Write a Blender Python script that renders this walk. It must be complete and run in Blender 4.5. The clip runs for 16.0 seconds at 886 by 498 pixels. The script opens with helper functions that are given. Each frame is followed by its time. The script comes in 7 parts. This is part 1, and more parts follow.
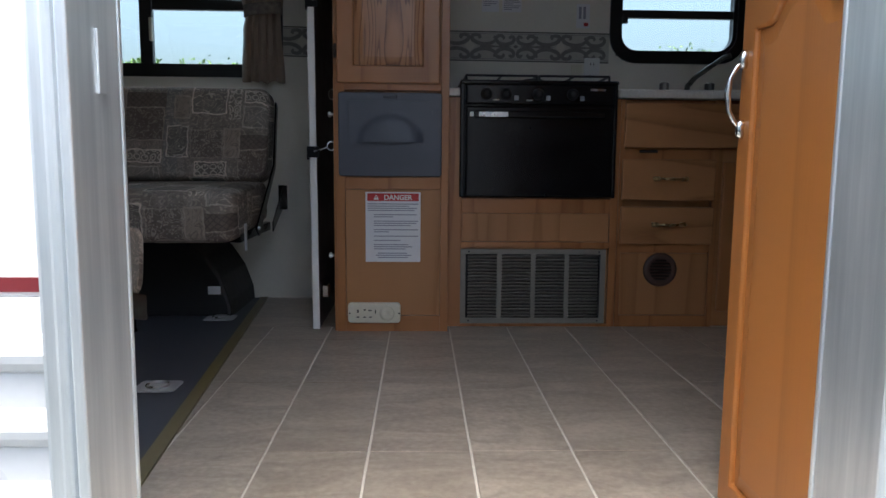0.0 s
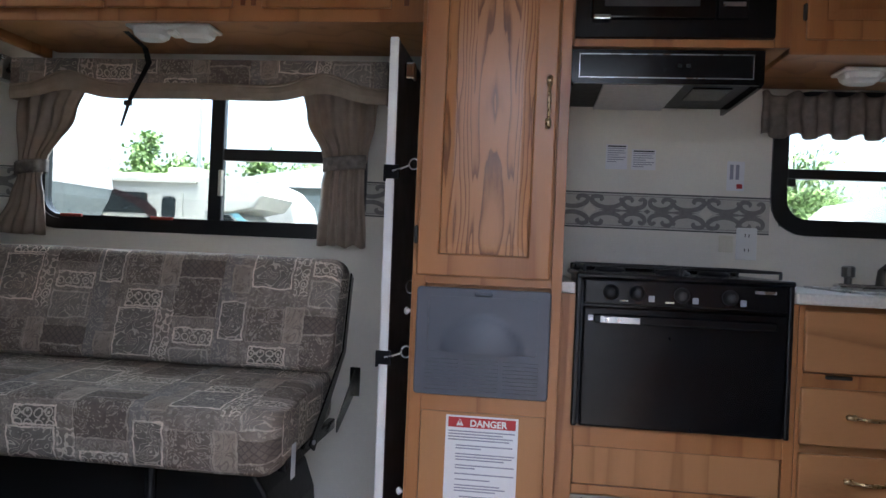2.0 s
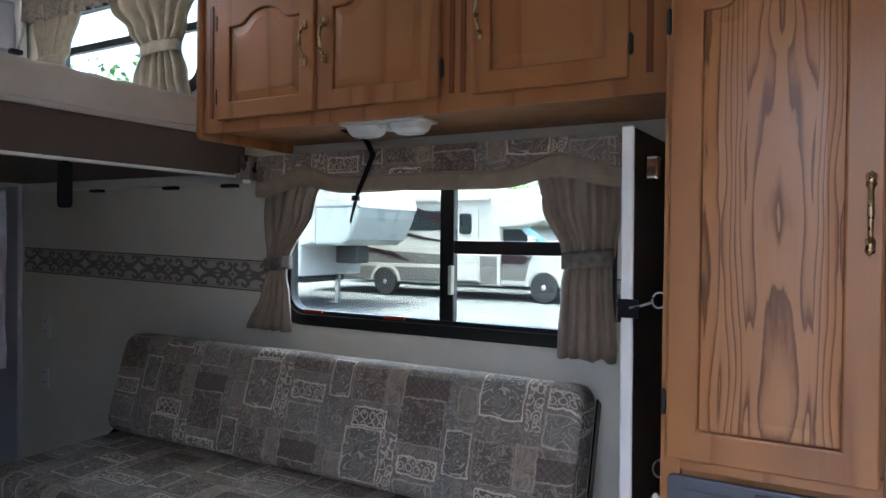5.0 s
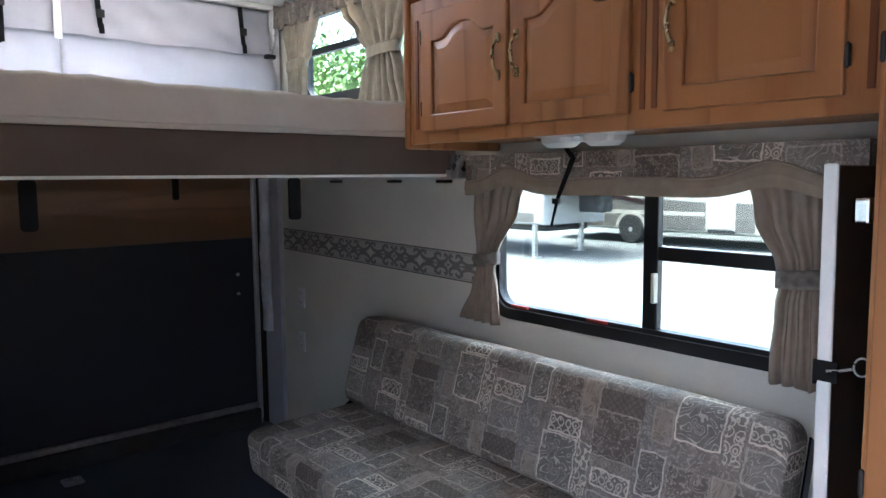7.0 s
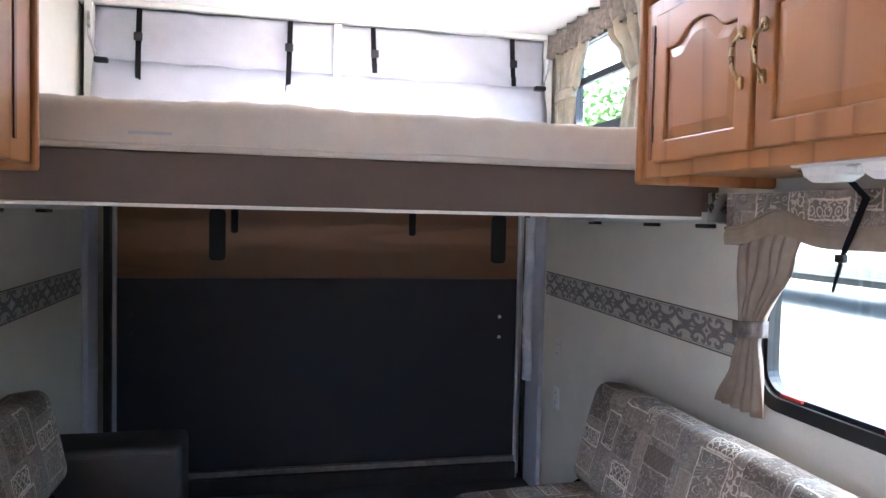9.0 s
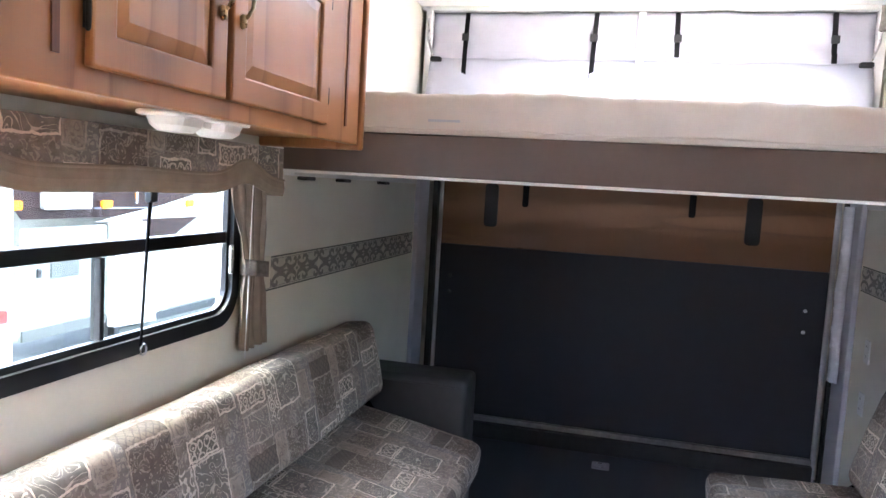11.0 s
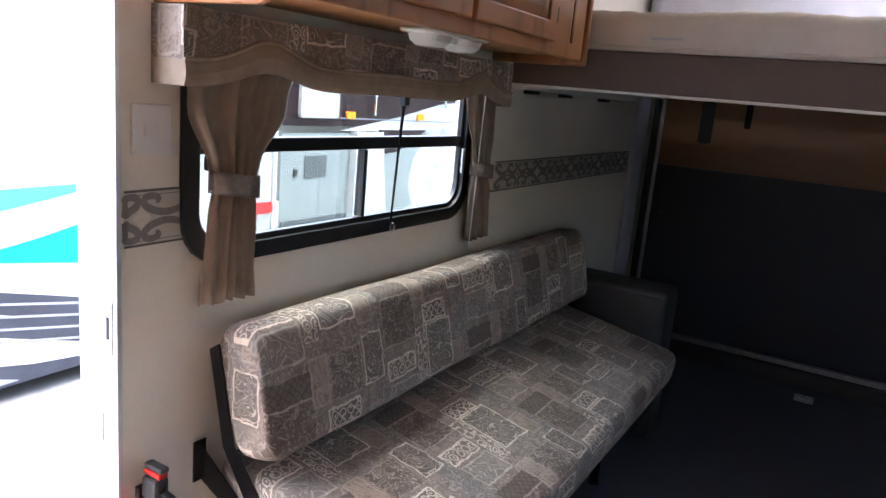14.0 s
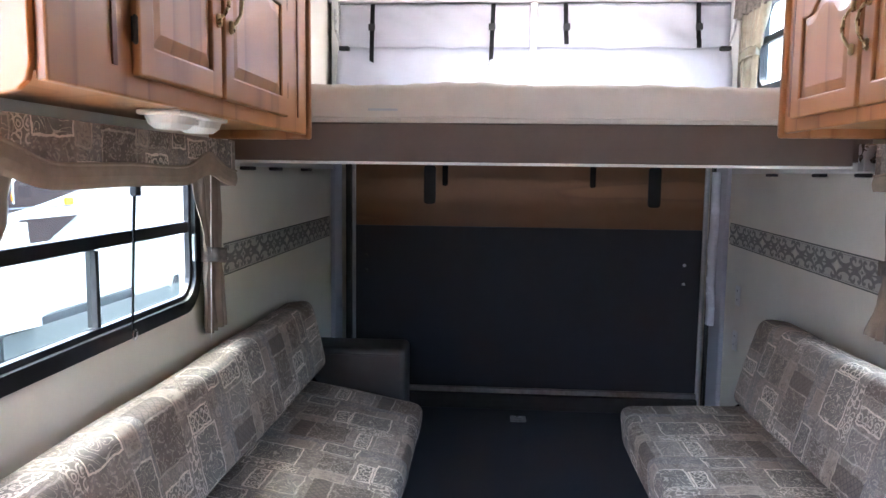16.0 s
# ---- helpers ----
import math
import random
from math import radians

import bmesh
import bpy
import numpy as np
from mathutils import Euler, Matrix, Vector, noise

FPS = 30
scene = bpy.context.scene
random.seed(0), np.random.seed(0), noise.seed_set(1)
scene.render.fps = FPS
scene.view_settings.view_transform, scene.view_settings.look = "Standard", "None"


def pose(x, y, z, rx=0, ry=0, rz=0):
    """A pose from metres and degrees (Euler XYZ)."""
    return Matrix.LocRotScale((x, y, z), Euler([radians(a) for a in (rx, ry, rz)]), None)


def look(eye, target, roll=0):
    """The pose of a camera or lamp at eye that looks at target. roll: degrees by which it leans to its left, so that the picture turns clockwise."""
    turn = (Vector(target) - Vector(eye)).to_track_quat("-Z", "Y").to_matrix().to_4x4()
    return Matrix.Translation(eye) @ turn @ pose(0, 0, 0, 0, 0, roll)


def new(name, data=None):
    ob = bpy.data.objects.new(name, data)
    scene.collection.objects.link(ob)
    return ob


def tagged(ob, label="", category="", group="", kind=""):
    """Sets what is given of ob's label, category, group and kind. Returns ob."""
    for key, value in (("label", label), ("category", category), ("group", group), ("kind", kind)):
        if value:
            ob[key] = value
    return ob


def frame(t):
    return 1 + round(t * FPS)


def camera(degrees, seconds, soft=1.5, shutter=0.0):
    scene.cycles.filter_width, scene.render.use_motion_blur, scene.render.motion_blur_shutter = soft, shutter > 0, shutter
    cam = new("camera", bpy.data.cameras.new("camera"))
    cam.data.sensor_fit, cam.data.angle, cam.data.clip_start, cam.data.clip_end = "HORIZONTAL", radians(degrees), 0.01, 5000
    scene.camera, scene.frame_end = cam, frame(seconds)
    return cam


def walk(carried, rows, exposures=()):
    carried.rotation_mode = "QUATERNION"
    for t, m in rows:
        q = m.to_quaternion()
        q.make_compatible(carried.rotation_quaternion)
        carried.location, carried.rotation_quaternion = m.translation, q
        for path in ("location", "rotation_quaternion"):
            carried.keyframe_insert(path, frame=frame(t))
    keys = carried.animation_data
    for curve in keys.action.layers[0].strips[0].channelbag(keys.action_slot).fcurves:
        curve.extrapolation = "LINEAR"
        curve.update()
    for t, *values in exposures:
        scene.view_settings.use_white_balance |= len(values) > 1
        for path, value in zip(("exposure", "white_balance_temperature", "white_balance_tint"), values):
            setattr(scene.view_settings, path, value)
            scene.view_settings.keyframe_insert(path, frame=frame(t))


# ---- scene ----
cam = camera(63.4, 16.0)
PATH = [
    (0, (0.001, -0.504, 0.627), (0.067, 1.48, 0.389), 0.5),
    (0.5, (0.071, -0.269, 0.664), (-0.13, 1.719, 0.565), 1.2),
    (1, (0.078, -0.104, 0.697), (-0.23, 1.871, 0.633), 1.6),
    (1.5, (0.041, 0.074, 0.865), (-0.205, 2.058, 0.819), 1.1),
    (2, (0.016, 0.133, 0.981), (-0.225, 2.119, 0.982), 2.5),
    (2.5, (-0.001, 0.245, 1.038), (-0.281, 2.225, 1.084), 2.1),
    (3, (0.003, 0.289, 1.202), (-0.471, 2.231, 1.248), 2.3),
    (3.5, (-0.005, 0.293, 1.221), (-0.654, 2.185, 1.205), 1.9),
    (4, (-0.033, 0.429, 1.222), (-0.791, 2.28, 1.232), 1.3),
    (6.5, (0.188, 0.723, 1.566), (-1.252, 2.099, 1.381), -0.5),
    (7, (0.171, 0.761, 1.568), (-1.361, 2.031, 1.37), -0.5),
    (7.5, (0.097, 0.849, 1.557), (-1.462, 2.086, 1.359), 0.4),
    (8, (0.013, 0.985, 1.558), (-1.658, 2.076, 1.431), 0.5),
    (8.5, (-0.001, 1.137, 1.554), (-1.825, 1.951, 1.448), -0.2),
    (9, (-0.005, 1.312, 1.563), (-1.951, 1.764, 1.474), 1.3),
    (9.5, (-0.012, 1.384, 1.56), (-2.003, 1.506, 1.412), 2.1),
    (10, (0.078, 1.442, 1.547), (-1.913, 1.366, 1.376), 1.8),
    (12.5, (0.484, 1.713, 1.559), (-1.2, 0.709, 1.165), 4.4),
    (13, (0.54, 1.717, 1.526), (-1.087, 0.705, 0.954), 3.7),
    (13.5, (0.548, 1.725, 1.525), (-1.078, 0.693, 0.985), 4.8),
    (14, (0.54, 1.687, 1.522), (-1.146, 0.698, 1.096), 5.2),
    (14.5, (0.547, 1.657, 1.528), (-1.21, 0.74, 1.257), 5.9),
    (15, (0.499, 1.577, 1.527), (-1.319, 0.761, 1.35), 3.6),
    (15.5, (0.462, 1.474, 1.538), (-1.444, 0.877, 1.446), 2.7),
    (16, (0.57, 1.387, 1.539), (-1.414, 1.25, 1.331), 0.7),
]

# exposure follows the light: darker while the camera is still outside
EXPOSURES = [(0.0, 2.7, 6150, 2), (0.5, 3.4, 6200, 6), (1.0, 4.2, 6200, 8), (2.0, 4.1, 6200, 7), (2.5, 4.1, 6150, 6), (3.0, 3.8, 6000, 5), (3.5, 4.0, 6000, 4), (4.0, 4.05, 5950, 4), (6.5, 4.7, 5750, 4), (7.5, 4.8, 5750, 5), (8.5, 5.2, 5750, 8), (9.0, 5.8, 5800, 10), (10.0, 7.0, 5900, 11), (12.5, 5.0, 6150, 12), (13.5, 5.0, 6250, 13), (14.5, 4.8, 6000, 12), (15.5, 5.25, 5900, 11), (16.0, 5.9, 5850, 10)]
walk(cam, [(t, look(eye, target, roll)) for t, eye, target, roll in PATH], EXPOSURES)

# ---- light: bright hazy daylight ----
world = bpy.data.worlds.new("sky")
scene.world = world
world.use_nodes = True
wn = world.node_tree
sky = wn.nodes.new("ShaderNodeTexSky")
sky.sky_type = "NISHITA"
sky.sun_disc = False
sky.sun_elevation = radians(85)
sky.sun_rotation = radians(192)
sky.air_density, sky.dust_density, sky.ozone_density = 0.7, 8.0, 0.6
wn.links.new(sky.outputs[0], wn.nodes["Background"].inputs[0])
wn.nodes["Background"].inputs[1].default_value = 0.15
sun_data = bpy.data.lights.new("sun", "SUN")
sun_data.energy, sun_data.angle, sun_data.color = 0.8, radians(14), (1.0, 0.98, 0.95)
sun = new("sun", sun_data)
sun.matrix_world = look((-0.2, -0.85, 10), (0, 0, 0))
vent_data = bpy.data.lights.new("vent_daylight", "AREA")
vent_data.shape, vent_data.size, vent_data.size_y, vent_data.energy, vent_data.color = "RECTANGLE", 0.32, 0.32, 0.2, (0.95, 0.98, 1.0)
vent_sky = new("vent_daylight", vent_data)

# ---- helpers ----
SOUTH, NORTH, REAR, FRONT, CEIL, GROUND = 0.38, 2.80, -4.085, 2.3, 2.57, -0.72


ORIGIN = {}


def part(name, bm, material, parent=None, label="", smooth=False):
    """Links a bmesh in world coordinates as one mesh under its thing."""
    origin = ORIGIN.get(parent.name, Vector()) if parent else Vector()
    bm.normal_update()
    mesh = bpy.data.meshes.new(name)
    bmesh.ops.translate(bm, verts=bm.verts, vec=-origin)
    bm.to_mesh(mesh)
    bm.free()
    mesh.materials.append(material)
    for p in mesh.polygons:
        p.use_smooth = smooth
    ob = new(name, mesh)
    if parent:
        ob.parent = parent
        ORIGIN[ob.name] = origin
    return tagged(ob, label)


def thing(name, at, label, category, group="", kind=""):
    ob = new(name)
    ob.empty_display_size = 0.05
    ob.location = at
    ORIGIN[ob.name] = Vector(at)
    return tagged(ob, label, category, group, kind)


def solid(name, bm, material, label="", category="", group="", kind="", smooth=False):
    """A thing of one mesh, with its origin in the middle of its base."""
    lo = Vector([min(v.co[i] for v in bm.verts) for i in range(3)])
    hi = Vector([max(v.co[i] for v in bm.verts) for i in range(3)])
    at = Vector(((lo.x + hi.x) / 2, (lo.y + hi.y) / 2, lo.z))
    bmesh.ops.translate(bm, verts=bm.verts, vec=-at)
    ob = part(name, bm, material, None, "", smooth)
    ob.location = at
    ORIGIN[ob.name] = at
    return tagged(ob, label, category, group, kind)


def box(bm, x0, x1, y0, y1, z0, z1, bevel=0.0, seg=2, turn=None):
    made = bmesh.ops.create_cube(bm, size=1.0)["verts"]
    m = Matrix.Translation(((x0 + x1) / 2, (y0 + y1) / 2, (z0 + z1) / 2)) @ Matrix.Diagonal((abs(x1 - x0), abs(y1 - y0), abs(z1 - z0), 1))
    if turn is not None:
        m = turn @ m
    bmesh.ops.transform(bm, matrix=m, verts=made)
    if bevel:
        edges = list({e for v in made for e in v.link_edges})
        bmesh.ops.bevel(bm, geom=edges, offset=bevel, segments=seg, profile=0.5, affect="EDGES")
    return bm


def boxes(*rows, bevel=0.0, seg=2):
    bm = bmesh.new()
    for r in rows:
        box(bm, *r, bevel=bevel, seg=seg)
    return bm


def prism(bm, pts, place, d0, d1, bevel=0.0):
    """Extrudes an outline of (u, v) from depth d0 to d1; place maps (u, v, d) to the world."""
    a = [bm.verts.new(place(u, v, d0)) for u, v in pts]
    b = [bm.verts.new(place(u, v, d1)) for u, v in pts]
    n = len(pts)
    faces = [bm.faces.new(a), bm.faces.new(b[::-1])]
    for i in range(n):
        faces.append(bm.faces.new((a[i], b[i], b[(i + 1) % n], a[(i + 1) % n])))
    bmesh.ops.recalc_face_normals(bm, faces=faces)
    if bevel:
        rim = [e for e in faces[1].edges]
        bmesh.ops.bevel(bm, geom=rim, offset=bevel, segments=2, profile=0.5, affect="EDGES")
    return bm


def ring(bm, outer, inner, place, d0, d1):
    """A closed frame between two outlines with the same number of points."""
    n = len(outer)
    rows = [[bm.verts.new(place(u, v, d)) for u, v in pts] for pts, d in ((outer, d0), (outer, d1), (inner, d1), (inner, d0))]
    faces = []
    for k in range(4):
        p, q = rows[k], rows[(k + 1) % 4]
        for i in range(n):
            faces.append(bm.faces.new((p[i], q[i], q[(i + 1) % n], p[(i + 1) % n])))
    bmesh.ops.recalc_face_normals(bm, faces=faces)
    return bm


def rounded(u0, u1, v0, v1, r, seg=6):
    pts = []
    for cu, cv, a0 in ((u1 - r, v1 - r, 0), (u0 + r, v1 - r, 90), (u0 + r, v0 + r, 180), (u1 - r, v0 + r, 270)):
        for k in range(seg + 1):
            a = radians(a0 + 90 * k / seg)
            pts.append((cu + r * math.cos(a), cv + r * math.sin(a)))
    return pts


def tube(bm, pts, r, seg=8, cap=True):
    pts = [Vector(p) for p in pts]
    radii = r if isinstance(r, (list, tuple)) else [r] * len(pts)
    rows, up = [], None
    for i, p in enumerate(pts):
        way = (pts[min(i + 1, len(pts) - 1)] - pts[max(i - 1, 0)]).normalized()
        if up is None:
            up = way.orthogonal().normalized()
        side = way.cross(up).normalized()
        up = side.cross(way).normalized()
        rows.append([bm.verts.new(p + radii[i] * (math.cos(2 * math.pi * k / seg) * up + math.sin(2 * math.pi * k / seg) * side)) for k in range(seg)])
    faces = []
    for a, b in zip(rows, rows[1:]):
        for k in range(seg):
            faces.append(bm.faces.new((a[k], a[(k + 1) % seg], b[(k + 1) % seg], b[k])))
    if cap:
        faces += [bm.faces.new(rows[0][::-1]), bm.faces.new(rows[-1])]
    bmesh.ops.recalc_face_normals(bm, faces=faces)
    return bm


def lathe(bm, profile, place, seg=24):
    """Turns (radius, height) about an axis; place maps (a, b, h)."""
    rows = [[bm.verts.new(place(r * math.cos(2 * math.pi * k / seg), r * math.sin(2 * math.pi * k / seg), h)) for k in range(seg)] for r, h in profile]
    faces = []
    for a, b in zip(rows, rows[1:]):
        for k in range(seg):
            faces.append(bm.faces.new((a[k], a[(k + 1) % seg], b[(k + 1) % seg], b[k])))
    faces += [bm.faces.new(rows[0][::-1]), bm.faces.new(rows[-1])]
    bmesh.ops.recalc_face_normals(bm, faces=faces)
    return bm


def on_y(y, facing=-1):
    """A wall plane at y: u is x, v is z, depth goes towards the room."""
    return lambda u, v, d: Vector((u, y + facing * d, v))


def on_x(x, facing=1):
    return lambda u, v, d: Vector((x + facing * d, u, v))


def on_z(z):
    return lambda u, v, d: Vector((u, v, z + d))


# ---- materials ----
class Mat:
    """A small builder for node materials."""

    def __init__(self, name, rough=0.5, metal=0.0, spec=0.5):
        self.m = bpy.data.materials.new(name)
        self.m.use_nodes = True
        self.t = self.m.node_tree
        self.b = self.t.nodes["Principled BSDF"]
        self.b.inputs["Roughness"].default_value = rough
        self.b.inputs["Metallic"].default_value = metal
        self.b.inputs["Specular IOR Level"].default_value = spec

    def n(self, kind, **values):
        node = self.t.nodes.new("ShaderNode" + kind)
        for k, v in values.items():
            if k == "op":
                node.operation = v
            elif k == "ins":
                for i, x in v.items():
                    if isinstance(x, bpy.types.NodeSocket):
                        self.t.links.new(x, node.inputs[i])
                    else:
                        node.inputs[i].default_value = x
        return node

    def math(self, op, a, b=0.0, c=None):
        ins = {0: a, 1: b}
        if c is not None:
            ins[2] = c
        return self.n("Math", op=op, ins=ins).outputs[0]

    def coords(self, scale=(1, 1, 1), uv=False, turn=(0, 0, 0), off=(0, 0, 0)):
        tc = self.n("TexCoord")
        mp = self.n("Mapping", ins={0: tc.outputs["UV" if uv else "Object"], 1: off, 2: turn, 3: scale})
        return mp.outputs[0]

    def noise(self, vec, scale, detail=3.0, rough=0.55, dist=0.0):
        return self.n("TexNoise", ins={"Vector": vec, "Scale": scale, "Detail": detail, "Roughness": rough, "Distortion": dist}).outputs[0]

    def ramp(self, fac, stops):
        r = self.n("ValToRGB", ins={0: fac})
        e = r.color_ramp.elements
        while len(e) < len(stops):
            e.new(0.5)
        for el, (p, c) in zip(e, stops):
            el.position = p
            el.color = (*c, 1) if len(c) == 3 else c
        return r.outputs[0]

    def mix(self, fac, a, b, blend="MIX"):
        node = self.t.nodes.new("ShaderNodeMix")
        node.data_type, node.blend_type = "RGBA", blend
        for i, x in ((0, fac), (6, a), (7, b)):
            if isinstance(x, bpy.types.NodeSocket):
                self.t.links.new(x, node.inputs[i])
            else:
                node.inputs[i].default_value = x if i == 0 else (*x, 1)
        return node.outputs[2]

    def colour(self, sock):
        if isinstance(sock, bpy.types.NodeSocket):
            self.t.links.new(sock, self.b.inputs["Base Color"])
        else:
            self.b.inputs["Base Color"].default_value = (*sock, 1)
        return self

    def roughness(self, sock):
        self.t.links.new(sock, self.b.inputs["Roughness"])
        return self

    def bump(self, height, strength=0.3, distance=0.002):
        node = self.n("Bump", ins={"Strength": strength, "Distance": distance, "Height": height})
        self.t.links.new(node.outputs[0], self.b.inputs["Normal"])
        return self

    def random(self):
        return self.n("ObjectInfo").outputs["Random"]


def plain(name, colour, rough=0.5, metal=0.0, vary=0.12, scale=14.0, bump=0.0, spec=0.5):
    """A painted or moulded surface with soft stains and fine grain."""
    m = Mat(name, rough, metal, spec)
    v = m.coords()
    a, b = m.noise(v, scale, 4), m.noise(v, scale * 18, 2)
    f = m.math("MULTIPLY_ADD", a, 0.7, m.math("MULTIPLY", b, 0.3))
    lo, hi = [c * (1 - vary) for c in colour], [min(1, c * (1 + vary)) for c in colour]
    m.colour(m.ramp(f, [(0.3, lo), (0.7, hi)]))
    m.roughness(m.math("MULTIPLY_ADD", a, 0.25, rough - 0.12))
    if bump:
        m.bump(b, bump)
    return m.m


def oak(name, grain=(1.0, 1.0, 0.09), lines=9.0, dark=(0.17, 0.07, 0.022), light=(0.43, 0.215, 0.082), rough=0.38):
    """Varnished oak: contour lines of stretched noise read as flat-sawn grain."""
    m = Mat(name, rough)
    v = m.coords(grain)
    vr = m.n("VectorMath", op="ADD", ins={0: v, 1: m.n("CombineXYZ", ins={0: m.math("MULTIPLY", m.random(), 7.0), 1: m.math("MULTIPLY", m.random(), 3.0)}).outputs[0]}).outputs[0]
    field = m.noise(vr, 4.2, 1.0, 0.4, 0.1)
    saw = m.math("FRACT", m.math("MULTIPLY", field, lines))
    late = m.ramp(saw, [(0.0, (0.75,) * 3), (0.45, (0.9,) * 3), (0.8, (0.25,) * 3), (0.93, (0.0,) * 3), (1.0, (0.7,) * 3)])
    fine = m.noise(m.coords((grain[0] * 260, grain[1] * 260, grain[2] * 90)), 1.0, 2.0)
    blend = m.math("MULTIPLY_ADD", late, 0.8, m.math("MULTIPLY", fine, 0.3))
    wide = m.noise(v, 1.7, 2)
    base = m.ramp(blend, [(0.12, dark), (0.42, [a * 0.35 + b * 0.65 for a, b in zip(dark, light)]), (0.85, light)])
    m.colour(m.mix(m.math("MULTIPLY", wide, 0.3), base, [c * 0.72 for c in light], "MIX"))
    m.bump(blend, 0.12, 0.001)
    return m.m


OAK = oak("oak_varnished", (1.0, 1.0, 0.07), 5.0, (0.24, 0.088, 0.028), (0.40, 0.172, 0.062), 0.34)
OAK_PANEL = oak("oak_panel", (1.0, 1.0, 0.06), 4.0, (0.26, 0.098, 0.032), (0.41, 0.178, 0.066), 0.3)


def cathedral_oak():
    """Book-matched flat-sawn oak: straight lines at the sides, flame figure about the middle."""
    m = Mat("oak_cathedral", 0.3)
    p = m.n("SeparateXYZ", ins={0: m.coords()})
    drift = m.math("MULTIPLY", m.math("SUBTRACT", m.noise(m.coords((2, 2, 1.2)), 2.0, 2), 0.5), 0.03)
    off = m.math("ABSOLUTE", m.math("ADD", m.math("SUBTRACT", p.outputs[0], 0.005), drift))
    flat = m.n("CombineXYZ", ins={0: m.math("MULTIPLY", off, 13.0), 2: m.math("MULTIPLY", p.outputs[2], 2.5)}).outputs[0]
    side = m.math("MULTIPLY", m.math("MAXIMUM", m.math("SUBTRACT", m.math("MINIMUM", off, 0.102), 0.058), 0.0), 115.0)
    calm = m.math("MAXIMUM", m.math("SUBTRACT", 1.0, m.math("MULTIPLY", m.math("MAXIMUM", m.math("SUBTRACT", off, 0.05), 0.0), 9.0)), 0.25)
    f = m.math("ADD", side, m.math("MULTIPLY", m.math("MULTIPLY", m.noise(flat, 1.0, 1.5, 0.45, 0.3), 7.5), calm))
    saw = m.math("FRACT", m.math("ADD", f, m.math("MULTIPLY", m.noise(m.coords((160, 160, 30)), 1.0, 2), 0.16)))
    late = m.ramp(saw, [(0.0, (0.85,) * 3), (0.1, (1.0,) * 3), (0.6, (0.85,) * 3), (0.84, (0.1,) * 3), (0.95, (0.0,) * 3), (1.0, (0.85,) * 3)])
    fine = m.noise(m.coords((240, 240, 7)), 1.0, 2)
    blend = m.math("MULTIPLY_ADD", late, 0.85, m.math("MULTIPLY", fine, 0.25))
    m.colour(m.ramp(blend, [(0.05, (0.115, 0.042, 0.017)), (0.45, (0.34, 0.145, 0.058)), (1.0, (0.46, 0.218, 0.094))]))
    m.bump(blend, 0.12, 0.001)
    return m.m


OAK_CATHEDRAL = cathedral_oak()
OAK_PRINT = oak("oak_print", (1.0, 1.0, 0.05), 5.0, (0.30, 0.128, 0.044), (0.43, 0.205, 0.082), 0.45)
OAK_DRAWER = oak("oak_drawer", (0.12, 1.0, 1.3), 7.0, (0.25, 0.108, 0.038), (0.42, 0.20, 0.08), 0.42)
OAK_ORANGE = oak("oak_orange", (1.0, 1.0, 0.05), 3.0, (0.36, 0.13, 0.03), (0.46, 0.175, 0.045), 0.3)
OAK_GROOVE = oak("oak_groove", (1.0, 1.0, 0.06), 4.0, (0.12, 0.035, 0.011), (0.19, 0.06, 0.02), 0.4)
WALL = plain("wallpaper_cream", (0.76, 0.725, 0.64), 0.62, vary=0.05, scale=5, bump=0.06)
CEILING = plain("ceiling_white", (0.80, 0.80, 0.79), 0.7, vary=0.03, scale=20, bump=0.1)
BORDER = plain("border_ground", (0.50, 0.48, 0.425), 0.65, vary=0.08, scale=60)
BORDER_DARK = plain("border_scroll", (0.205, 0.195, 0.185), 0.65, vary=0.2, scale=90)
BORDER_LINE = plain("border_line", (0.10, 0.098, 0.09), 0.65)
BORDER_PALE = plain("border_pale", (0.62, 0.59, 0.51), 0.65, vary=0.06, scale=80)
BLACK = plain("black_enamel", (0.008, 0.008, 0.009), 0.2, vary=0.2, scale=30, spec=0.35)
BLACK_GLASS = plain("black_glass", (0.006, 0.006, 0.007), 0.08, vary=0.1)
OVEN_GLASS = plain("oven_glass", (0.005, 0.005, 0.006), 0.22, vary=0.1, spec=0.3)
FILTER = plain("filter_mesh", (0.58, 0.58, 0.58), 0.6, 0.3, vary=0.12, scale=60, bump=0.3)
DARK_CHROME = plain("dark_chrome", (0.16, 0.155, 0.15), 0.3, 0.8, vary=0.2)
BLACK_MATTE = plain("black_plastic", (0.014, 0.014, 0.015), 0.5, vary=0.2, scale=40, bump=0.05)
BLACK_FRAME = plain("window_black", (0.012, 0.012, 0.013), 0.35, vary=0.2, scale=30)
WEBBING = plain("black_webbing", (0.010, 0.010, 0.011), 0.85, vary=0.25, scale=200, bump=0.3, spec=0.12)
GREY_PANEL = plain("grey_abs", (0.085, 0.092, 0.115), 0.42, vary=0.06, scale=30, bump=0.04)
STEEL = plain("steel", (0.55, 0.55, 0.56), 0.28, 1.0, vary=0.1, scale=30)
POST = plain("dull_aluminium", (0.55, 0.55, 0.57), 0.5, 0.3, vary=0.14, scale=9)


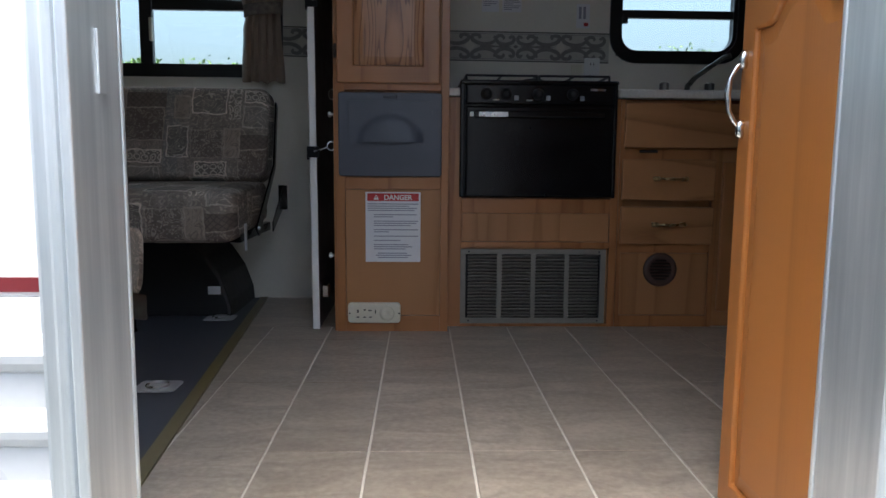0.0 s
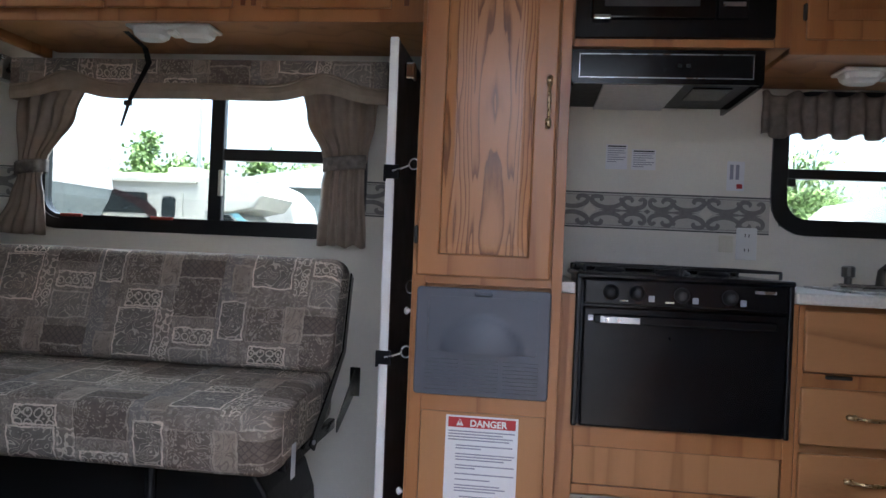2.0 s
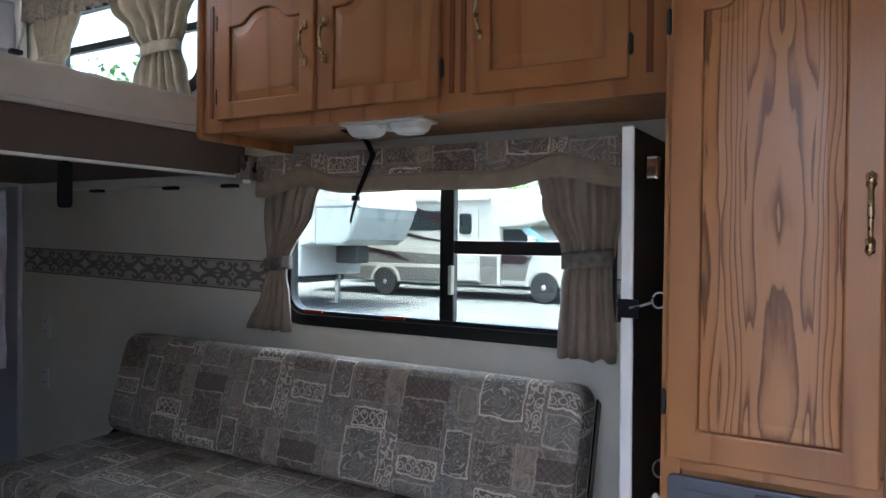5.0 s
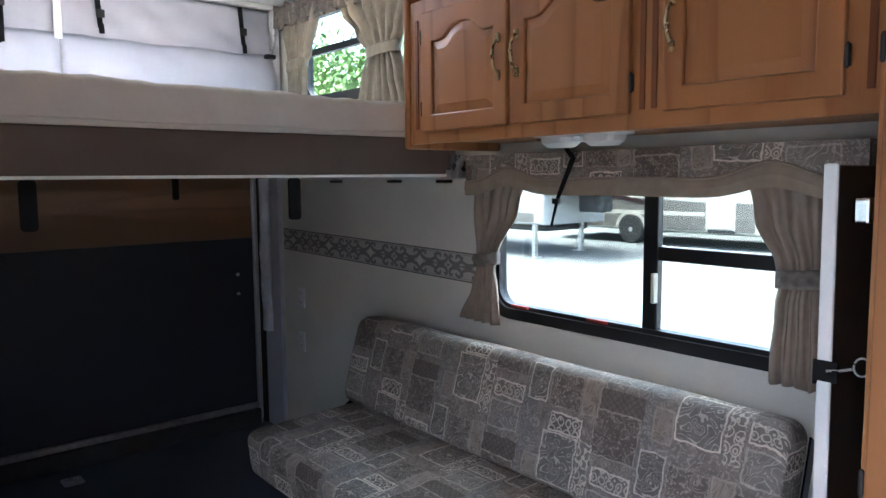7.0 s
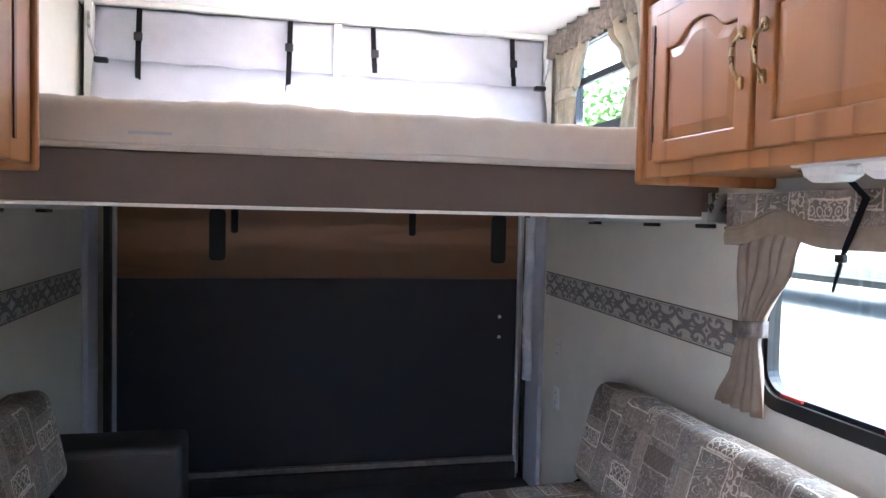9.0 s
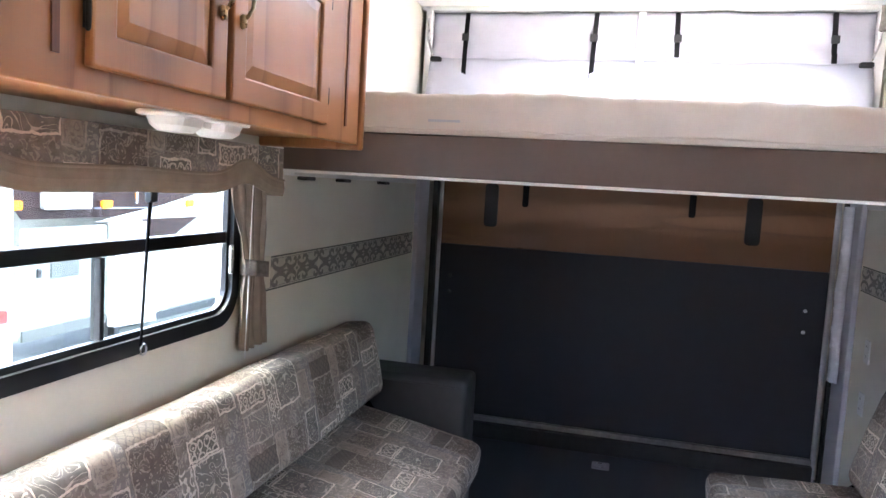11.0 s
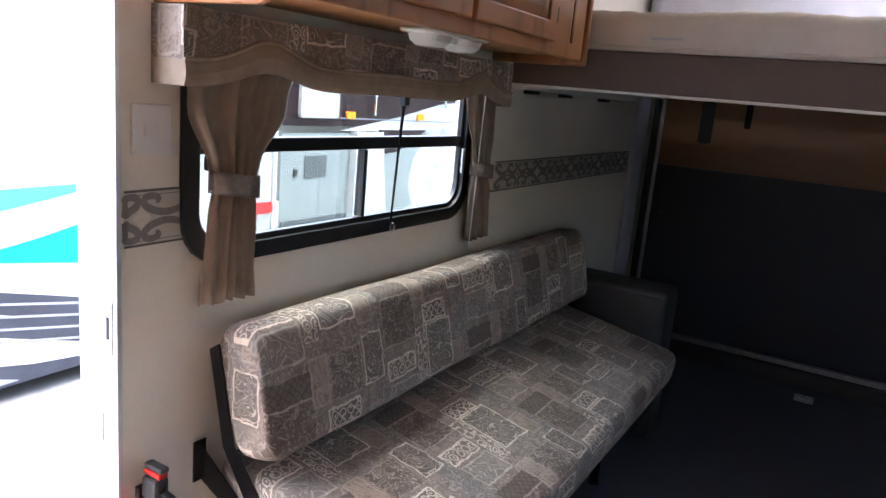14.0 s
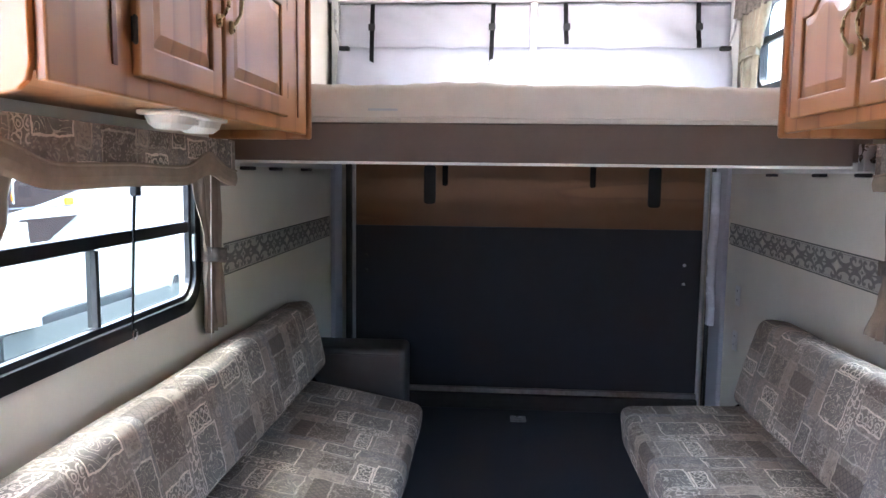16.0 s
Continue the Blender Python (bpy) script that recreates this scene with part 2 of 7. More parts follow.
def brushed(name, lo, hi, rough=0.34):
    """Mill-finish aluminium with long drawn streaks and dull patches."""
    m = Mat(name, rough, 0.78)
    streak = m.noise(m.coords((34, 34, 1.6)), 1.0, 5, 0.6)
    dull = m.noise(m.coords((6, 6, 3)), 1.0, 3)
    f = m.math("MULTIPLY_ADD", streak, 0.65, m.math("MULTIPLY", dull, 0.35))
    m.colour(m.ramp(f, [(0.34, lo), (0.62, hi)]))
    m.roughness(m.math("MULTIPLY_ADD", dull, 0.3, rough - 0.15))
    m.bump(streak, 0.1, 0.0005)
    return m.m


ALU = brushed("aluminium", (0.56, 0.60, 0.635), (0.86, 0.89, 0.91))
CHROME = plain("chrome", (0.75, 0.75, 0.76), 0.1, 1.0, vary=0.03)
BRASS = plain("antique_brass", (0.50, 0.38, 0.21), 0.28, 1.0, vary=0.3, scale=60)
WHITE = plain("white_plastic", (0.78, 0.78, 0.76), 0.35, vary=0.03, scale=25)
SKIN = plain("trailer_skin", (0.74, 0.745, 0.75), 0.3, vary=0.03, scale=3)
IVORY = plain("ivory_plastic", (0.70, 0.66, 0.54), 0.4, vary=0.05, scale=25)
WHITE_PAINT = plain("white_gelcoat", (0.34, 0.34, 0.335), 0.3, vary=0.04, scale=3)
PAPER = plain("label_paper", (0.76, 0.76, 0.78), 0.6, vary=0.03, scale=30)
INK = plain("grey_ink", (0.30, 0.30, 0.36), 0.7)
RED = plain("sign_red", (0.46, 0.025, 0.03), 0.5, vary=0.06)
RED_GLOSS = plain("extinguisher_red", (0.50, 0.02, 0.015), 0.25, vary=0.08)
COUNTER = plain("counter_laminate", (0.60, 0.57, 0.52), 0.4, vary=0.12, scale=120)
GRILLE = plain("grille_taupe", (0.235, 0.215, 0.185), 0.45, vary=0.08, scale=40)
INSIDE_SHADE = plain("inside_shade", (0.012, 0.012, 0.012), 0.8)
BROWN_BOARD = plain("brown_laminate", (0.035, 0.022, 0.017), 0.4, vary=0.2, scale=12)
BROWN_VINYL = plain("brown_vinyl", (0.095, 0.068, 0.054), 0.5, vary=0.1, scale=18, bump=0.12)
SHEET = plain("mattress_ticking", (0.60, 0.55, 0.50), 0.85, vary=0.06, scale=10, bump=0.25)
VINYL_WHITE = plain("tent_vinyl", (0.47, 0.475, 0.54), 0.45, vary=0.06, scale=7, bump=0.1)
SUEDE = plain("tan_suede", (0.33, 0.265, 0.20), 0.9, vary=0.18, scale=22, bump=0.2)
CURTAIN = plain("curtain_satin", (0.27, 0.205, 0.155), 0.42, vary=0.16, scale=26, bump=0.08)
CURTAIN_GOLD = plain("curtain_gold", (0.24, 0.21, 0.15), 0.36, vary=0.28, scale=20, bump=0.1)
RUBBER = plain("black_rubber_floor", (0.070, 0.075, 0.094), 0.5, vary=0.25, scale=30, bump=0.3)
RAMP = plain("ramp_navy", (0.024, 0.026, 0.035), 0.65, vary=0.2, scale=12, bump=0.15)
PLY = oak("ramp_plywood", (1.0, 0.14, 1.0), 3.0, (0.12, 0.056, 0.024), (0.185, 0.09, 0.039), 0.45)
TRIM_WOOD = oak("threshold_wood", (1.0, 0.1, 1.0), 5.0, (0.11, 0.085, 0.03), (0.20, 0.16, 0.065))
GROUT = plain("grout", (0.68, 0.645, 0.59), 0.8, vary=0.08, scale=40)
TYRE = plain("tyre", (0.012, 0.012, 0.013), 0.8)
TEAL = plain("teal_graphic", (0.0, 0.20, 0.25), 0.4, vary=0.05, scale=2, spec=0.25)
MAROON = plain("maroon_paint", (0.020, 0.011, 0.012), 0.4, spec=0.15)
TAUPE_PAINT = plain("taupe_paint", (0.055, 0.048, 0.041), 0.4, spec=0.25)
AMBER = plain("amber_lens", (0.75, 0.22, 0.01), 0.2)
TAIL_RED = plain("red_lens", (0.55, 0.02, 0.02), 0.2)


def glass(name, tint=(0.69, 0.735, 0.72)):
    """A thin pane: mostly clear, with a faint sharp reflection."""
    m = bpy.data.materials.new(name)
    m.use_nodes = True
    t = m.node_tree
    t.nodes.remove(t.nodes["Principled BSDF"])
    clear, gloss = t.nodes.new("ShaderNodeBsdfTransparent"), t.nodes.new("ShaderNodeBsdfGlossy")
    clear.inputs[0].default_value = (*tint, 1)
    gloss.inputs["Roughness"].default_value = 0.02
    mix = t.nodes.new("ShaderNodeMixShader")
    mix.inputs[0].default_value = 0.05
    t.links.new(clear.outputs[0], mix.inputs[1])
    t.links.new(gloss.outputs[0], mix.inputs[2])
    t.links.new(mix.outputs[0], t.nodes["Material Output"].inputs[0])
    return m


GLASS = glass("window_glass")
GLASS_DARK = plain("tinted_glass", (0.012, 0.016, 0.018), 0.06)


def tile_material():
    """Printed stone tile in taupe, each with its own clouding."""
    m = Mat("stone_tile", 0.42)
    v = m.coords()
    shift = m.n("VectorMath", op="ADD", ins={0: v, 1: m.n("CombineXYZ", ins={0: m.math("MULTIPLY", m.random(), 31.0), 1: m.math("MULTIPLY", m.random(), 17.0)}).outputs[0]}).outputs[0]
    drawn = m.n("VectorMath", op="MULTIPLY", ins={0: shift, 1: (0.55, 1.5, 1.0)}).outputs[0]
    a, b = m.noise(drawn, 5.5, 7, 0.68, 0.9), m.noise(shift, 60, 3)
    f = m.math("MULTIPLY_ADD", b, 0.3, m.math("MULTIPLY", a, 0.75))
    c = m.ramp(f, [(0.32, (0.19, 0.152, 0.118)), (0.5, (0.33, 0.28, 0.23)), (0.68, (0.50, 0.435, 0.36))])
    m.colour(m.mix(m.math("MULTIPLY", m.random(), 0.35), c, (0.31, 0.265, 0.22)))
    m.roughness(m.math("MULTIPLY_ADD", a, 0.3, 0.2))
    m.bump(f, 0.12, 0.001)
    return m.m


TILE = tile_material()


def sofa_fabric():
    """Woven patchwork in greys and taupes: framed paisley squares, flower strips, ring columns, dark carpet blocks and tan patches in a half-drop repeat."""
    m = Mat("patchwork_fabric", 0.8, spec=0.25)
    flat = m.coords(uv=True)
    uv = m.n("SeparateXYZ", ins={0: flat})
    bend = m.math("MULTIPLY", m.math("SUBTRACT", m.noise(flat, 26, 3), 0.5), 0.02)
    lean = m.math("MULTIPLY", m.math("SUBTRACT", m.noise(flat, 21, 3), 0.5), 0.02)
    u, v = m.math("ADD", uv.outputs[0], bend), m.math("ADD", uv.outputs[1], lean)
    wide, high = 0.47, 0.42
    col = m.math("FLOOR", m.math("DIVIDE", u, wide))
    a = m.math("MULTIPLY", m.math("FRACT", m.math("DIVIDE", u, wide)), wide)
    b = m.math("MULTIPLY", m.math("FRACT", m.math("DIVIDE", m.math("ADD", v, m.math("MULTIPLY", col, 0.17)), high)), high)
    ab = m.n("CombineXYZ", ins={0: a, 1: b}).outputs[0]

    def inside(a0, a1, b0, b1):
        """Distance from the border of a block, above nought within it."""
        du = m.math("MINIMUM", m.math("SUBTRACT", a, a0), m.math("SUBTRACT", a1, a))
        dv = m.math("MINIMUM", m.math("SUBTRACT", b, b0), m.math("SUBTRACT", b1, b))
        return m.math("MINIMUM", du, dv)

    def rings_of(scale, size, band, loose):
        """Little rings set in rows."""
        vor = m.n("TexVoronoi", ins={"Vector": ab, "Scale": scale, "Randomness": loose}).outputs["Distance"]
        return m.math("LESS_THAN", m.math("ABSOLUTE", m.math("SUBTRACT", vor, size)), band)

    def stripe(value, count, band):
        return m.math("LESS_THAN", m.math("ABSOLUTE", m.math("SUBTRACT", m.math("FRACT", m.math("MULTIPLY", value, count)), 0.5)), band)

    swirl = stripe(m.noise(ab, 12, 0.4, 0.4, 2.4), 7.0, 0.095)
    leafy = stripe(m.noise(ab, 34, 1.0, 0.5, 1.4), 4.0, 0.13)
    lattice = m.math("MAXIMUM", stripe(m.math("ADD", u, v), 42.0, 0.1), stripe(m.math("SUBTRACT", u, v), 42.0, 0.1))
    flowers = m.math("MAXIMUM", rings_of(31.0, 0.36, 0.07, 0.15), rings_of(62.0, 0.2, 0.1, 0.4))
    chain = m.math("MAXIMUM", rings_of(27.0, 0.42, 0.05, 0.3), rings_of(40.0, 0.36, 0.06, 0.5))
    cloud = m.noise(flat, 30, 5, 0.65)
    pale = (0.40, 0.365, 0.32)
    tone = m.ramp(cloud, [(0.3, (0.10, 0.088, 0.079)), (0.7, (0.18, 0.163, 0.147))])
    relief = m.math("MULTIPLY", leafy, 0.3)
    tone = m.mix(relief, tone, pale)
    blocks = [
        (0.365, 0.425, 0.0, 0.42, (0.125, 0.12, 0.116), leafy, 0.3, 0.0),
        (0.195, 0.365, 0.195, 0.335, (0.088, 0.074, 0.066), leafy, 0.32, 0.35),
        (0.195, 0.365, 0.335, 0.395, (0.10, 0.085, 0.075), lattice, -0.6, 0.0),
        (0.135, 0.205, 0.30, 0.42, (0.205, 0.178, 0.152), swirl, -0.4, 0.2),
        (0.0, 0.135, 0.295, 0.415, (0.098, 0.084, 0.075), leafy, 0.38, 0.25),
        (0.21, 0.355, 0.0, 0.095, (0.148, 0.138, 0.127), swirl, 0.5, 0.4),
        (0.02, 0.155, 0.222, 0.284, (0.095, 0.086, 0.079), flowers, 0.8, 1.0),
        (0.0, 0.148, 0.055, 0.222, (0.118, 0.110, 0.102), swirl, 0.65, 1.0),
        (0.152, 0.205, 0.035, 0.222, (0.135, 0.122, 0.11), chain, 0.85, 0.25),
        (0.215, 0.36, 0.105, 0.165, (0.125, 0.113, 0.103), flowers, 0.75, 0.95),
        (0.375, 0.465, 0.13, 0.26, (0.10, 0.092, 0.085), swirl, 0.6, 0.8),
        (0.40, 0.47, 0.285, 0.385, (0.19, 0.167, 0.145), leafy, -0.35, 0.2),
    ]
    for a0, a1, b0, b1, shade, print_, strong, frame_ in blocks:
        d = inside(a0, a1, b0, b1)
        on = m.math("GREATER_THAN", d, 0.0)
        worn = m.mix(cloud, [c * 0.5 for c in shade], [c * 1.5 for c in shade])
        tone = m.mix(on, tone, worn)
        tone = m.mix(m.math("MULTIPLY", m.math("MULTIPLY", on, print_), abs(strong)), tone, pale if strong > 0 else (0.05, 0.042, 0.038))
        relief = m.math("MAXIMUM", m.math("MULTIPLY", relief, m.math("SUBTRACT", 1.0, on)), m.math("MULTIPLY", m.math("MULTIPLY", on, print_), abs(strong)))
        if frame_:
            rim = m.math("LESS_THAN", m.math("ABSOLUTE", m.math("SUBTRACT", d, 0.004)), 0.0027)
            rim = m.math("MULTIPLY", rim, m.math("MINIMUM", m.math("MULTIPLY", m.noise(flat, 19, 1), frame_ * 1.8), 1.0))
            tone = m.mix(rim, tone, (0.44, 0.40, 0.35))
            relief = m.math("MAXIMUM", relief, rim)
    weave = m.noise(flat, 420, 2)
    blotch = m.noise(flat, 7, 4)
    tone = m.mix(0.5, tone, m.ramp(weave, [(0.3, (0.55,) * 3), (0.7, (1.0,) * 3)]), "MULTIPLY")
    tone = m.mix(0.5, tone, m.ramp(blotch, [(0.3, (0.65,) * 3), (0.7, (1.0,) * 3)]), "MULTIPLY")
    m.colour(m.mix(1.0, tone, (2.05, 1.94, 1.83), "MULTIPLY"))
    m.bump(m.math("ADD", m.math("MULTIPLY", relief, 0.6), weave), 0.4, 0.0015)
    return m.m


FABRIC = sofa_fabric()


def lot_material():
    m = Mat("pale_concrete_lot", 0.85)
    v = m.coords()
    f = m.math("MULTIPLY_ADD", m.noise(v, 0.35, 5), 0.6, m.math("MULTIPLY", m.noise(v, 30, 3), 0.4))
    m.colour(m.ramp(f, [(0.3, (0.042, 0.047, 0.048)), (0.7, (0.078, 0.084, 0.085))]))
    m.bump(f, 0.2, 0.01)
    return m.m


LOT = lot_material()


def leaf_material():
    m = Mat("foliage", 0.6)
    r = m.n("NewGeometry").outputs["Random Per Island"]
    m.colour(m.ramp(r, [(0.0, (0.05, 0.10, 0.022)), (0.5, (0.09, 0.17, 0.035)), (1.0, (0.15, 0.24, 0.06))]))
    return m.m


LEAF = leaf_material()
BARK = plain("bark", (0.07, 0.05, 0.04), 0.9, vary=0.3, scale=12, bump=0.4)


# ---- structure ----
def wall_with_holes(name, x0, x1, z0, z1, y0, y1, holes, material, label):
    """A wall along x with rectangular openings right through it."""
    bm = bmesh.new()
    xs = sorted({x0, x1, *[h[0] for h in holes], *[h[1] for h in holes]})
    for a, b in zip(xs, xs[1:]):
        spans = sorted((h[2], h[3]) for h in holes if h[0] <= a + 1e-6 and h[1] >= b - 1e-6)
        z = z0
        for lo, hi in spans:
            if lo > z + 1e-6:
                box(bm, a, b, y0, y1, z, lo)
            z = hi
        if z < z1 - 1e-6:
            box(bm, a, b, y0, y1, z, z1)
    bmesh.ops.remove_doubles(bm, verts=bm.verts, dist=1e-5)
    return solid(name, bm, material, label, "wall", kind="structure")


N_WIN = (-1.955, -0.64, 1.03, 1.62)
K_WIN = (0.885, 1.445, 1.115, 1.56)
S_WIN = (-1.77, -0.545, 1.105, 1.62)
B_WIN = (-3.50, -2.45, 2.0, 2.47)
DOOR = (-0.358, 0.53, 0.0, 2.02)
wall_with_holes("wall_north", REAR - 0.05, FRONT, 0.0, CEIL, NORTH, NORTH + 0.05, [N_WIN, K_WIN, B_WIN], WALL, "cream wallpapered side wall with three windows")
wall_with_holes("wall_south", REAR - 0.05, FRONT, 0.0, CEIL, SOUTH - 0.025, SOUTH, [S_WIN, DOOR], WALL, "cream wallpapered side wall with entry doorway and window")
wall_with_holes("wall_outside", REAR - 0.05, FRONT, 0.47, CEIL + 0.1, SOUTH - 0.05, SOUTH - 0.025, [S_WIN, (DOOR[0], DOOR[1], 0.47, 2.02)], SKIN, "smooth white outside skin of the trailer")
solid("wall_front", boxes((FRONT, FRONT + 0.05, SOUTH - 0.05, NORTH + 0.05, 0, CEIL)), WALL, "plain cream end wall", "wall", kind="structure")
solid("wall_rear", boxes((REAR - 0.12, REAR - 0.051, SOUTH - 0.06, NORTH + 0.06, -0.05, CEIL - 0.001)), WALL, "rear end wall behind the ramp door", "wall", kind="structure")
VX0, VX1, VY0, VY1 = -3.16, -2.76, 1.40, 1.96
solid("ceiling", boxes((REAR - 0.12, VX0, SOUTH - 0.05, NORTH + 0.05, CEIL, CEIL + 0.06), (VX1, FRONT + 0.05, SOUTH - 0.05, NORTH + 0.05, CEIL, CEIL + 0.06), (VX0, VX1, SOUTH - 0.05, VY0, CEIL, CEIL + 0.06), (VX0, VX1, VY1, NORTH + 0.05, CEIL, CEIL + 0.06)), CEILING, "flat white trailer ceiling", "ceiling", kind="structure")

# floor: rubber in the garage end, printed stone tiles in the kitchen end; the seam runs a little askew
def seam_x(y):
    return -0.512 - 0.083 * (y - 0.4)


bm = bmesh.new()
prism(bm, [(REAR - 0.06, SOUTH), (seam_x(SOUTH) - 0.022, SOUTH), (seam_x(NORTH) - 0.022, NORTH), (REAR - 0.06, NORTH)], on_z(-0.05), 0.0, 0.05)
solid("floor_garage", bm, RUBBER, "black rubber garage floor", "floor", kind="structure")
bm = bmesh.new()
prism(bm, [(seam_x(SOUTH) - 0.022, SOUTH), (seam_x(SOUTH) + 0.012, SOUTH), (seam_x(NORTH) + 0.012, NORTH), (seam_x(NORTH) - 0.022, NORTH)], on_z(-0.05), 0.0, 0.054)
solid("trim_threshold", bm, TRIM_WOOD, "worn wooden strip between the two floors", "trim", kind="structure")
bm = bmesh.new()
prism(bm, [(seam_x(SOUTH) + 0.012, SOUTH), (FRONT, SOUTH), (FRONT, NORTH), (seam_x(NORTH) + 0.012, NORTH)], on_z(-0.05), 0.0, 0.0475)
floor_kitchen = solid("floor", bm, GROUT, "taupe stone-look tile floor with pale joints", "floor", kind="structure")
box_under = boxes((REAR - 0.12, FRONT + 0.05, SOUTH - 0.05, NORTH + 0.05, -0.2, -0.052))
solid("floor_frame", box_under, BLACK_MATTE, "dark underside of the trailer floor", "floor", kind="structure")
solid("door_sill", boxes((DOOR[0], DOOR[1], SOUTH - 0.075, SOUTH, -0.048, 0.006), bevel=0.003), ALU, "ribbed aluminium door sill", "sill", kind="structure")


# ---- outside skin and doorway ----
bm = bmesh.new()
prof = []
z = -0.16
while z < 0.41:
    prof += [(0.0, z), (0.006, z + 0.004), (0.013, z + 0.014), (0.015, z + 0.024), (0.013, z + 0.034), (0.006, z + 0.044), (0.0, z + 0.048)]
    z += 0.09
for xa, xb in ((REAR - 0.05, DOOR[0] - 0.07), (DOOR[1] + 0.07, FRONT)):
    cols = [[bm.verts.new((x, SOUTH - 0.056 - d, zz)) for d, zz in prof] for x in (xa, xb)]
    for i in range(len(prof) - 1):
        bm.faces.new((cols[0][i], cols[1][i], cols[1][i + 1], cols[0][i + 1]))
    box(bm, xa, xb, SOUTH - 0.055, SOUTH - 0.026, -0.16, 0.469)
solid("wall_skirt", bm, plain("ribbed_white_metal", (0.62, 0.63, 0.64), 0.3, vary=0.05, scale=4), "ribbed white metal lower outside skin", "wall", kind="structure")
solid("trim_stripe", boxes((REAR, DOOR[0] - 0.075, SOUTH - 0.054, SOUTH - 0.0505, 0.475, 0.492)), plain("dark_red_stripe", (0.16, 0.02, 0.025), 0.35), "dark red pinstripe on the outside skin", "trim", kind="structure")

doorway = thing("door_frame", (0.065, SOUTH - 0.03, 0), "brushed aluminium entry door frame", "door frame", kind="structure")
for name, xa, xb in (("jamb", DOOR[0] - 0.010, DOOR[0] + 0.003), ("jamb", DOOR[1] - 0.012, DOOR[1] + 0.004)):
    j = part(name, boxes((xa, xb, SOUTH - 0.13, SOUTH - 0.003, -0.045, 2.02), bevel=0.003), ALU, doorway)
    if xa < 0:
        part("strike_plate", boxes((xb, xb + 0.003, SOUTH - 0.065, SOUTH - 0.045, 0.70, 0.77), bevel=0.001), ALU, j)
        keeper = part("latch_keeper", boxes((xb, xb + 0.004, SOUTH - 0.034, SOUTH - 0.008, 0.91, 1.03), bevel=0.0015), ALU, j, "slotted aluminium latch keeper")
        part("slot", boxes((xb + 0.0042, xb + 0.0052, SOUTH - 0.025, SOUTH - 0.016, 0.945, 0.995)), BLACK_MATTE, keeper)
part("head", boxes((DOOR[0] - 0.004, DOOR[1] + 0.004, SOUTH - 0.13, SOUTH - 0.003, 2.022, 2.038), bevel=0.003), ALU, doorway)
for xa, xb in ((DOOR[0] - 0.072, DOOR[0] - 0.011), (DOOR[1] + 0.005, DOOR[1] + 0.066)):
    part("outer_flange", boxes((xa, xb, SOUTH - 0.072, SOUTH - 0.052, -0.1, 2.08), bevel=0.006), ALU, doorway)
    m = (xa + xb) / 2
    part("flange_bead", boxes((m - 0.008, m + 0.008, SOUTH - 0.086, SOUTH - 0.0725, -0.1, 2.075), bevel=0.005), ALU, doorway)
leaf = thing("entry_door", (0.55, SOUTH - 0.13, 0), "white entry door swung wide open outside", "door")
swing = Matrix.Translation((DOOR[1] + 0.06, SOUTH - 0.1, 0)) @ Matrix.Rotation(radians(-62), 4, "Z")
bm = bmesh.new()
box(bm, 0.0, 0.78, -0.02, 0.018, 0.0, 1.92, 0.006, turn=swing)
part("leaf", bm, SKIN, leaf)
bm = bmesh.new()
box(bm, 0.0, 0.04, -0.024, 0.022, 0.0, 1.92, 0.004, turn=swing)
part("edge_frame", bm, ALU, leaf)
for z in (0.25, 0.82, 1.7):
    bm = bmesh.new()
    box(bm, -0.02, 0.05, -0.034, -0.025, z, z + 0.08, 0.002, turn=swing)
    part("hinge", bm, ALU, leaf)

# narrow white casing inside the doorway
solid("trim_casing", boxes((DOOR[0] - 0.008, DOOR[0] + 0.004, SOUTH - 0.002, SOUTH + 0.006, 0.0, 2.03), (DOOR[1] - 0.013, DOOR[1] + 0.002, SOUTH - 0.002, SOUTH + 0.006, 0.0, 2.03), bevel=0.002), ALU, "thin aluminium casing round the doorway", "trim", kind="structure")


# ---- roof vent over the bunk ----
vent_sky.location = ((VX0 + VX1) / 2, (VY0 + VY1) / 2, CEIL + 0.09)
vent = thing("roof_vent", ((VX0 + VX1) / 2, (VY0 + VY1) / 2, CEIL), "open white roof vent above the bunk", "roof vent")
bm = bmesh.new()
ring(bm, rounded(VX0 - 0.03, VX1 + 0.03, VY0 - 0.03, VY1 + 0.03, 0.02, 3), rounded(VX0 + 0.004, VX1 - 0.004, VY0 + 0.004, VY1 - 0.004, 0.015, 3), on_z(CEIL), -0.012, -0.001)
part("trim_ring", bm, WHITE, vent)
bm = bmesh.new()
ring(bm, rounded(VX0 + 0.001, VX1 - 0.001, VY0 + 0.001, VY1 - 0.001, 0.012, 3), rounded(VX0 + 0.008, VX1 - 0.008, VY0 + 0.008, VY1 - 0.008, 0.012, 3), on_z(CEIL), 0.0, 0.10)
part("collar", bm, WHITE, vent)


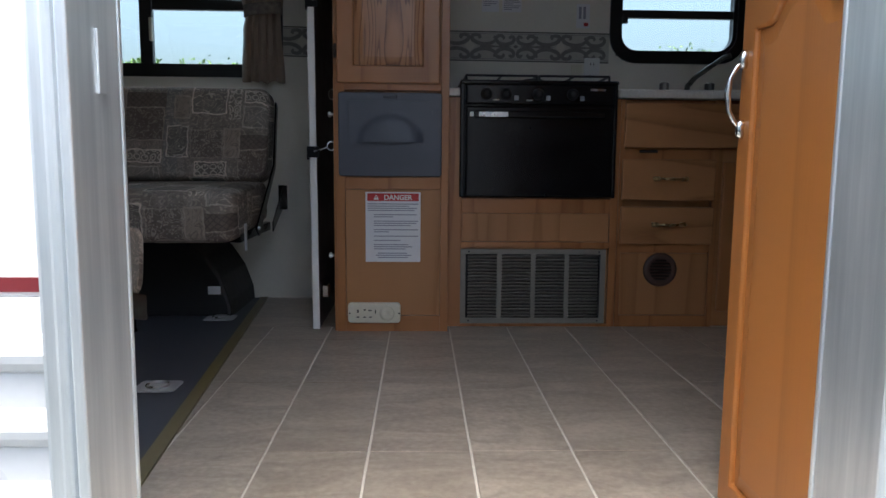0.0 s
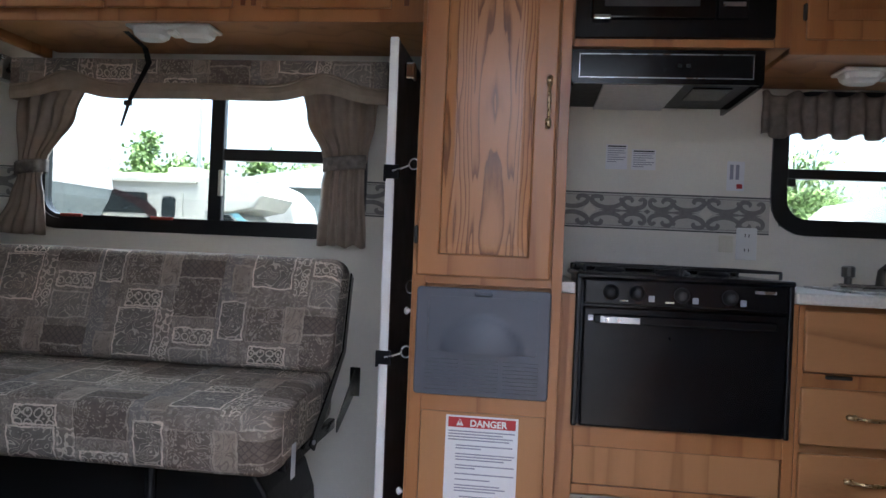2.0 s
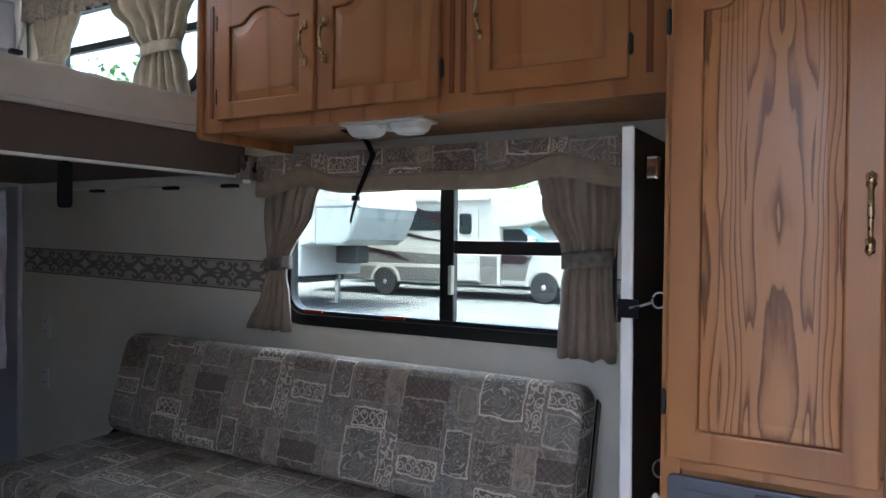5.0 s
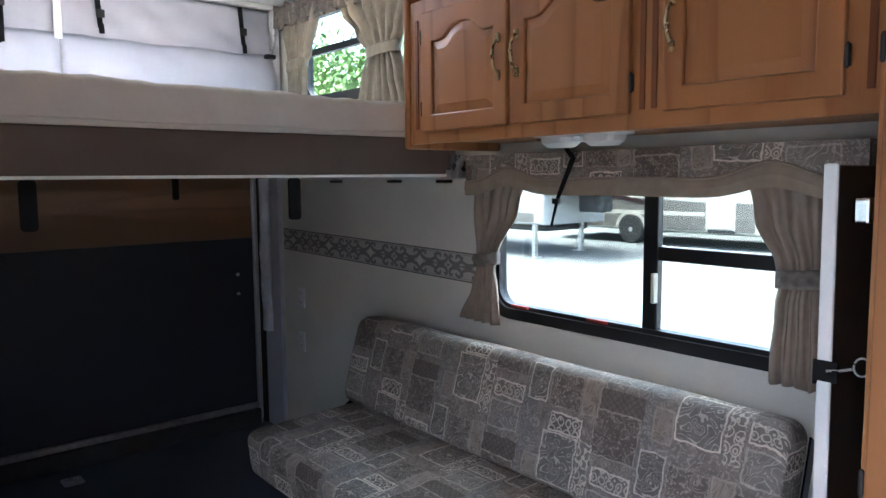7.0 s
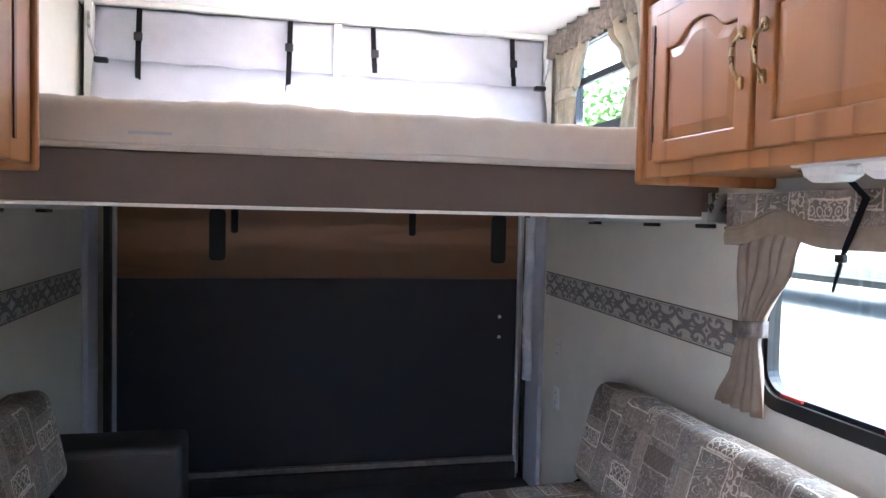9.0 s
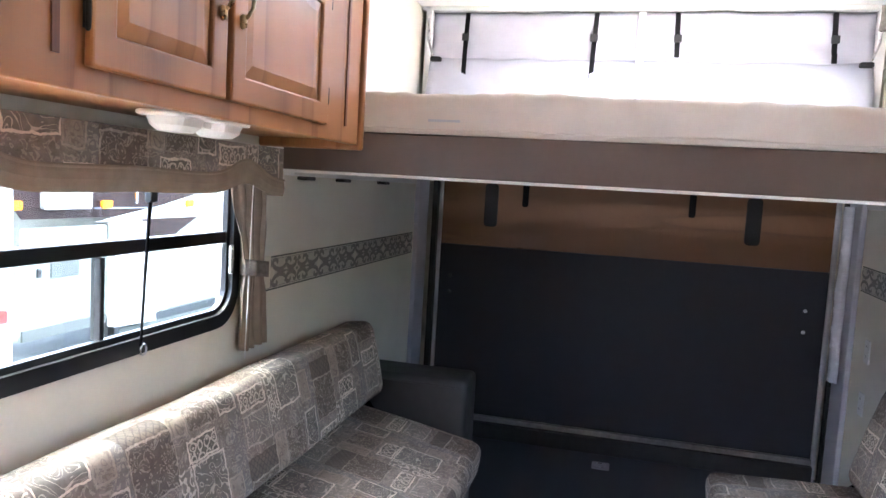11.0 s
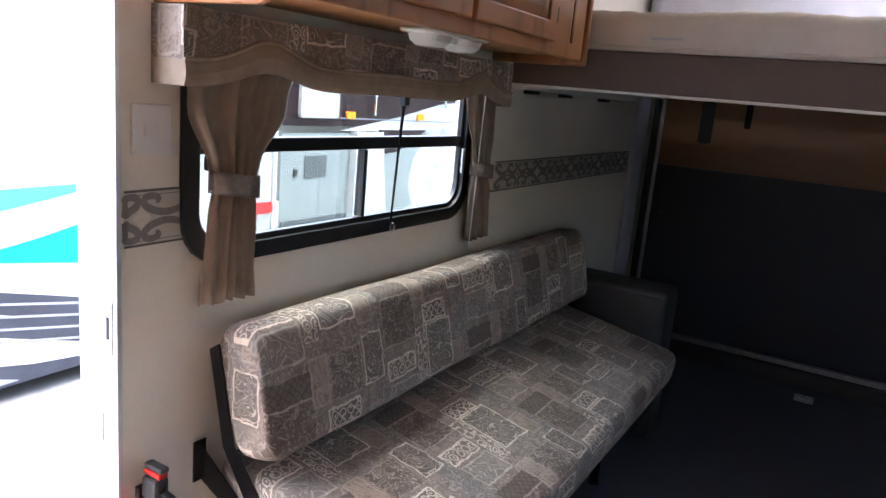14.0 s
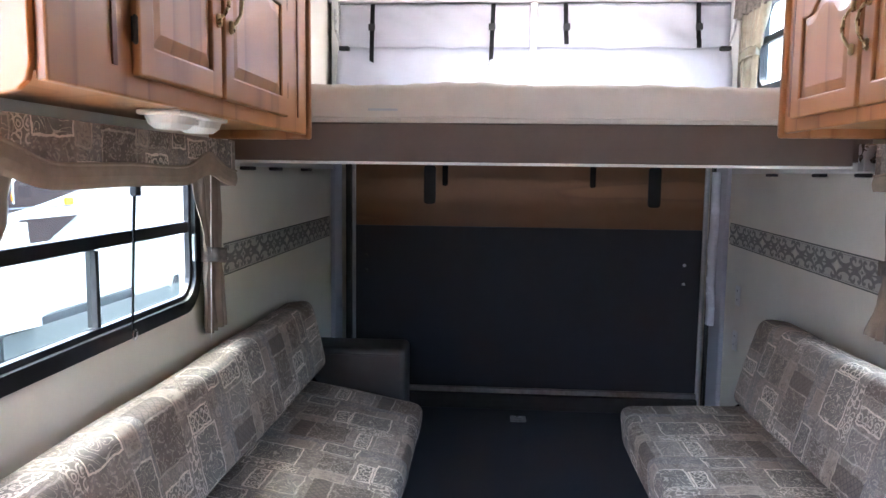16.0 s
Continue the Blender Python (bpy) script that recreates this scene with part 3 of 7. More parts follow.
# ---- wallpaper border ----
def ribbon(bm, place, pts, half, d):
    """A flat band along a smoothed line, thinning towards its ends."""
    fine = []
    for i in range(len(pts) - 1):
        p0, p1, p2, p3 = (Vector(pts[max(0, min(len(pts) - 1, k))]) for k in (i - 1, i, i + 1, i + 2))
        for k in range(3):
            t = k / 3
            fine.append(0.5 * (2 * p1 + (p2 - p0) * t + (2 * p0 - 5 * p1 + 4 * p2 - p3) * t * t + (3 * p1 - p0 - 3 * p2 + p3) * t ** 3))
    fine.append(Vector(pts[-1]))
    rows, n = [], len(fine)
    for i, p in enumerate(fine):
        way = (fine[min(i + 1, n - 1)] - fine[max(i - 1, 0)]).normalized()
        w = half * (0.7 + 0.3 * math.sin(math.pi * i / (n - 1)))
        side = Vector((-way.y, way.x)) * w
        rows.append((bm.verts.new(place(*(p + side), d)), bm.verts.new(place(*(p - side), d))))
    for a, b in zip(rows, rows[1:]):
        bm.faces.new((a[0], a[1], b[1], b[0]))


CUP = [(48, 60), (40, 72), (24, 74), (14, 56), (22, 36), (45, 22), (80, 15), (118, 21), (145, 40), (152, 62), (132, 79), (105, 78), (92, 66), (102, 58)]
HOOK = [(172, 74), (156, 60), (168, 38), (200, 23), (250, 17), (300, 28), (334, 50), (338, 74), (316, 86), (286, 82), (276, 70), (290, 62)]


def border(x0, x1, top0, top1, y, facing, high, name):
    """A printed border along a wall, its height running evenly from one end to the other."""
    def lift(u):
        return top0 + (top1 - top0) * (u - x0) / (x1 - x0)
    flat = on_y(y, facing)
    def place(u, v, d):
        return flat(u, lift(u) - high + v, d)
    ob = thing(name, ((x0 + x1) / 2, y, (top0 + top1) / 2 - high), "taupe wallpaper border with scroll ornament", "wallpaper border", "wallpaper borders", "structure")
    bm = bmesh.new()
    prism(bm, [(x0, 0), (x1, 0), (x1, high), (x0, high)], place, 0.0, 0.0018)
    part("border_ground", bm, BORDER, ob)
    bm = bmesh.new()
    for v0, v1 in ((0.0, 0.005), (high - 0.005, high)):
        prism(bm, [(x0, v0), (x1, v0), (x1, v1), (x0, v1)], place, 0.002, 0.0026)
    part("edge_line", bm, BORDER_LINE, ob)
    dark, pale = bmesh.new(), bmesh.new()
    half, mid, unit = 0.205, high / 2, 0.205 / 352
    tall = high / 225
    c = x0 - 0.09
    while c < x1 + half:
        for su in (-1, 1):
            def flat_at(q, sv):
                return (min(max(c + su * q[0] * unit, x0 + 0.001), x1 - 0.001), mid + sv * q[1] * tall)
            for sv in (-1, 1):
                for line in (CUP, HOOK):
                    pts = [flat_at(q, sv) for q in line]
                    if max(p[0] for p in pts) - min(p[0] for p in pts) > 0.02:
                        ribbon(dark, place, pts, 0.0084, 0.0028 + 0.0001 * (line is HOOK))
            lens = [flat_at(q, 1) for q in ((24, 0), (95, 10), (150, 5), (210, 13), (300, 0))] + [flat_at(q, -1) for q in ((210, 13), (150, 5), (95, 10))]
            if lens[0][0] != lens[2][0] and lens[2][0] != lens[4][0]:
                dark.faces.new([dark.verts.new(place(u, v, 0.0025)) for u, v in lens])
            gem = [flat_at(q, s_) for q, s_ in (((308, 0), 1), ((350, 42), 1), ((392, 0), 1), ((350, 42), -1))]
            if su > 0 and gem[0][0] != gem[1][0] != gem[2][0]:
                pale.faces.new([pale.verts.new(place(u, v, 0.003)) for u, v in gem])
        if x0 + 0.02 < c < x1 - 0.02:
            dark.faces.new([dark.verts.new(place(c + p * 22 * unit, mid + q * 15 * tall, 0.0031)) for p, q in ((1, 0), (0, 1), (-1, 0), (0, -1))])
        c += 2 * half
    for v0 in (0.0105, high - 0.0125):
        dark.faces.new([dark.verts.new(place(u, v, 0.0024)) for u, v in ((x0, v0), (x1, v0), (x1, v0 + 0.002), (x0, v0 + 0.002))])
    for b, m, nm in ((dark, BORDER_DARK, "scrollwork"), (pale, BORDER_PALE, "rosettes")):
        bmesh.ops.recalc_face_normals(b, faces=b.faces)
        tagged(part(nm, b, m, ob), kind="stuff")
    return ob


border(-3.80, -2.02, 1.272, 1.243, NORTH, -1, 0.128, "border_1")
border(-0.64, -0.41, 1.226, 1.222, NORTH, -1, 0.132, "border_2")
border(0.11, 0.853, 1.217, 1.213, NORTH, -1, 0.132, "border_3")
border(1.48, FRONT, 1.21, 1.205, NORTH, -1, 0.132, "border_4")
border(-3.80, -1.83, 1.274, 1.269, SOUTH, 1, 0.122, "border_5")
border(-0.53, -0.376, 1.267, 1.266, SOUTH, 1, 0.122, "border_6")


# ---- windows ----
def window(name, rect, y, facing, bars, panes, radius=0.09, rim=0.042, deep=0.07, label="black-framed trailer window with clear glass"):
    x0, x1, z0, z1 = rect
    ob = thing(name, ((x0 + x1) / 2, y, z0), label, "window", kind="structure")
    place = on_y(y, facing)
    bm = bmesh.new()
    ring(bm, rounded(x0 - rim * 0.75, x1 + rim * 0.75, z0 - rim * 0.75, z1 + rim * 0.75, radius + 0.03), rounded(x0 + rim * 0.25, x1 - rim * 0.25, z0 + rim * 0.25, z1 - rim * 0.25, radius), place, 0.0, 0.014)
    part("window_frame", bm, BLACK_FRAME, ob)
    bm = bmesh.new()
    ring(bm, rounded(x0 + 0.001, x1 - 0.001, z0 + 0.001, z1 - 0.001, 0.012), rounded(x0 + 0.026, x1 - 0.026, z0 + 0.026, z1 - 0.026, radius - 0.02), place, -deep * 0.62, -0.001)
    part("sash_frame", bm, BLACK_FRAME, ob)
    for a, b, c, d in bars:
        part("window_bar", boxes((a, b, *sorted((y - facing * 0.004, y - facing * 0.034)), c, d), bevel=0.003), BLACK_FRAME, ob)
    for a, b, c, d in panes:
        g = part("pane", boxes((a, b, *sorted((y - facing * 0.020, y - facing * 0.023)), c, d)), GLASS, ob)
        g.visible_shadow = False
    return ob


w = window("window_1", N_WIN, NORTH, -1, [(-1.242, -1.186, 1.056, 1.594), (-1.184, -0.668, 1.29, 1.336)], [(-1.93, -1.244, 1.056, 1.594), (-1.184, -0.666, 1.056, 1.288), (-1.184, -0.666, 1.338, 1.594)])
part("latch", boxes((-1.19, -1.176, 2.772, 2.795, 1.15, 1.25), bevel=0.003), IVORY, w, "pale slide latch")
for x in (-1.80, -1.42):
    part("release_tab", boxes((x - 0.045, x + 0.045, 2.782, 2.794, 1.048, 1.06), bevel=0.002), plain("red_tab", (0.35, 0.03, 0.02), 0.5), w, "red release tab")
w = window("window_2", K_WIN, NORTH, -1, [(0.912, 1.418, 1.285, 1.32)], [(0.91, 1.42, 1.14, 1.284), (0.91, 1.42, 1.321, 1.535)])
part("latch", boxes((0.905, 0.93, 2.775, 2.795, 1.255, 1.284), bevel=0.003), BLACK_MATTE, w)
w = window("window_3", S_WIN, SOUTH, 1, [(-1.745, -0.57, 1.335, 1.372), (-1.202, -1.186, 1.13, 1.333)], [(-1.745, -1.203, 1.13, 1.334), (-1.185, -0.57, 1.13, 1.334), (-1.745, -0.57, 1.373, 1.594)], deep=0.03)
part("latch", boxes((-0.615, -0.575, SOUTH + 0.004, SOUTH + 0.02, 1.30, 1.334), bevel=0.004), BLACK_MATTE, w)
part("latch", boxes((-1.752, -1.735, SOUTH + 0.012, SOUTH + 0.022, 1.24, 1.33), bevel=0.003), STEEL, w)
window("window_4", B_WIN, NORTH, -1, [(-3.47, -2.48, 2.245, 2.28)], [(-3.475, -2.475, 2.025, 2.244), (-3.475, -2.475, 2.281, 2.445)])


# ---- wood joinery ----
def arch(u0, u1, v0, v1, rise, seg=6):
    """An outline with a cathedral top, from the lower left corner round."""
    w, m = u1 - u0, (u0 + u1) / 2
    pts = [(u0, v0), (u1, v0), (u1, v1)]
    if rise:
        right = [(m + w * 0.5 * s, v1 + rise * h) for s, h in ((0.72, 0.0), (0.60, 0.10), (0.48, 0.42), (0.36, 0.72), (0.2, 0.93), (0.0, 1.0))]
        pts += right + [(2 * m - u, v) for u, v in right[-2::-1]]
    return pts + [(u0, v1)]


def panel_door(parent, place, u0, u1, v0, v1, rise=0.0, stile=0.058, thick=0.018, frame_mat=None, panel_mat=None, name="door"):
    """A framed door with a raised, bevelled panel."""
    bm = bmesh.new()
    inner = arch(u0 + stile, u1 - stile, v0 + stile, v1 - stile - rise, rise)
    outer = []
    for u, v in inner:
        if v <= v0 + stile + 1e-6:
            outer.append((u0 if u < (u0 + u1) / 2 else u1, v0))
        elif abs(u - (u0 + stile)) < 1e-6:
            outer.append((u0, v1))
        elif abs(u - (u1 - stile)) < 1e-6:
            outer.append((u1, v1))
        else:
            outer.append((u, v1))
    ring(bm, outer, inner, place, 0.0, thick)
    rim = [e for e in bm.edges if len(e.link_faces) == 2 and e.calc_face_angle(0) > 1.2]
    bmesh.ops.bevel(bm, geom=rim, offset=0.005, segments=2, profile=0.5, affect="EDGES")
    door = part(name, bm, frame_mat or OAK, parent)
    bm = bmesh.new()
    g = 0.0012
    c0 = arch(u0 + stile + g, u1 - stile - g, v0 + stile + g, v1 - stile - rise - g, rise)
    s = 0.03
    c1 = arch(u0 + stile + s, u1 - stile - s, v0 + stile + s, v1 - stile - rise - s, rise)
    rows = [[bm.verts.new(place(u, v, d)) for u, v in pts] for pts, d in ((c0, 0.0005), (c0, 0.009), (c1, 0.0145))]
    n = len(c0)
    for a, b in zip(rows, rows[1:]):
        for i in range(n):
            bm.faces.new((a[i], a[(i + 1) % n], b[(i + 1) % n], b[i]))
    bm.faces.new(rows[-1])
    bm.faces.new(rows[0][::-1])
    bmesh.ops.recalc_face_normals(bm, faces=bm.faces)
    part("raised_panel", bm, panel_mat or OAK_PANEL, door)
    return door


def pull(parent, place, u, v, d, length=0.115, across=False, mat=None):
    """A bow handle with leaf-shaped ends."""
    bm = bmesh.new()
    h = length / 2
    def at(s, out):
        return place(u + s, v, d + out) if across else place(u, v + s, d + out)
    line = [at(h * s, o) for s, o in ((-0.8, 0.004), (-0.66, 0.016), (-0.4, 0.026), (0, 0.029), (0.4, 0.026), (0.66, 0.016), (0.8, 0.004))]
    tube(bm, line, [0.005, 0.0045, 0.0042, 0.006, 0.0042, 0.0045, 0.005], 8)
    for e in (-1, 1):
        tube(bm, [at(e * h * s, o) for s, o in ((0.62, 0.002), (0.72, 0.004), (0.86, 0.005), (1.0, 0.003), (1.1, 0.001))], [0.004, 0.009, 0.0075, 0.009, 0.002], 8)
    return part("handle", bm, mat or BRASS, parent, "antique brass bow handle", smooth=True)


def hinge(parent, place, u, v, d):
    bm = bmesh.new()
    tube(bm, [place(u, v - 0.026, d), place(u, v - 0.022, d), place(u, v + 0.022, d), place(u, v + 0.026, d)], [0.002, 0.005, 0.005, 0.002], 8)
    prism(bm, [(u - 0.006, v - 0.022), (u + 0.006, v - 0.022), (u + 0.006, v + 0.022), (u - 0.006, v + 0.022)], place, d - 0.005, d - 0.002)
    return part("hinge", bm, BLACK_MATTE, parent, "dark bronze hinge")


# pantry: tall cabinet between the sofa end and the stove
PF = 2.127
pantry = thing("pantry_cabinet", (-0.1, 2.46, 0), "tall varnished oak pantry cabinet", "cabinet")
part("body", boxes((-0.30, 0.105, PF + 0.02, NORTH - 0.002, 0.0, CEIL - 0.002), bevel=0.002), OAK_PRINT, pantry)
face = bmesh.new()
for r in ((-0.302, -0.27, PF, PF + 0.02, 0, CEIL - 0.003), (0.078, 0.107, PF, PF + 0.02, 0, CEIL - 0.003), (-0.27, 0.078, PF + 0.001, PF + 0.02, 0.885, 0.925), (-0.27, 0.078, PF + 0.001, PF + 0.02, 0.53, 0.575), (-0.27, 0.078, PF + 0.001, PF + 0.02, 0, 0.06), (-0.27, 0.078, PF + 0.001, PF + 0.02, 1.925, CEIL - 0.003)):
    box(face, *r, bevel=0.0015)
part("face_frame", face, OAK, pantry)
py = on_y(PF)
d = panel_door(pantry, py, -0.297, 0.072, 0.908, 1.905, 0.05, 0.062, panel_mat=OAK_CATHEDRAL)
pull(d, py, 0.05, 1.395, 0.019, 0.135)
for v in (1.02, 1.78):
    hinge(d, py, -0.302, v, 0.012)
low = part("lower_panel", boxes((-0.268, 0.076, PF + 0.006, PF + 0.019, 0.062, 0.528)), OAK_PRINT, pantry)
part("side_moulding", boxes((-0.312, -0.3025, PF + 0.01, PF + 0.03, 0, CEIL - 0.004), bevel=0.002), OAK, pantry)

# grey moulded panel with scooped lid
gp = thing("converter_panel", (-0.108, PF, 0.577), "grey moulded plastic converter panel with hinged lid", "electrical panel")
bm = bmesh.new()
prism(bm, rounded(-0.292, 0.08, 0.577, 0.876, 0.01, 3), py, 0.001, 0.014, bevel=0.004)
part("bezel", bm, GREY_PANEL, gp)
bm = bmesh.new()
ring(bm, rounded(-0.262, 0.052, 0.692, 0.852, 0.006, 3), rounded(-0.256, 0.046, 0.698, 0.846, 0.006, 3), py, 0.012, 0.018)
part("lid_rim", bm, GREY_PANEL, gp)
bm = bmesh.new()
cols, rws = 24, 14
grid = []
for j in range(rws + 1):
    row = []
    for i in range(cols + 1):
        u, v = -0.255 + 0.300 * i / cols, 0.699 + 0.146 * j / rws
        a, b = (u + 0.105) / 0.112, (v - 0.70) / 0.098
        q = a * a + b * b
        row.append(bm.verts.new(py(u, v, 0.0155 + (0.020 * math.sqrt(max(0, 1 - q)) if q < 1 else 0))))
    grid.append(row)
for j in range(rws):
    for i in range(cols):
        bm.faces.new((grid[j][i], grid[j][i + 1], grid[j + 1][i + 1], grid[j + 1][i]))
bmesh.ops.recalc_face_normals(bm, faces=bm.faces)
part("lid", bm, GREY_PANEL, gp, smooth=True)
part("thumb_catch", boxes((-0.13, -0.08, PF - 0.024, PF - 0.012, 0.856, 0.866), bevel=0.004), GREY_PANEL, gp)
for k in range(9):
    z = 0.588 + k * 0.0105
    for a, b in ((-0.262, -0.168), (-0.155, -0.058), (-0.045, 0.052)):
        part("louvre", boxes((a, b, PF - 0.0185, PF - 0.0135, z, z + 0.0055)), GREY_PANEL, gp)


def text_bars(parent, place, u0, u1, top, rows, d, high=0.0035, step=0.008, mat=None):
    """Lines of print too small to read, as bars."""
    for k, (a, b) in enumerate(rows):
        if b <= a:
            continue
        v = top - k * step
        bm = bmesh.new()
        prism(bm, [(u0 + (u1 - u0) * a, v - high), (u0 + (u1 - u0) * b, v - high), (u0 + (u1 - u0) * b, v), (u0 + (u1 - u0) * a, v)], place, d, d + 0.0004)
        part("print_line", bm, mat or INK, parent)


def lettering(word, place, u, v, d, size, material, parent, bold=0.0):
    """Raised flat letters of the built-in font on a plane."""
    cu = bpy.data.curves.new("word", "FONT")
    cu.body, cu.size, cu.align_x, cu.extrude, cu.offset = word, size, "CENTER", 0.0003, bold
    tmp = bpy.data.objects.new("word", cu)
    scene.collection.objects.link(tmp)
    mesh = bpy.data.meshes.new_from_object(tmp.evaluated_get(bpy.context.evaluated_depsgraph_get()))
    bpy.data.objects.remove(tmp)
    bm = bmesh.new()
    bm.from_mesh(mesh)
    for w in bm.verts:
        w.co = place(u + w.co.x, v + w.co.y, d + w.co.z)
    bmesh.ops.recalc_face_normals(bm, faces=bm.faces)
    return part("lettering", bm, material, parent)


sign = thing("danger_sign", (-0.095, PF, 0.262), "white paper danger notice with red heading", "sign")
place_sign = on_y(PF + 0.006)
bm = bmesh.new()
prism(bm, rounded(-0.197, 0.005, 0.262, 0.52, 0.002, 2), place_sign, 0.0005, 0.002)
part("sheet", bm, PAPER, sign)
bm = bmesh.new()
prism(bm, rounded(-0.19, -0.002, 0.487, 0.515, 0.001, 2), place_sign, 0.0022, 0.0028)
head = part("red_heading", bm, RED, sign, "red heading band")
lettering("DANGER", place_sign, -0.078, 0.4915, 0.003, 0.0255, WHITE, sign, 0.0008)
bm = bmesh.new()
prism(bm, [(-0.168, 0.492), (-0.147, 0.492), (-0.1575, 0.511)], place_sign, 0.003, 0.0034)
part("warning_triangle", bm, WHITE, sign)
bm = bmesh.new()
prism(bm, [(-0.1590, 0.4985), (-0.1560, 0.4985), (-0.1555, 0.506), (-0.1595, 0.506)], place_sign, 0.0036, 0.004)
part("exclamation_mark", bm, RED, sign)
text_bars(sign, place_sign, -0.189, -0.003, 0.478, [(0, 1), (0, .82), (0, .97), (0, .92), (0, 0), (.12, .97), (.12, .5), (0, 0), (.12, 1), (.12, .96), (.12, .85), (0, 0), (.12, 1), (.12, .42), (0, 0), (.12, 1), (0, 0), (.12, .65), (0, 0), (.12, .8), (.12, .88), (.12, .74), (0, 0), (.2, .78), (.16, .86), (.2, .8)], 0.0022, 0.0035, 0.0079)

strip = thing("ac_outlet_panel", (-0.165, PF, 0.035), "ivory plastic outlet and gas alarm panel", "alarm panel")
bm = bmesh.new()
prism(bm, rounded(-0.262, -0.068, 0.035, 0.11, 0.012, 3), place_sign, 0.001, 0.022, bevel=0.005)
part("case", bm, IVORY, strip)
for u, v, a, b in ((-0.225, 0.08, 0.006, 0.012), (-0.2, 0.085, 0.008, 0.005), (-0.18, 0.083, 0.012, 0.004), (-0.225, 0.058, 0.01, 0.004), (-0.2, 0.058, 0.01, 0.004), (-0.178, 0.058, 0.01, 0.004), (-0.16, 0.078, 0.004, 0.014), (-0.255, 0.072, 0.005, 0.006), (-0.073, 0.072, 0.005, 0.006)):
    bm = bmesh.new()
    prism(bm, rounded(u - a / 2, u + a / 2, v - b / 2, v + b / 2, min(a, b) * 0.3, 2), place_sign, 0.022, 0.0235)
    part("marking", bm, BLACK_MATTE, strip)
bm = bmesh.new()
lathe(bm, [(0.028, 0.021), (0.026, 0.026), (0.012, 0.029), (0.009, 0.026), (0.001, 0.025)], lambda a, b, h: place_sign(-0.118 + a, 0.072 + b, h))
part("sounder", bm, IVORY, strip, smooth=True)

# loose board with a white edge, strapped to the pantry
board = thing("table_board", (-0.375, 2.47, 0), "dark brown board with white edge strapped upright", "table top")
tilt = Matrix.Translation((-0.387, 0, 0)) @ Matrix.Rotation(radians(-0.4), 4, "Y")
bm = bmesh.new()
box(bm, -0.009, 0.014, 2.172, 2.76, 0.0, 1.585, 0.003, turn=tilt)
part("panel", bm, BROWN_BOARD, board)
bm = bmesh.new()
box(bm, -0.012, 0.0145, 2.163, 2.1715, 0.0, 1.588, 0.004, turn=tilt)
part("edge_band", bm, WHITE, board, "white plastic edge band")
for z in (1.475, 0.115):
    bracket = part("leg_socket", boxes((-0.371, -0.34, 2.2, 2.24, z, z + 0.05), bevel=0.006), CHROME, board)
for z in (1.20, 0.665):
    st = thing("bungee_strap", (-0.345, 2.16, z), "black strap with steel hook round the board", "strap", "board straps")
    part("webbing", boxes((-0.412, -0.366, 2.157, 2.163, z - 0.022, z + 0.018), (-0.412, -0.405, 2.157, 2.30, z - 0.03, z - 0.005), bevel=0.002), WEBBING, st)
    bm = bmesh.new()
    tube(bm, [(-0.385, 2.155, z), (-0.36, 2.150, z + 0.006), (-0.338, 2.148, z + 0.014)], 0.0028, 6)
    part("hook", bm, STEEL, st)
    bm = bmesh.new()
    tube(bm, [Vector((-0.322 + 0.014 * math.cos(k * math.pi / 8), 2.150 + 0.004 * math.sin(k * math.pi / 8), z + 0.02 + 0.016 * math.sin(k * math.pi / 8))) for k in range(17)], 0.0022, 6)
    part("ring", bm, STEEL, st)
for z, m in ((0.87, STEEL), (0.80, WHITE), (0.28, WHITE)):
    s = thing("side_fitting", (-0.325, 2.16, z), "small fitting on the pantry side", "fitting", "pantry side fittings")
    bm = bmesh.new()
    if m is STEEL:
        tube(bm, [Vector((-0.318, 2.155 + 0.004 * math.cos(k * math.pi / 8), z + 0.018 * math.sin(k * math.pi / 8))) + Vector((0.012 * math.cos(k * math.pi / 8), 0, 0)) for k in range(17)], 0.0022, 6)
        part("ring", bm, STEEL, s)
    else:
        lathe(bm, [(0.006, -0.0125), (0.006, 0.01), (0.011, 0.014), (0.011, 0.020), (0.005, 0.024)], lambda a, b, h: Vector((-0.3125 - h, 2.175 + a, z + b)), 14)
        part("knob", bm, m, s, smooth=True)


# ---- kitchen ----
KF = 2.21
ky = on_y(KF)
base = thing("kitchen_base_cabinet", (0.43, 2.5, 0), "oak base cabinet under the stove", "cabinet", "kitchen base cabinets")
part("body", boxes((0.108, 0.745, KF + 0.02, NORTH - 0.002, 0.0, 0.495)), OAK_PRINT, base)
face = bmesh.new()
for r in ((0.108, 0.160, KF, KF + 0.019, 0, 0.872), (0.728, 0.757, KF, KF + 0.019, 0, 0.872), (0.160, 0.728, KF + 0.001, KF + 0.019, 0.44, 0.497), (0.160, 0.728, KF + 0.001, KF + 0.019, 0.305, 0.33), (0.160, 0.728, KF + 0.001, KF + 0.019, 0, 0.012)):
    box(face, *r, bevel=0.0015)
part("face_frame", face, OAK, base)
part("false_front", boxes((0.164, 0.724, KF + 0.007, KF + 0.018, 0.332, 0.438)), OAK_PRINT, base)

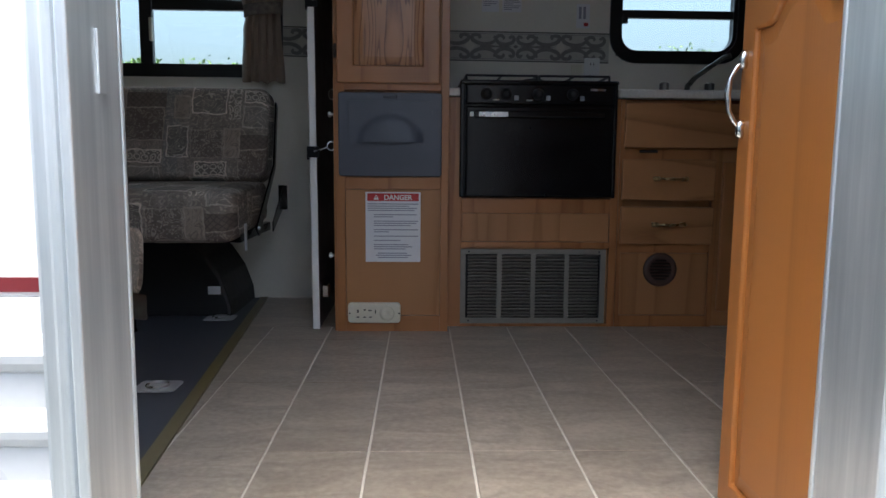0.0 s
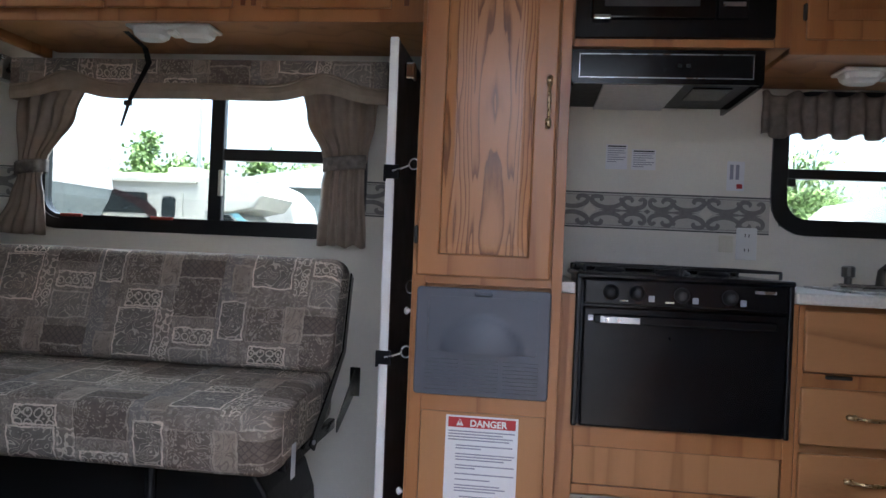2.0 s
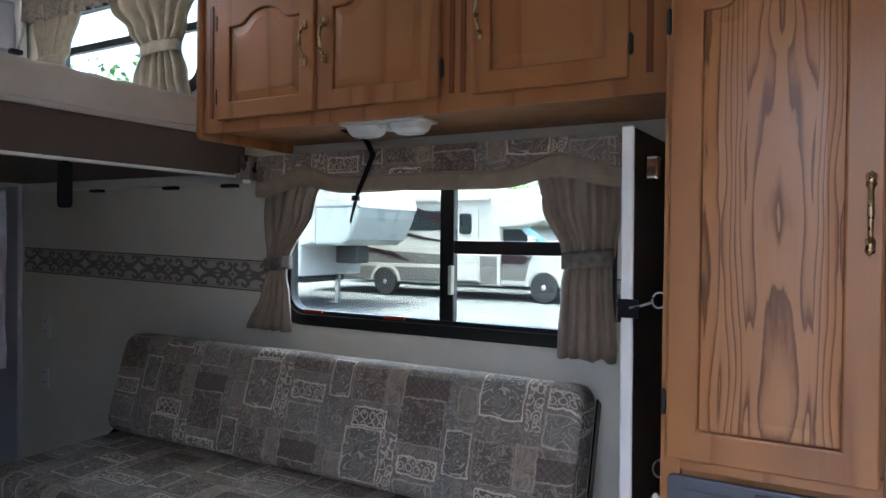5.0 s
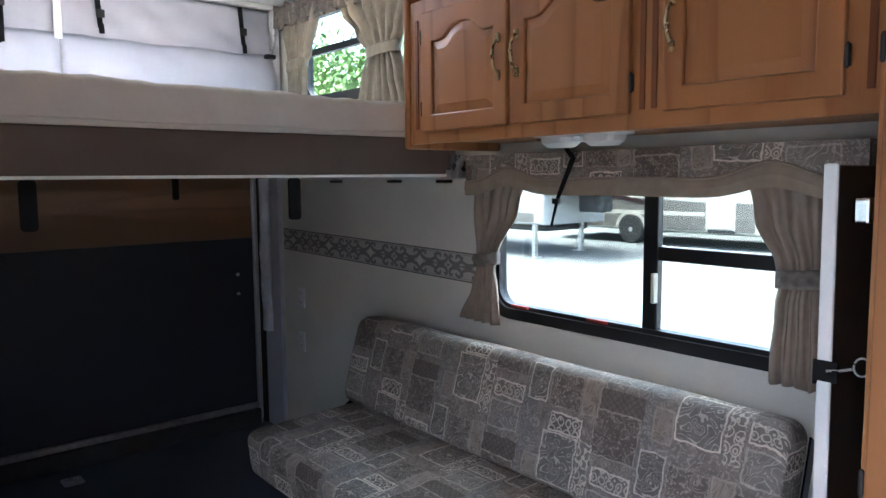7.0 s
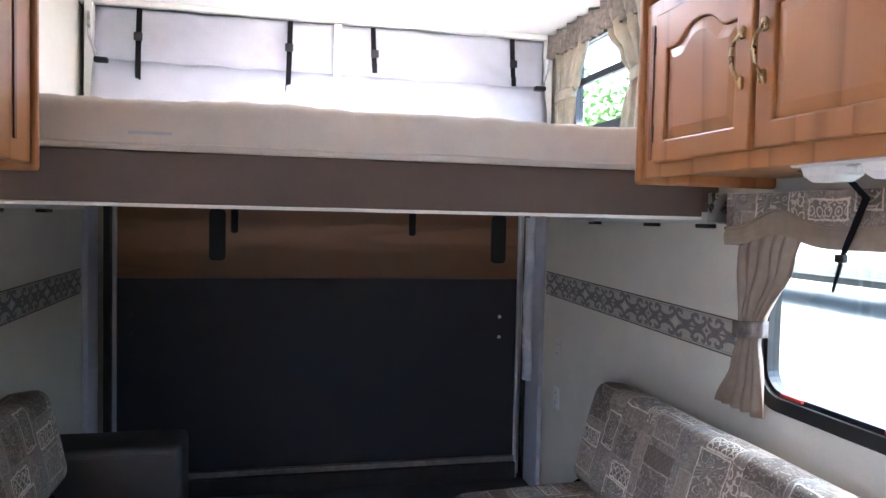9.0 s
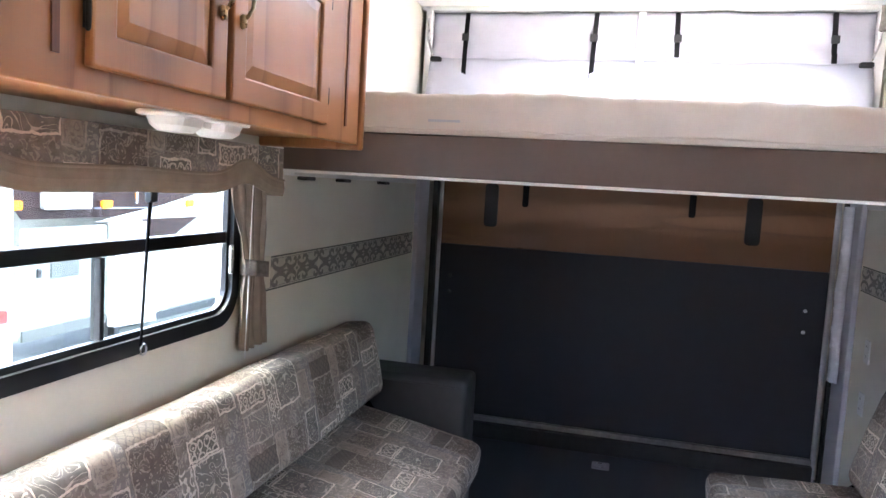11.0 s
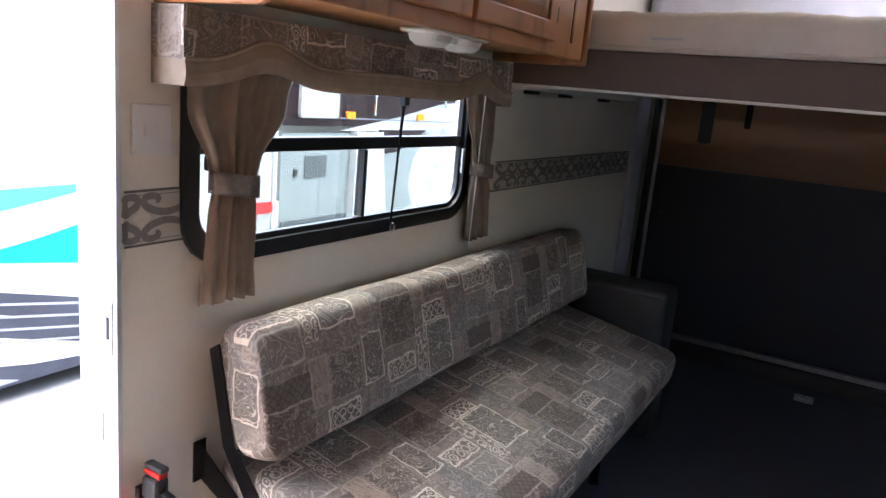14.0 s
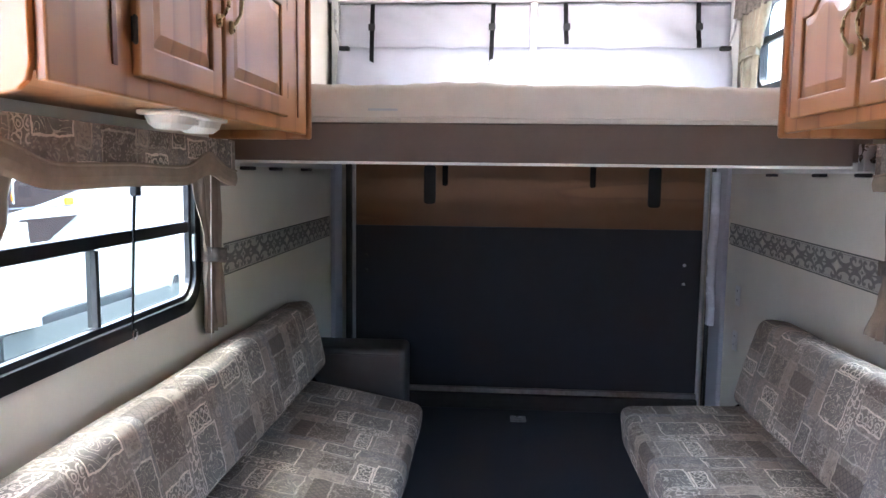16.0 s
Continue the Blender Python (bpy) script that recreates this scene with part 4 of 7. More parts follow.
grille = thing("return_air_grille", (0.435, KF, 0.012), "taupe metal return air grille with louvres", "grille")
bm = bmesh.new()
for r in ((0.158, 0.717, KF - 0.006, KF - 0.001, 0.014, 0.036), (0.158, 0.717, KF - 0.006, KF - 0.001, 0.283, 0.303), (0.158, 0.178, KF - 0.006, KF - 0.001, 0.036, 0.283), (0.697, 0.717, KF - 0.006, KF - 0.001, 0.036, 0.283)):
    box(bm, *r, bevel=0.0015)
for k in (1, 2, 3):
    x = 0.178 + 0.519 * k / 4
    box(bm, x - 0.009, x + 0.009, KF - 0.006, KF - 0.001, 0.036, 0.283)
part("frame", bm, GRILLE, grille)
# near-black sheet behind the slats paints in the shade of the opening
part("backing", boxes((0.17, 0.705, KF + 0.003, KF + 0.006, 0.02, 0.30)), INSIDE_SHADE, grille)
for c in range(4):
    xa, xb = 0.178 + 0.519 * c / 4 + 0.009, 0.178 + 0.519 * (c + 1) / 4 - 0.009
    for k in range(19):
        z = 0.042 + k * 0.0128
        bm = bmesh.new()
        box(bm, xa, xb, -0.008, 0.006, -0.0012, 0.0012, turn=Matrix.Translation((0, KF - 0.001, z)) @ Matrix.Rotation(radians(-38), 4, "X"))
        part("slat", bm, GRILLE, grille)
for x, z in ((0.19, 0.293), (0.69, 0.293), (0.19, 0.025), (0.69, 0.025)):
    bm = bmesh.new()
    lathe(bm, [(0.004, 0.005), (0.003, 0.008)], lambda a, b, h: ky(x + a, z + b, h), 10)
    part("screw", bm, BLACK_MATTE, grille)

# gas range
stove = thing("gas_range", (0.446, 2.46, 0.5), "black gas range with glass oven door", "stove")
SF = 2.185
sy = on_y(SF)
part("body", boxes((0.164, 0.727, SF + 0.03, 2.70, 0.50, 0.915), bevel=0.004), BLACK, stove)
part("side_trim", boxes((0.150, 0.166, SF + 0.004, SF + 0.03, 0.50, 0.92), bevel=0.004), BLACK, stove)
part("side_trim", boxes((0.724, 0.738, SF + 0.004, SF + 0.03, 0.50, 0.92), bevel=0.004), BLACK, stove)
od = part("oven_door", boxes((0.172, 0.722, SF, SF + 0.03, 0.502, 0.838), bevel=0.006), OVEN_GLASS, stove)
part("door_handle", boxes((0.20, 0.69, SF - 0.022, SF - 0.002, 0.795, 0.82), bevel=0.006), BLACK, od)
part("maker_plate", boxes((0.218, 0.325, SF - 0.0245, SF - 0.0225, 0.798, 0.815)), STEEL, od, "blank steel maker plate")
part("sticker", boxes((0.186, 0.20, SF - 0.003, SF - 0.001, 0.80, 0.816)), PAPER, od)
cp = part("control_panel", boxes((0.172, 0.722, SF - 0.002, SF + 0.03, 0.846, 0.918), bevel=0.006), BLACK, stove)
for x in (0.246, 0.318, 0.438, 0.566):
    bm = bmesh.new()
    lathe(bm, [(0.022, 0.002), (0.021, 0.012), (0.016, 0.02), (0.014, 0.03), (0.004, 0.031)], lambda a, b, h: sy(x + a, 0.882 + b, h), 20)
    k = part("knob", bm, BLACK_MATTE, cp, smooth=True)
for x in (0.357, 0.475, 0.602):
    part("knob_label", boxes((x - 0.008, x + 0.008, SF - 0.004, SF - 0.0022, 0.860, 0.877)), plain("grey_label", (0.35, 0.35, 0.36), 0.4), cp, "pale grey burner mark")
for x in (0.282, 0.406):
    part("knob_mark", boxes((x - 0.012, x + 0.012, SF - 0.003, SF - 0.0021, 0.858, 0.862)), IVORY, cp)
part("maker_mark", boxes((0.632, 0.688, SF - 0.003, SF - 0.0021, 0.896, 0.904)), STEEL, cp)
part("cooktop", boxes((0.15, 0.742, SF + 0.005, 2.72, 0.918, 0.934), bevel=0.006), BLACK, stove)
part("cover_hinge_rail", boxes((0.16, 0.73, 2.70, 2.725, 0.934, 0.955), bevel=0.004), BLACK, stove)
for cx, cy in ((0.28, 2.55), (0.445, 2.36), (0.61, 2.55)):
    bm = bmesh.new()
    lathe(bm, [(0.05, 0.0), (0.05, 0.008), (0.04, 0.012), (0.04, 0.02), (0.01, 0.022)], lambda a, b, h: Vector((cx + a, cy + b, 0.934 + h)), 20)
    part("burner", bm, BLACK_MATTE, stove, smooth=True)
for half, (xa, xb) in enumerate(((0.175, 0.44), (0.45, 0.715))):
    bm = bmesh.new()
    for y in (2.24, 2.45, 2.66):
        tube(bm, [(xa, y, 0.955), (xb, y, 0.955)], 0.0045, 6)
    for x in (xa, (xa + xb) / 2, xb):
        tube(bm, [(x, 2.24, 0.955), (x, 2.66, 0.955)], 0.0045, 6)
    for x in (xa, xb):
        for y in (2.24, 2.66):
            tube(bm, [(x, y, 0.936), (x, y, 0.955)], 0.0045, 6)
    part("pan_grate", bm, BLACK_MATTE, stove)

# counter and drawers right of the range
solid("countertop", boxes((0.742, FRONT - 0.002, KF - 0.025, NORTH - 0.002, 0.873, 0.905), bevel=0.006), COUNTER, "speckled off-white laminate countertop", "countertop")
solid("countertop_end", boxes((0.107, 0.149, KF - 0.02, NORTH - 0.002, 0.873, 0.905), bevel=0.005), COUNTER, "narrow off-white counter strip beside the range", "countertop")
solid("backsplash_filler", boxes((0.108, 0.149, KF + 0.021, NORTH - 0.003, 0.497, 0.871)), OAK_PRINT, "oak filler between pantry and range", "filler panel")
unit = thing("drawer_cabinet", (0.95, 2.5, 0), "oak drawer cabinet under the counter", "cabinet", "kitchen base cabinets")
part("body", boxes((0.76, 1.14, KF + 0.02, NORTH - 0.002, 0.0, 0.871)), OAK_PRINT, unit)
face = bmesh.new()
for r in ((0.7585, 0.775, KF, KF + 0.019, 0, 0.871), (1.118, 1.14, KF, KF + 0.019, 0, 0.871), (0.775, 1.118, KF + 0.001, KF + 0.019, 0, 0.045), (0.775, 1.118, KF + 0.001, KF + 0.019, 0.29, 0.325), (0.775, 1.118, KF + 0.001, KF + 0.019, 0.64, 0.685)):
    box(face, *r, bevel=0.0015)
part("face_frame", face, OAK, unit)
for v0, v1, hu, hv in ((0.492, 0.648, 0.95, 0.575), (0.325, 0.468, 0.95, 0.402)):
    dr = part("drawer_front", boxes((0.766, 1.124, KF - 0.018, KF - 0.001, v0, v1), bevel=0.005, seg=3), OAK_DRAWER, unit)
    pull(dr, ky, hu, hv, 0.018, 0.125, across=True)
part("tilt_front", boxes((0.77, 1.25, KF - 0.018, KF - 0.001, 0.69, 0.858), bevel=0.005, seg=3), OAK_DRAWER, unit)
part("finger_pull", boxes((0.83, 0.90, KF - 0.012, KF - 0.001, 0.672, 0.683), bevel=0.004), BLACK_MATTE, unit)
part("lower_front", boxes((0.777, 1.116, KF + 0.006, KF + 0.0185, 0.047, 0.288)), OAK_PRINT, unit)
unit = thing("sink_cabinet", (1.5, 2.5, 0), "oak sink cabinet with plain doors", "cabinet", "kitchen base cabinets")
part("body", boxes((1.142, FRONT - 0.003, KF + 0.02, NORTH - 0.002, 0.0, 0.871)), OAK_PRINT, unit)
for a, b in ((1.16, 1.56), (1.6, 2.0)):
    dd = panel_door(unit, on_y(KF + 0.019), a, b, 0.06, 0.64, 0.0)
    pull(dd, on_y(KF + 0.019), b - 0.04, 0.55, 0.02)
part("false_front", boxes((1.256, 2.0, KF + 0.001, KF + 0.018, 0.69, 0.858), bevel=0.005), OAK_DRAWER, unit)
part("finger_pull", boxes((1.29, 1.36, KF - 0.008, KF, 0.77, 0.78), bevel=0.003), BLACK_MATTE, unit)
spk = thing("floor_register", (0.932, KF, 0.15), "round brown heat register", "heat register")
bm = bmesh.new()
lathe(bm, [(0.066, 0.001), (0.064, 0.006), (0.045, 0.010), (0.042, 0.004), (0.002, 0.003)], lambda a, b, h: on_y(KF + 0.006)(0.932 + a, 0.224 + b, h), 32)
part("ring", bm, plain("brown_plastic", (0.085, 0.048, 0.038), 0.45), spk, smooth=True)
for k in range(7):
    t = -0.036 + k * 0.012
    w = math.sqrt(0.042 ** 2 - t ** 2)
    bm = bmesh.new()
    box(bm, -w, w, -0.004, 0.004, -0.001, 0.001, turn=Matrix.Translation((0.932, KF - 0.001, 0.224 + t)) @ Matrix.Rotation(radians(40), 4, "X"))
    part("vane", bm, BROWN_BOARD, spk)

# sink and tap
sink = thing("sink", (1.17, 2.5, 0.905), "stainless steel sink let into the counter", "sink")
bm = bmesh.new()
ring(bm, rounded(0.93, 1.41, 2.27, 2.70, 0.04), rounded(0.955, 1.385, 2.29, 2.60, 0.05), on_z(0.9055), 0.0, 0.006)
part("rim", bm, STEEL, sink)
tap = thing("faucet", (1.17, 2.67, 0.911), "chrome faucet with two handles and dark spout", "faucet")
part("deck", boxes((1.03, 1.31, 2.645, 2.69, 0.9115, 0.925), bevel=0.006), CHROME, tap)
bm = bmesh.new()
tube(bm, [(1.17, 2.667, 0.92), (1.17, 2.66, 0.97), (1.19, 2.62, 1.005), (1.27, 2.53, 1.075), (1.29, 2.51, 1.08)], [0.014, 0.012, 0.011, 0.010, 0.011], 10)
part("spout", bm, DARK_CHROME, tap, smooth=True)
for x in (1.07, 1.27):
    bm = bmesh.new()
    lathe(bm, [(0.012, 0), (0.012, 0.02), (0.021, 0.024), (0.021, 0.055), (0.016, 0.06)], lambda a, b, h: Vector((x + a, 2.667 + b, 0.925 + h)), 12)
    part("tap_handle", bm, DARK_CHROME, tap)

# upper kitchen: microwave, hood, cupboards
UF = 2.33
uy = on_y(UF)
upper = thing("microwave_cabinet", (0.4, 2.57, 1.61), "oak overhead cabinet holding the microwave", "cabinet", "kitchen overhead cabinets")
face = bmesh.new()
for r in ((0.107, 0.122, UF, UF + 0.02, 1.615, CEIL - 0.003), (0.70, 0.745, UF, UF + 0.02, 1.612, CEIL - 0.003), (0.122, 0.70, UF + 0.001, UF + 0.02, 1.612, 1.636), (0.122, 0.70, UF + 0.001, UF + 0.02, 2.02, 2.06), (0.122, 0.70, UF + 0.001, UF + 0.02, 2.06, CEIL - 0.003)):
    box(face, *r, bevel=0.002)
part("face_frame", face, OAK, upper)
part("body", boxes((0.108, 0.744, UF + 0.33, NORTH - 0.002, 1.615, CEIL - 0.003), (0.108, 0.744, UF + 0.021, UF + 0.329, 1.615, 1.634), (0.108, 0.120, UF + 0.021, UF + 0.329, 1.636, CEIL - 0.003), (0.73, 0.744, UF + 0.021, UF + 0.329, 1.636, CEIL - 0.003)), OAK_PRINT, upper)
mw = thing("microwave_oven", (0.41, 2.45, 1.637), "black built-in microwave oven", "microwave")
part("body", boxes((0.124, 0.698, UF + 0.005, UF + 0.32, 1.637, 2.018)), BLACK_MATTE, mw)
bm = bmesh.new()
ring(bm, rounded(0.124, 0.698, 1.638, 2.018, 0.004, 2), rounded(0.165, 0.60, 1.69, 1.975, 0.01, 2), uy, -0.004, 0.010)
part("trim_kit", bm, BLACK, mw)
md = part("oven_door", boxes((0.168, 0.53, UF - 0.022, UF + 0.004, 1.692, 1.972), bevel=0.006), BLACK_GLASS, mw)
part("door_window", boxes((0.205, 0.48, UF - 0.0245, UF - 0.0225, 1.725, 1.945), bevel=0.001), plain("smoked_glass", (0.05, 0.052, 0.055), 0.12), md, "smoked grey glass window")
part("door_bar", boxes((0.172, 0.225, UF - 0.034, UF - 0.0225, 1.684, 1.70), bevel=0.005), CHROME, md)
cpn = part("control_panel", boxes((0.533, 0.62, UF - 0.02, UF + 0.004, 1.692, 1.972), bevel=0.004), BLACK, mw)
part("display", boxes((0.545, 0.61, UF - 0.0215, UF - 0.0205, 1.92, 1.95)), BLACK_GLASS, cpn)
for r_ in range(5):
    for c_ in range(3):
        part("key", boxes((0.546 + c_ * 0.022, 0.563 + c_ * 0.022, UF - 0.0215, UF - 0.0205, 1.755 + r_ * 0.03, 1.772 + r_ * 0.03)), plain("key_grey", (0.10, 0.10, 0.11), 0.4) if (r_, c_) == (0, 0) else GREY_PANEL, cpn)
part("start_key", boxes((0.546, 0.61, UF - 0.0215, UF - 0.0205, 1.727, 1.74)), STEEL, cpn)

hood = thing("range_hood", (0.4, 2.57, 1.5), "black range hood with steel filter underneath", "range hood")
bm = bmesh.new()
prism(bm, [(2.345, 1.512), (2.345, 1.608), (2.795, 1.608), (2.795, 1.502), (2.37, 1.502)], on_x(0.113), 0.0, 0.012)
prism(bm, [(2.345, 1.512), (2.345, 1.608), (2.795, 1.608), (2.795, 1.502), (2.37, 1.502)], on_x(0.668), 0.0, 0.012)
box(bm, 0.125, 0.668, 2.345, 2.36, 1.505, 1.608)
box(bm, 0.125, 0.668, 2.361, 2.795, 1.598, 1.608)
part("shell", bm, BLACK, hood)
part("underside", boxes((0.126, 0.667, 2.362, 2.794, 1.524, 1.53)), BLACK_MATTE, hood)
bm = bmesh.new()
ring(bm, [(0.14, 1.522), (0.65, 1.522), (0.65, 1.595), (0.14, 1.595)], [(0.1425, 1.5245), (0.6475, 1.5245), (0.6475, 1.5925), (0.1425, 1.5925)], on_y(2.345), 0.0, 0.002)
part("front_outline", bm, STEEL, hood, "thin silver outline on the front")
part("filter", boxes((0.22, 0.46, 2.40, 2.78, 1.512, 1.522), bevel=0.002), FILTER, hood, "brushed steel grease filter")
part("lens", boxes((0.50, 0.62, 2.45, 2.62, 1.515, 1.522), bevel=0.003), BLACK, hood)
for x in (0.43, 0.455):
    part("switch", boxes((x, x + 0.012, 2.338, 2.344, 1.555, 1.565), bevel=0.002), BLACK_MATTE, hood)
side = thing("overhead_cabinet", (1.5, 2.57, 1.61), "oak overhead cabinet above the sink", "cabinet", "kitchen overhead cabinets")
part("body", boxes((0.747, FRONT - 0.003, UF + 0.02, NORTH - 0.002, 1.60, CEIL - 0.003), bevel=0.006), OAK, side)
for a, b in ((0.79, 1.18), (1.2, 1.59), (1.61, 2.0)):
    dd = panel_door(side, on_y(UF + 0.02), a, b, 1.64, 2.3, 0.04)
    hinge(dd, on_y(UF + 0.02), a - 0.004, 1.72, 0.012)
    hinge(dd, on_y(UF + 0.02), a - 0.004, 2.2, 0.012)


def light_bar(name, x0, x1, y, z, facing):
    """Twin-dome 12-volt ceiling lamp, switched off, under a cabinet."""
    ob = thing(name, ((x0 + x1) / 2, y, z - 0.055), "white plastic twin lamp under the overhead cabinet", "lamp", "under-cabinet lamps")
    part("base", boxes((x0, x1, y - 0.055, y + 0.055, z - 0.014, z - 0.001), bevel=0.006), WHITE, ob)
    m = (x0 + x1) / 2
    for a, b in ((x0 + 0.008, m - 0.022), (m + 0.022, x1 - 0.008)):
        bm = bmesh.new()
        rows = [[(u, v) for u, v in rounded(a + i, b - i, y - 0.05 + i, y + 0.05 - i, 0.035 - i * 0.6, 4)] for i in (0.0, 0.006, 0.02)]
        vs = [[bm.verts.new((u, v, z - 0.0145 - h)) for u, v in r] for r, h in zip(rows, (0.0, 0.018, 0.03))]
        for p, q in zip(vs, vs[1:]):
            for i in range(len(p)):
                bm.faces.new((p[i], p[(i + 1) % len(p)], q[(i + 1) % len(p)], q[i]))
        bm.faces.new(vs[-1])
        bmesh.ops.recalc_face_normals(bm, faces=bm.faces)
        part("diffuser", bm, WHITE, ob, smooth=False)
    part("switch", boxes((m - 0.015, m + 0.015, y - 0.03, y + 0.03, z - 0.03, z - 0.0145), bevel=0.005), WHITE, ob)
    return ob


# oven hood sink lamp near the window
light_bar("ceiling_lamp", 0.95, 1.25, 2.52, 1.599, -1)


# ---- overhead cabinets over the sofas ----
def overhead(name, x0, x1, y_face, y_wall, facing, doors, z0, grooves, label):
    """x0 is the bunk end; the face looks across the room. A spindle gallery runs along the top."""
    place = on_y(y_face, facing)
    back = y_face - facing * 0.02
    top = 2.182
    ob = thing(name, ((x0 + x1) / 2, (y_face + y_wall) / 2, z0), label, "cabinet", "sofa overhead cabinets")
    ya, yb = sorted((back, y_wall + facing * 0.002))
    part("body", boxes((x0 + 0.02, x1 - 0.002, ya, yb, z0 + 0.026, top - 0.004)), OAK_PRINT, ob)
    part("underside", boxes((x0 + 0.02, x1 - 0.002, ya, yb, z0 + 0.015, z0 + 0.025)), OAK_PRINT, ob)
    fa, fb = sorted((y_face, y_face - facing * 0.0195))
    part("face_frame", boxes((x0 + 0.002, x1, fa, fb, z0, top), bevel=0.004), OAK, ob)
    ea, eb = sorted((y_face + facing * 0.014, y_wall + facing * 0.002))
    part("end_panel", boxes((x0 - 0.024, x0 + 0.0015, ea, eb, z0 - 0.016, top + 0.032), bevel=0.010, seg=3), OAK, ob)
    for g in grooves:
        part("groove", boxes((g - 0.008, g + 0.008, *sorted((y_face + facing * 0.0006, y_face + facing * 0.004)), z0 + 0.05, 2.115), bevel=0.001), OAK_GROOVE, ob, "dark routed groove")
    for a, b, side_, rise in doors:
        dd = panel_door(ob, place, a, b, z0 + 0.04, 2.132, rise)
        hx = a + 0.03 if side_ < 0 else b - 0.03
        pull(dd, place, hx, 1.935, 0.019, 0.13)
        for v in (z0 + 0.12, 2.05):
            hinge(dd, place, b + 0.004 if side_ < 0 else a - 0.004, v, 0.012)
    ra, rb = sorted((y_face - facing * 0.004, y_face - facing * 0.016))
    gal = part("gallery_rail", boxes((x0, x1, ra, rb, top + 0.022, top + 0.032), bevel=0.002), OAK, ob)
    n = int((x1 - x0) / 0.055)
    for k in range(1, n):
        x = x0 + (x1 - x0) * k / n
        bm = bmesh.new()
        lathe(bm, [(0.0035, 0.0005), (0.006, 0.008), (0.004, 0.012), (0.0035, 0.0215)], lambda p, q, h: Vector((x + p, (ra + rb) / 2 + q, top + h)), 8)
        part("spindle", bm, OAK, gal, smooth=True)
    return ob


noc = overhead("overhead_cabinet", -1.915, -0.304, 2.345, NORTH, -1, [(-1.83, -1.412, 1, 0.045), (-1.394, -0.967, -1, 0.045), (-0.869, -0.447, -1, 0.045)], 1.687, (-1.872, -0.935, -0.9, -0.40), "oak overhead cabinet with three arched doors")
soc = overhead("overhead_cabinet", -1.915, -0.455, 0.735, SOUTH, 1, [(-1.63, -1.115, 1, 0.045), (-1.095, -0.70, -1, 0.045)], 1.668, (-1.80, -0.64), "oak overhead cabinet with arched doors and rounded end")
bm = bmesh.new()
prism(bm, [(SOUTH + 0.003, 1.648), (0.672, 1.648), (0.694, 1.654), (0.709, 1.667), (0.716, 1.69), (0.716, 2.21), (SOUTH + 0.003, 2.21)], on_x(-0.455), 0.0005, 0.012, bevel=0.003)
part("end_panel", bm, OAK_ORANGE, soc, "glossy orange oak end panel with rounded corner")
light_bar("sofa_lamp", -1.375, -1.075, 2.46, 1.701, -1)
light_bar("sofa_lamp", -1.36, -1.06, 0.61, 1.682, 1)


# ---- sofas ----
def cushion(profile, x0, x1, crown=0.012, seg=26, ends=0.03):
    """A padded cushion: a closed profile of (y, z) swept along x, with rounded ends and fabric coordinates."""
    bm = bmesh.new()
    uvl = bm.loops.layers.uv.new("fabric")
    cy = sum(p[0] for p in profile) / len(profile)
    cz = sum(p[1] for p in profile) / len(profile)
    lens = [0.0]
    for (a, b), (c, e) in zip(profile, profile[1:] + profile[:1]):
        lens.append(lens[-1] + math.hypot(c - a, e - b))
    rows = []
    lap = [0.0, 0.003, 0.009, 0.019, 0.032, 0.05]
    inner = [0.05 + (x1 - x0 - 0.1) * i / seg for i in range(1, seg)]
    stops = lap + inner + [x1 - x0 - e for e in lap[::-1]]
    for s in stops:
        x = x0 + s
        edge = min(x - x0, x1 - x)
        k = 1.0 - 0.24 * (1 - math.sqrt(max(0.0, 1 - max(0.0, 1 - edge / 0.05) ** 2)))
        puff = crown * (0.5 + 0.5 * noise.noise((x * 3.1, cy * 5, cz)))
        row = []
        for y, z in profile:
            n = Vector((0, y - cy, z - cz)).normalized()
            row.append(bm.verts.new((x, cy + (y - cy) * k + n.y * puff, cz + (z - cz) * k + n.z * puff)))
        rows.append(row)
    n = len(profile)
    for i in range(len(stops) - 1):
        for j in range(n):
            f = bm.faces.new((rows[i][j], rows[i][(j + 1) % n], rows[i + 1][(j + 1) % n], rows[i + 1][j]))
            xa, xb = x0 + stops[i], x0 + stops[i + 1]
            for loop, (u, v) in zip(f.loops, ((xa, lens[j]), (xa, lens[j + 1]), (xb, lens[j + 1]), (xb, lens[j]))):
                loop[uvl].uv = (u, v)
    for row, x in ((rows[0], x0), (rows[-1], x1)):
        f = bm.faces.new(row)
        for loop in f.loops:
            loop[uvl].uv = (loop.vert.co.y + x, loop.vert.co.z)
    bmesh.ops.recalc_face_normals(bm, faces=bm.faces)
    return bm


def soften(pts, r=0.03, seg=4):
    """Rounds the corners of an outline."""
    out, n = [], len(pts)
    for i, p in enumerate(pts):
        p, a, b = Vector(p), Vector(pts[i - 1]), Vector(pts[(i + 1) % n])
        s, e = p + (a - p).normalized() * r, p + (b - p).normalized() * r
        for k in range(seg + 1):
            t = k / seg
            q = (1 - t) ** 2 * s + 2 * t * (1 - t) * p + t * t * e
            out.append((q.x, q.y))
    # long runs get extra points so that the padding can swell
    full = []
    for a, b in zip(out, out[1:] + out[:1]):
        l = math.hypot(b[0] - a[0], b[1] - a[1])
        k = max(1, int(l / 0.05))
        full += [(a[0] + (b[0] - a[0]) * i / k, a[1] + (b[1] - a[1]) * i / k) for i in range(k)]
    return full


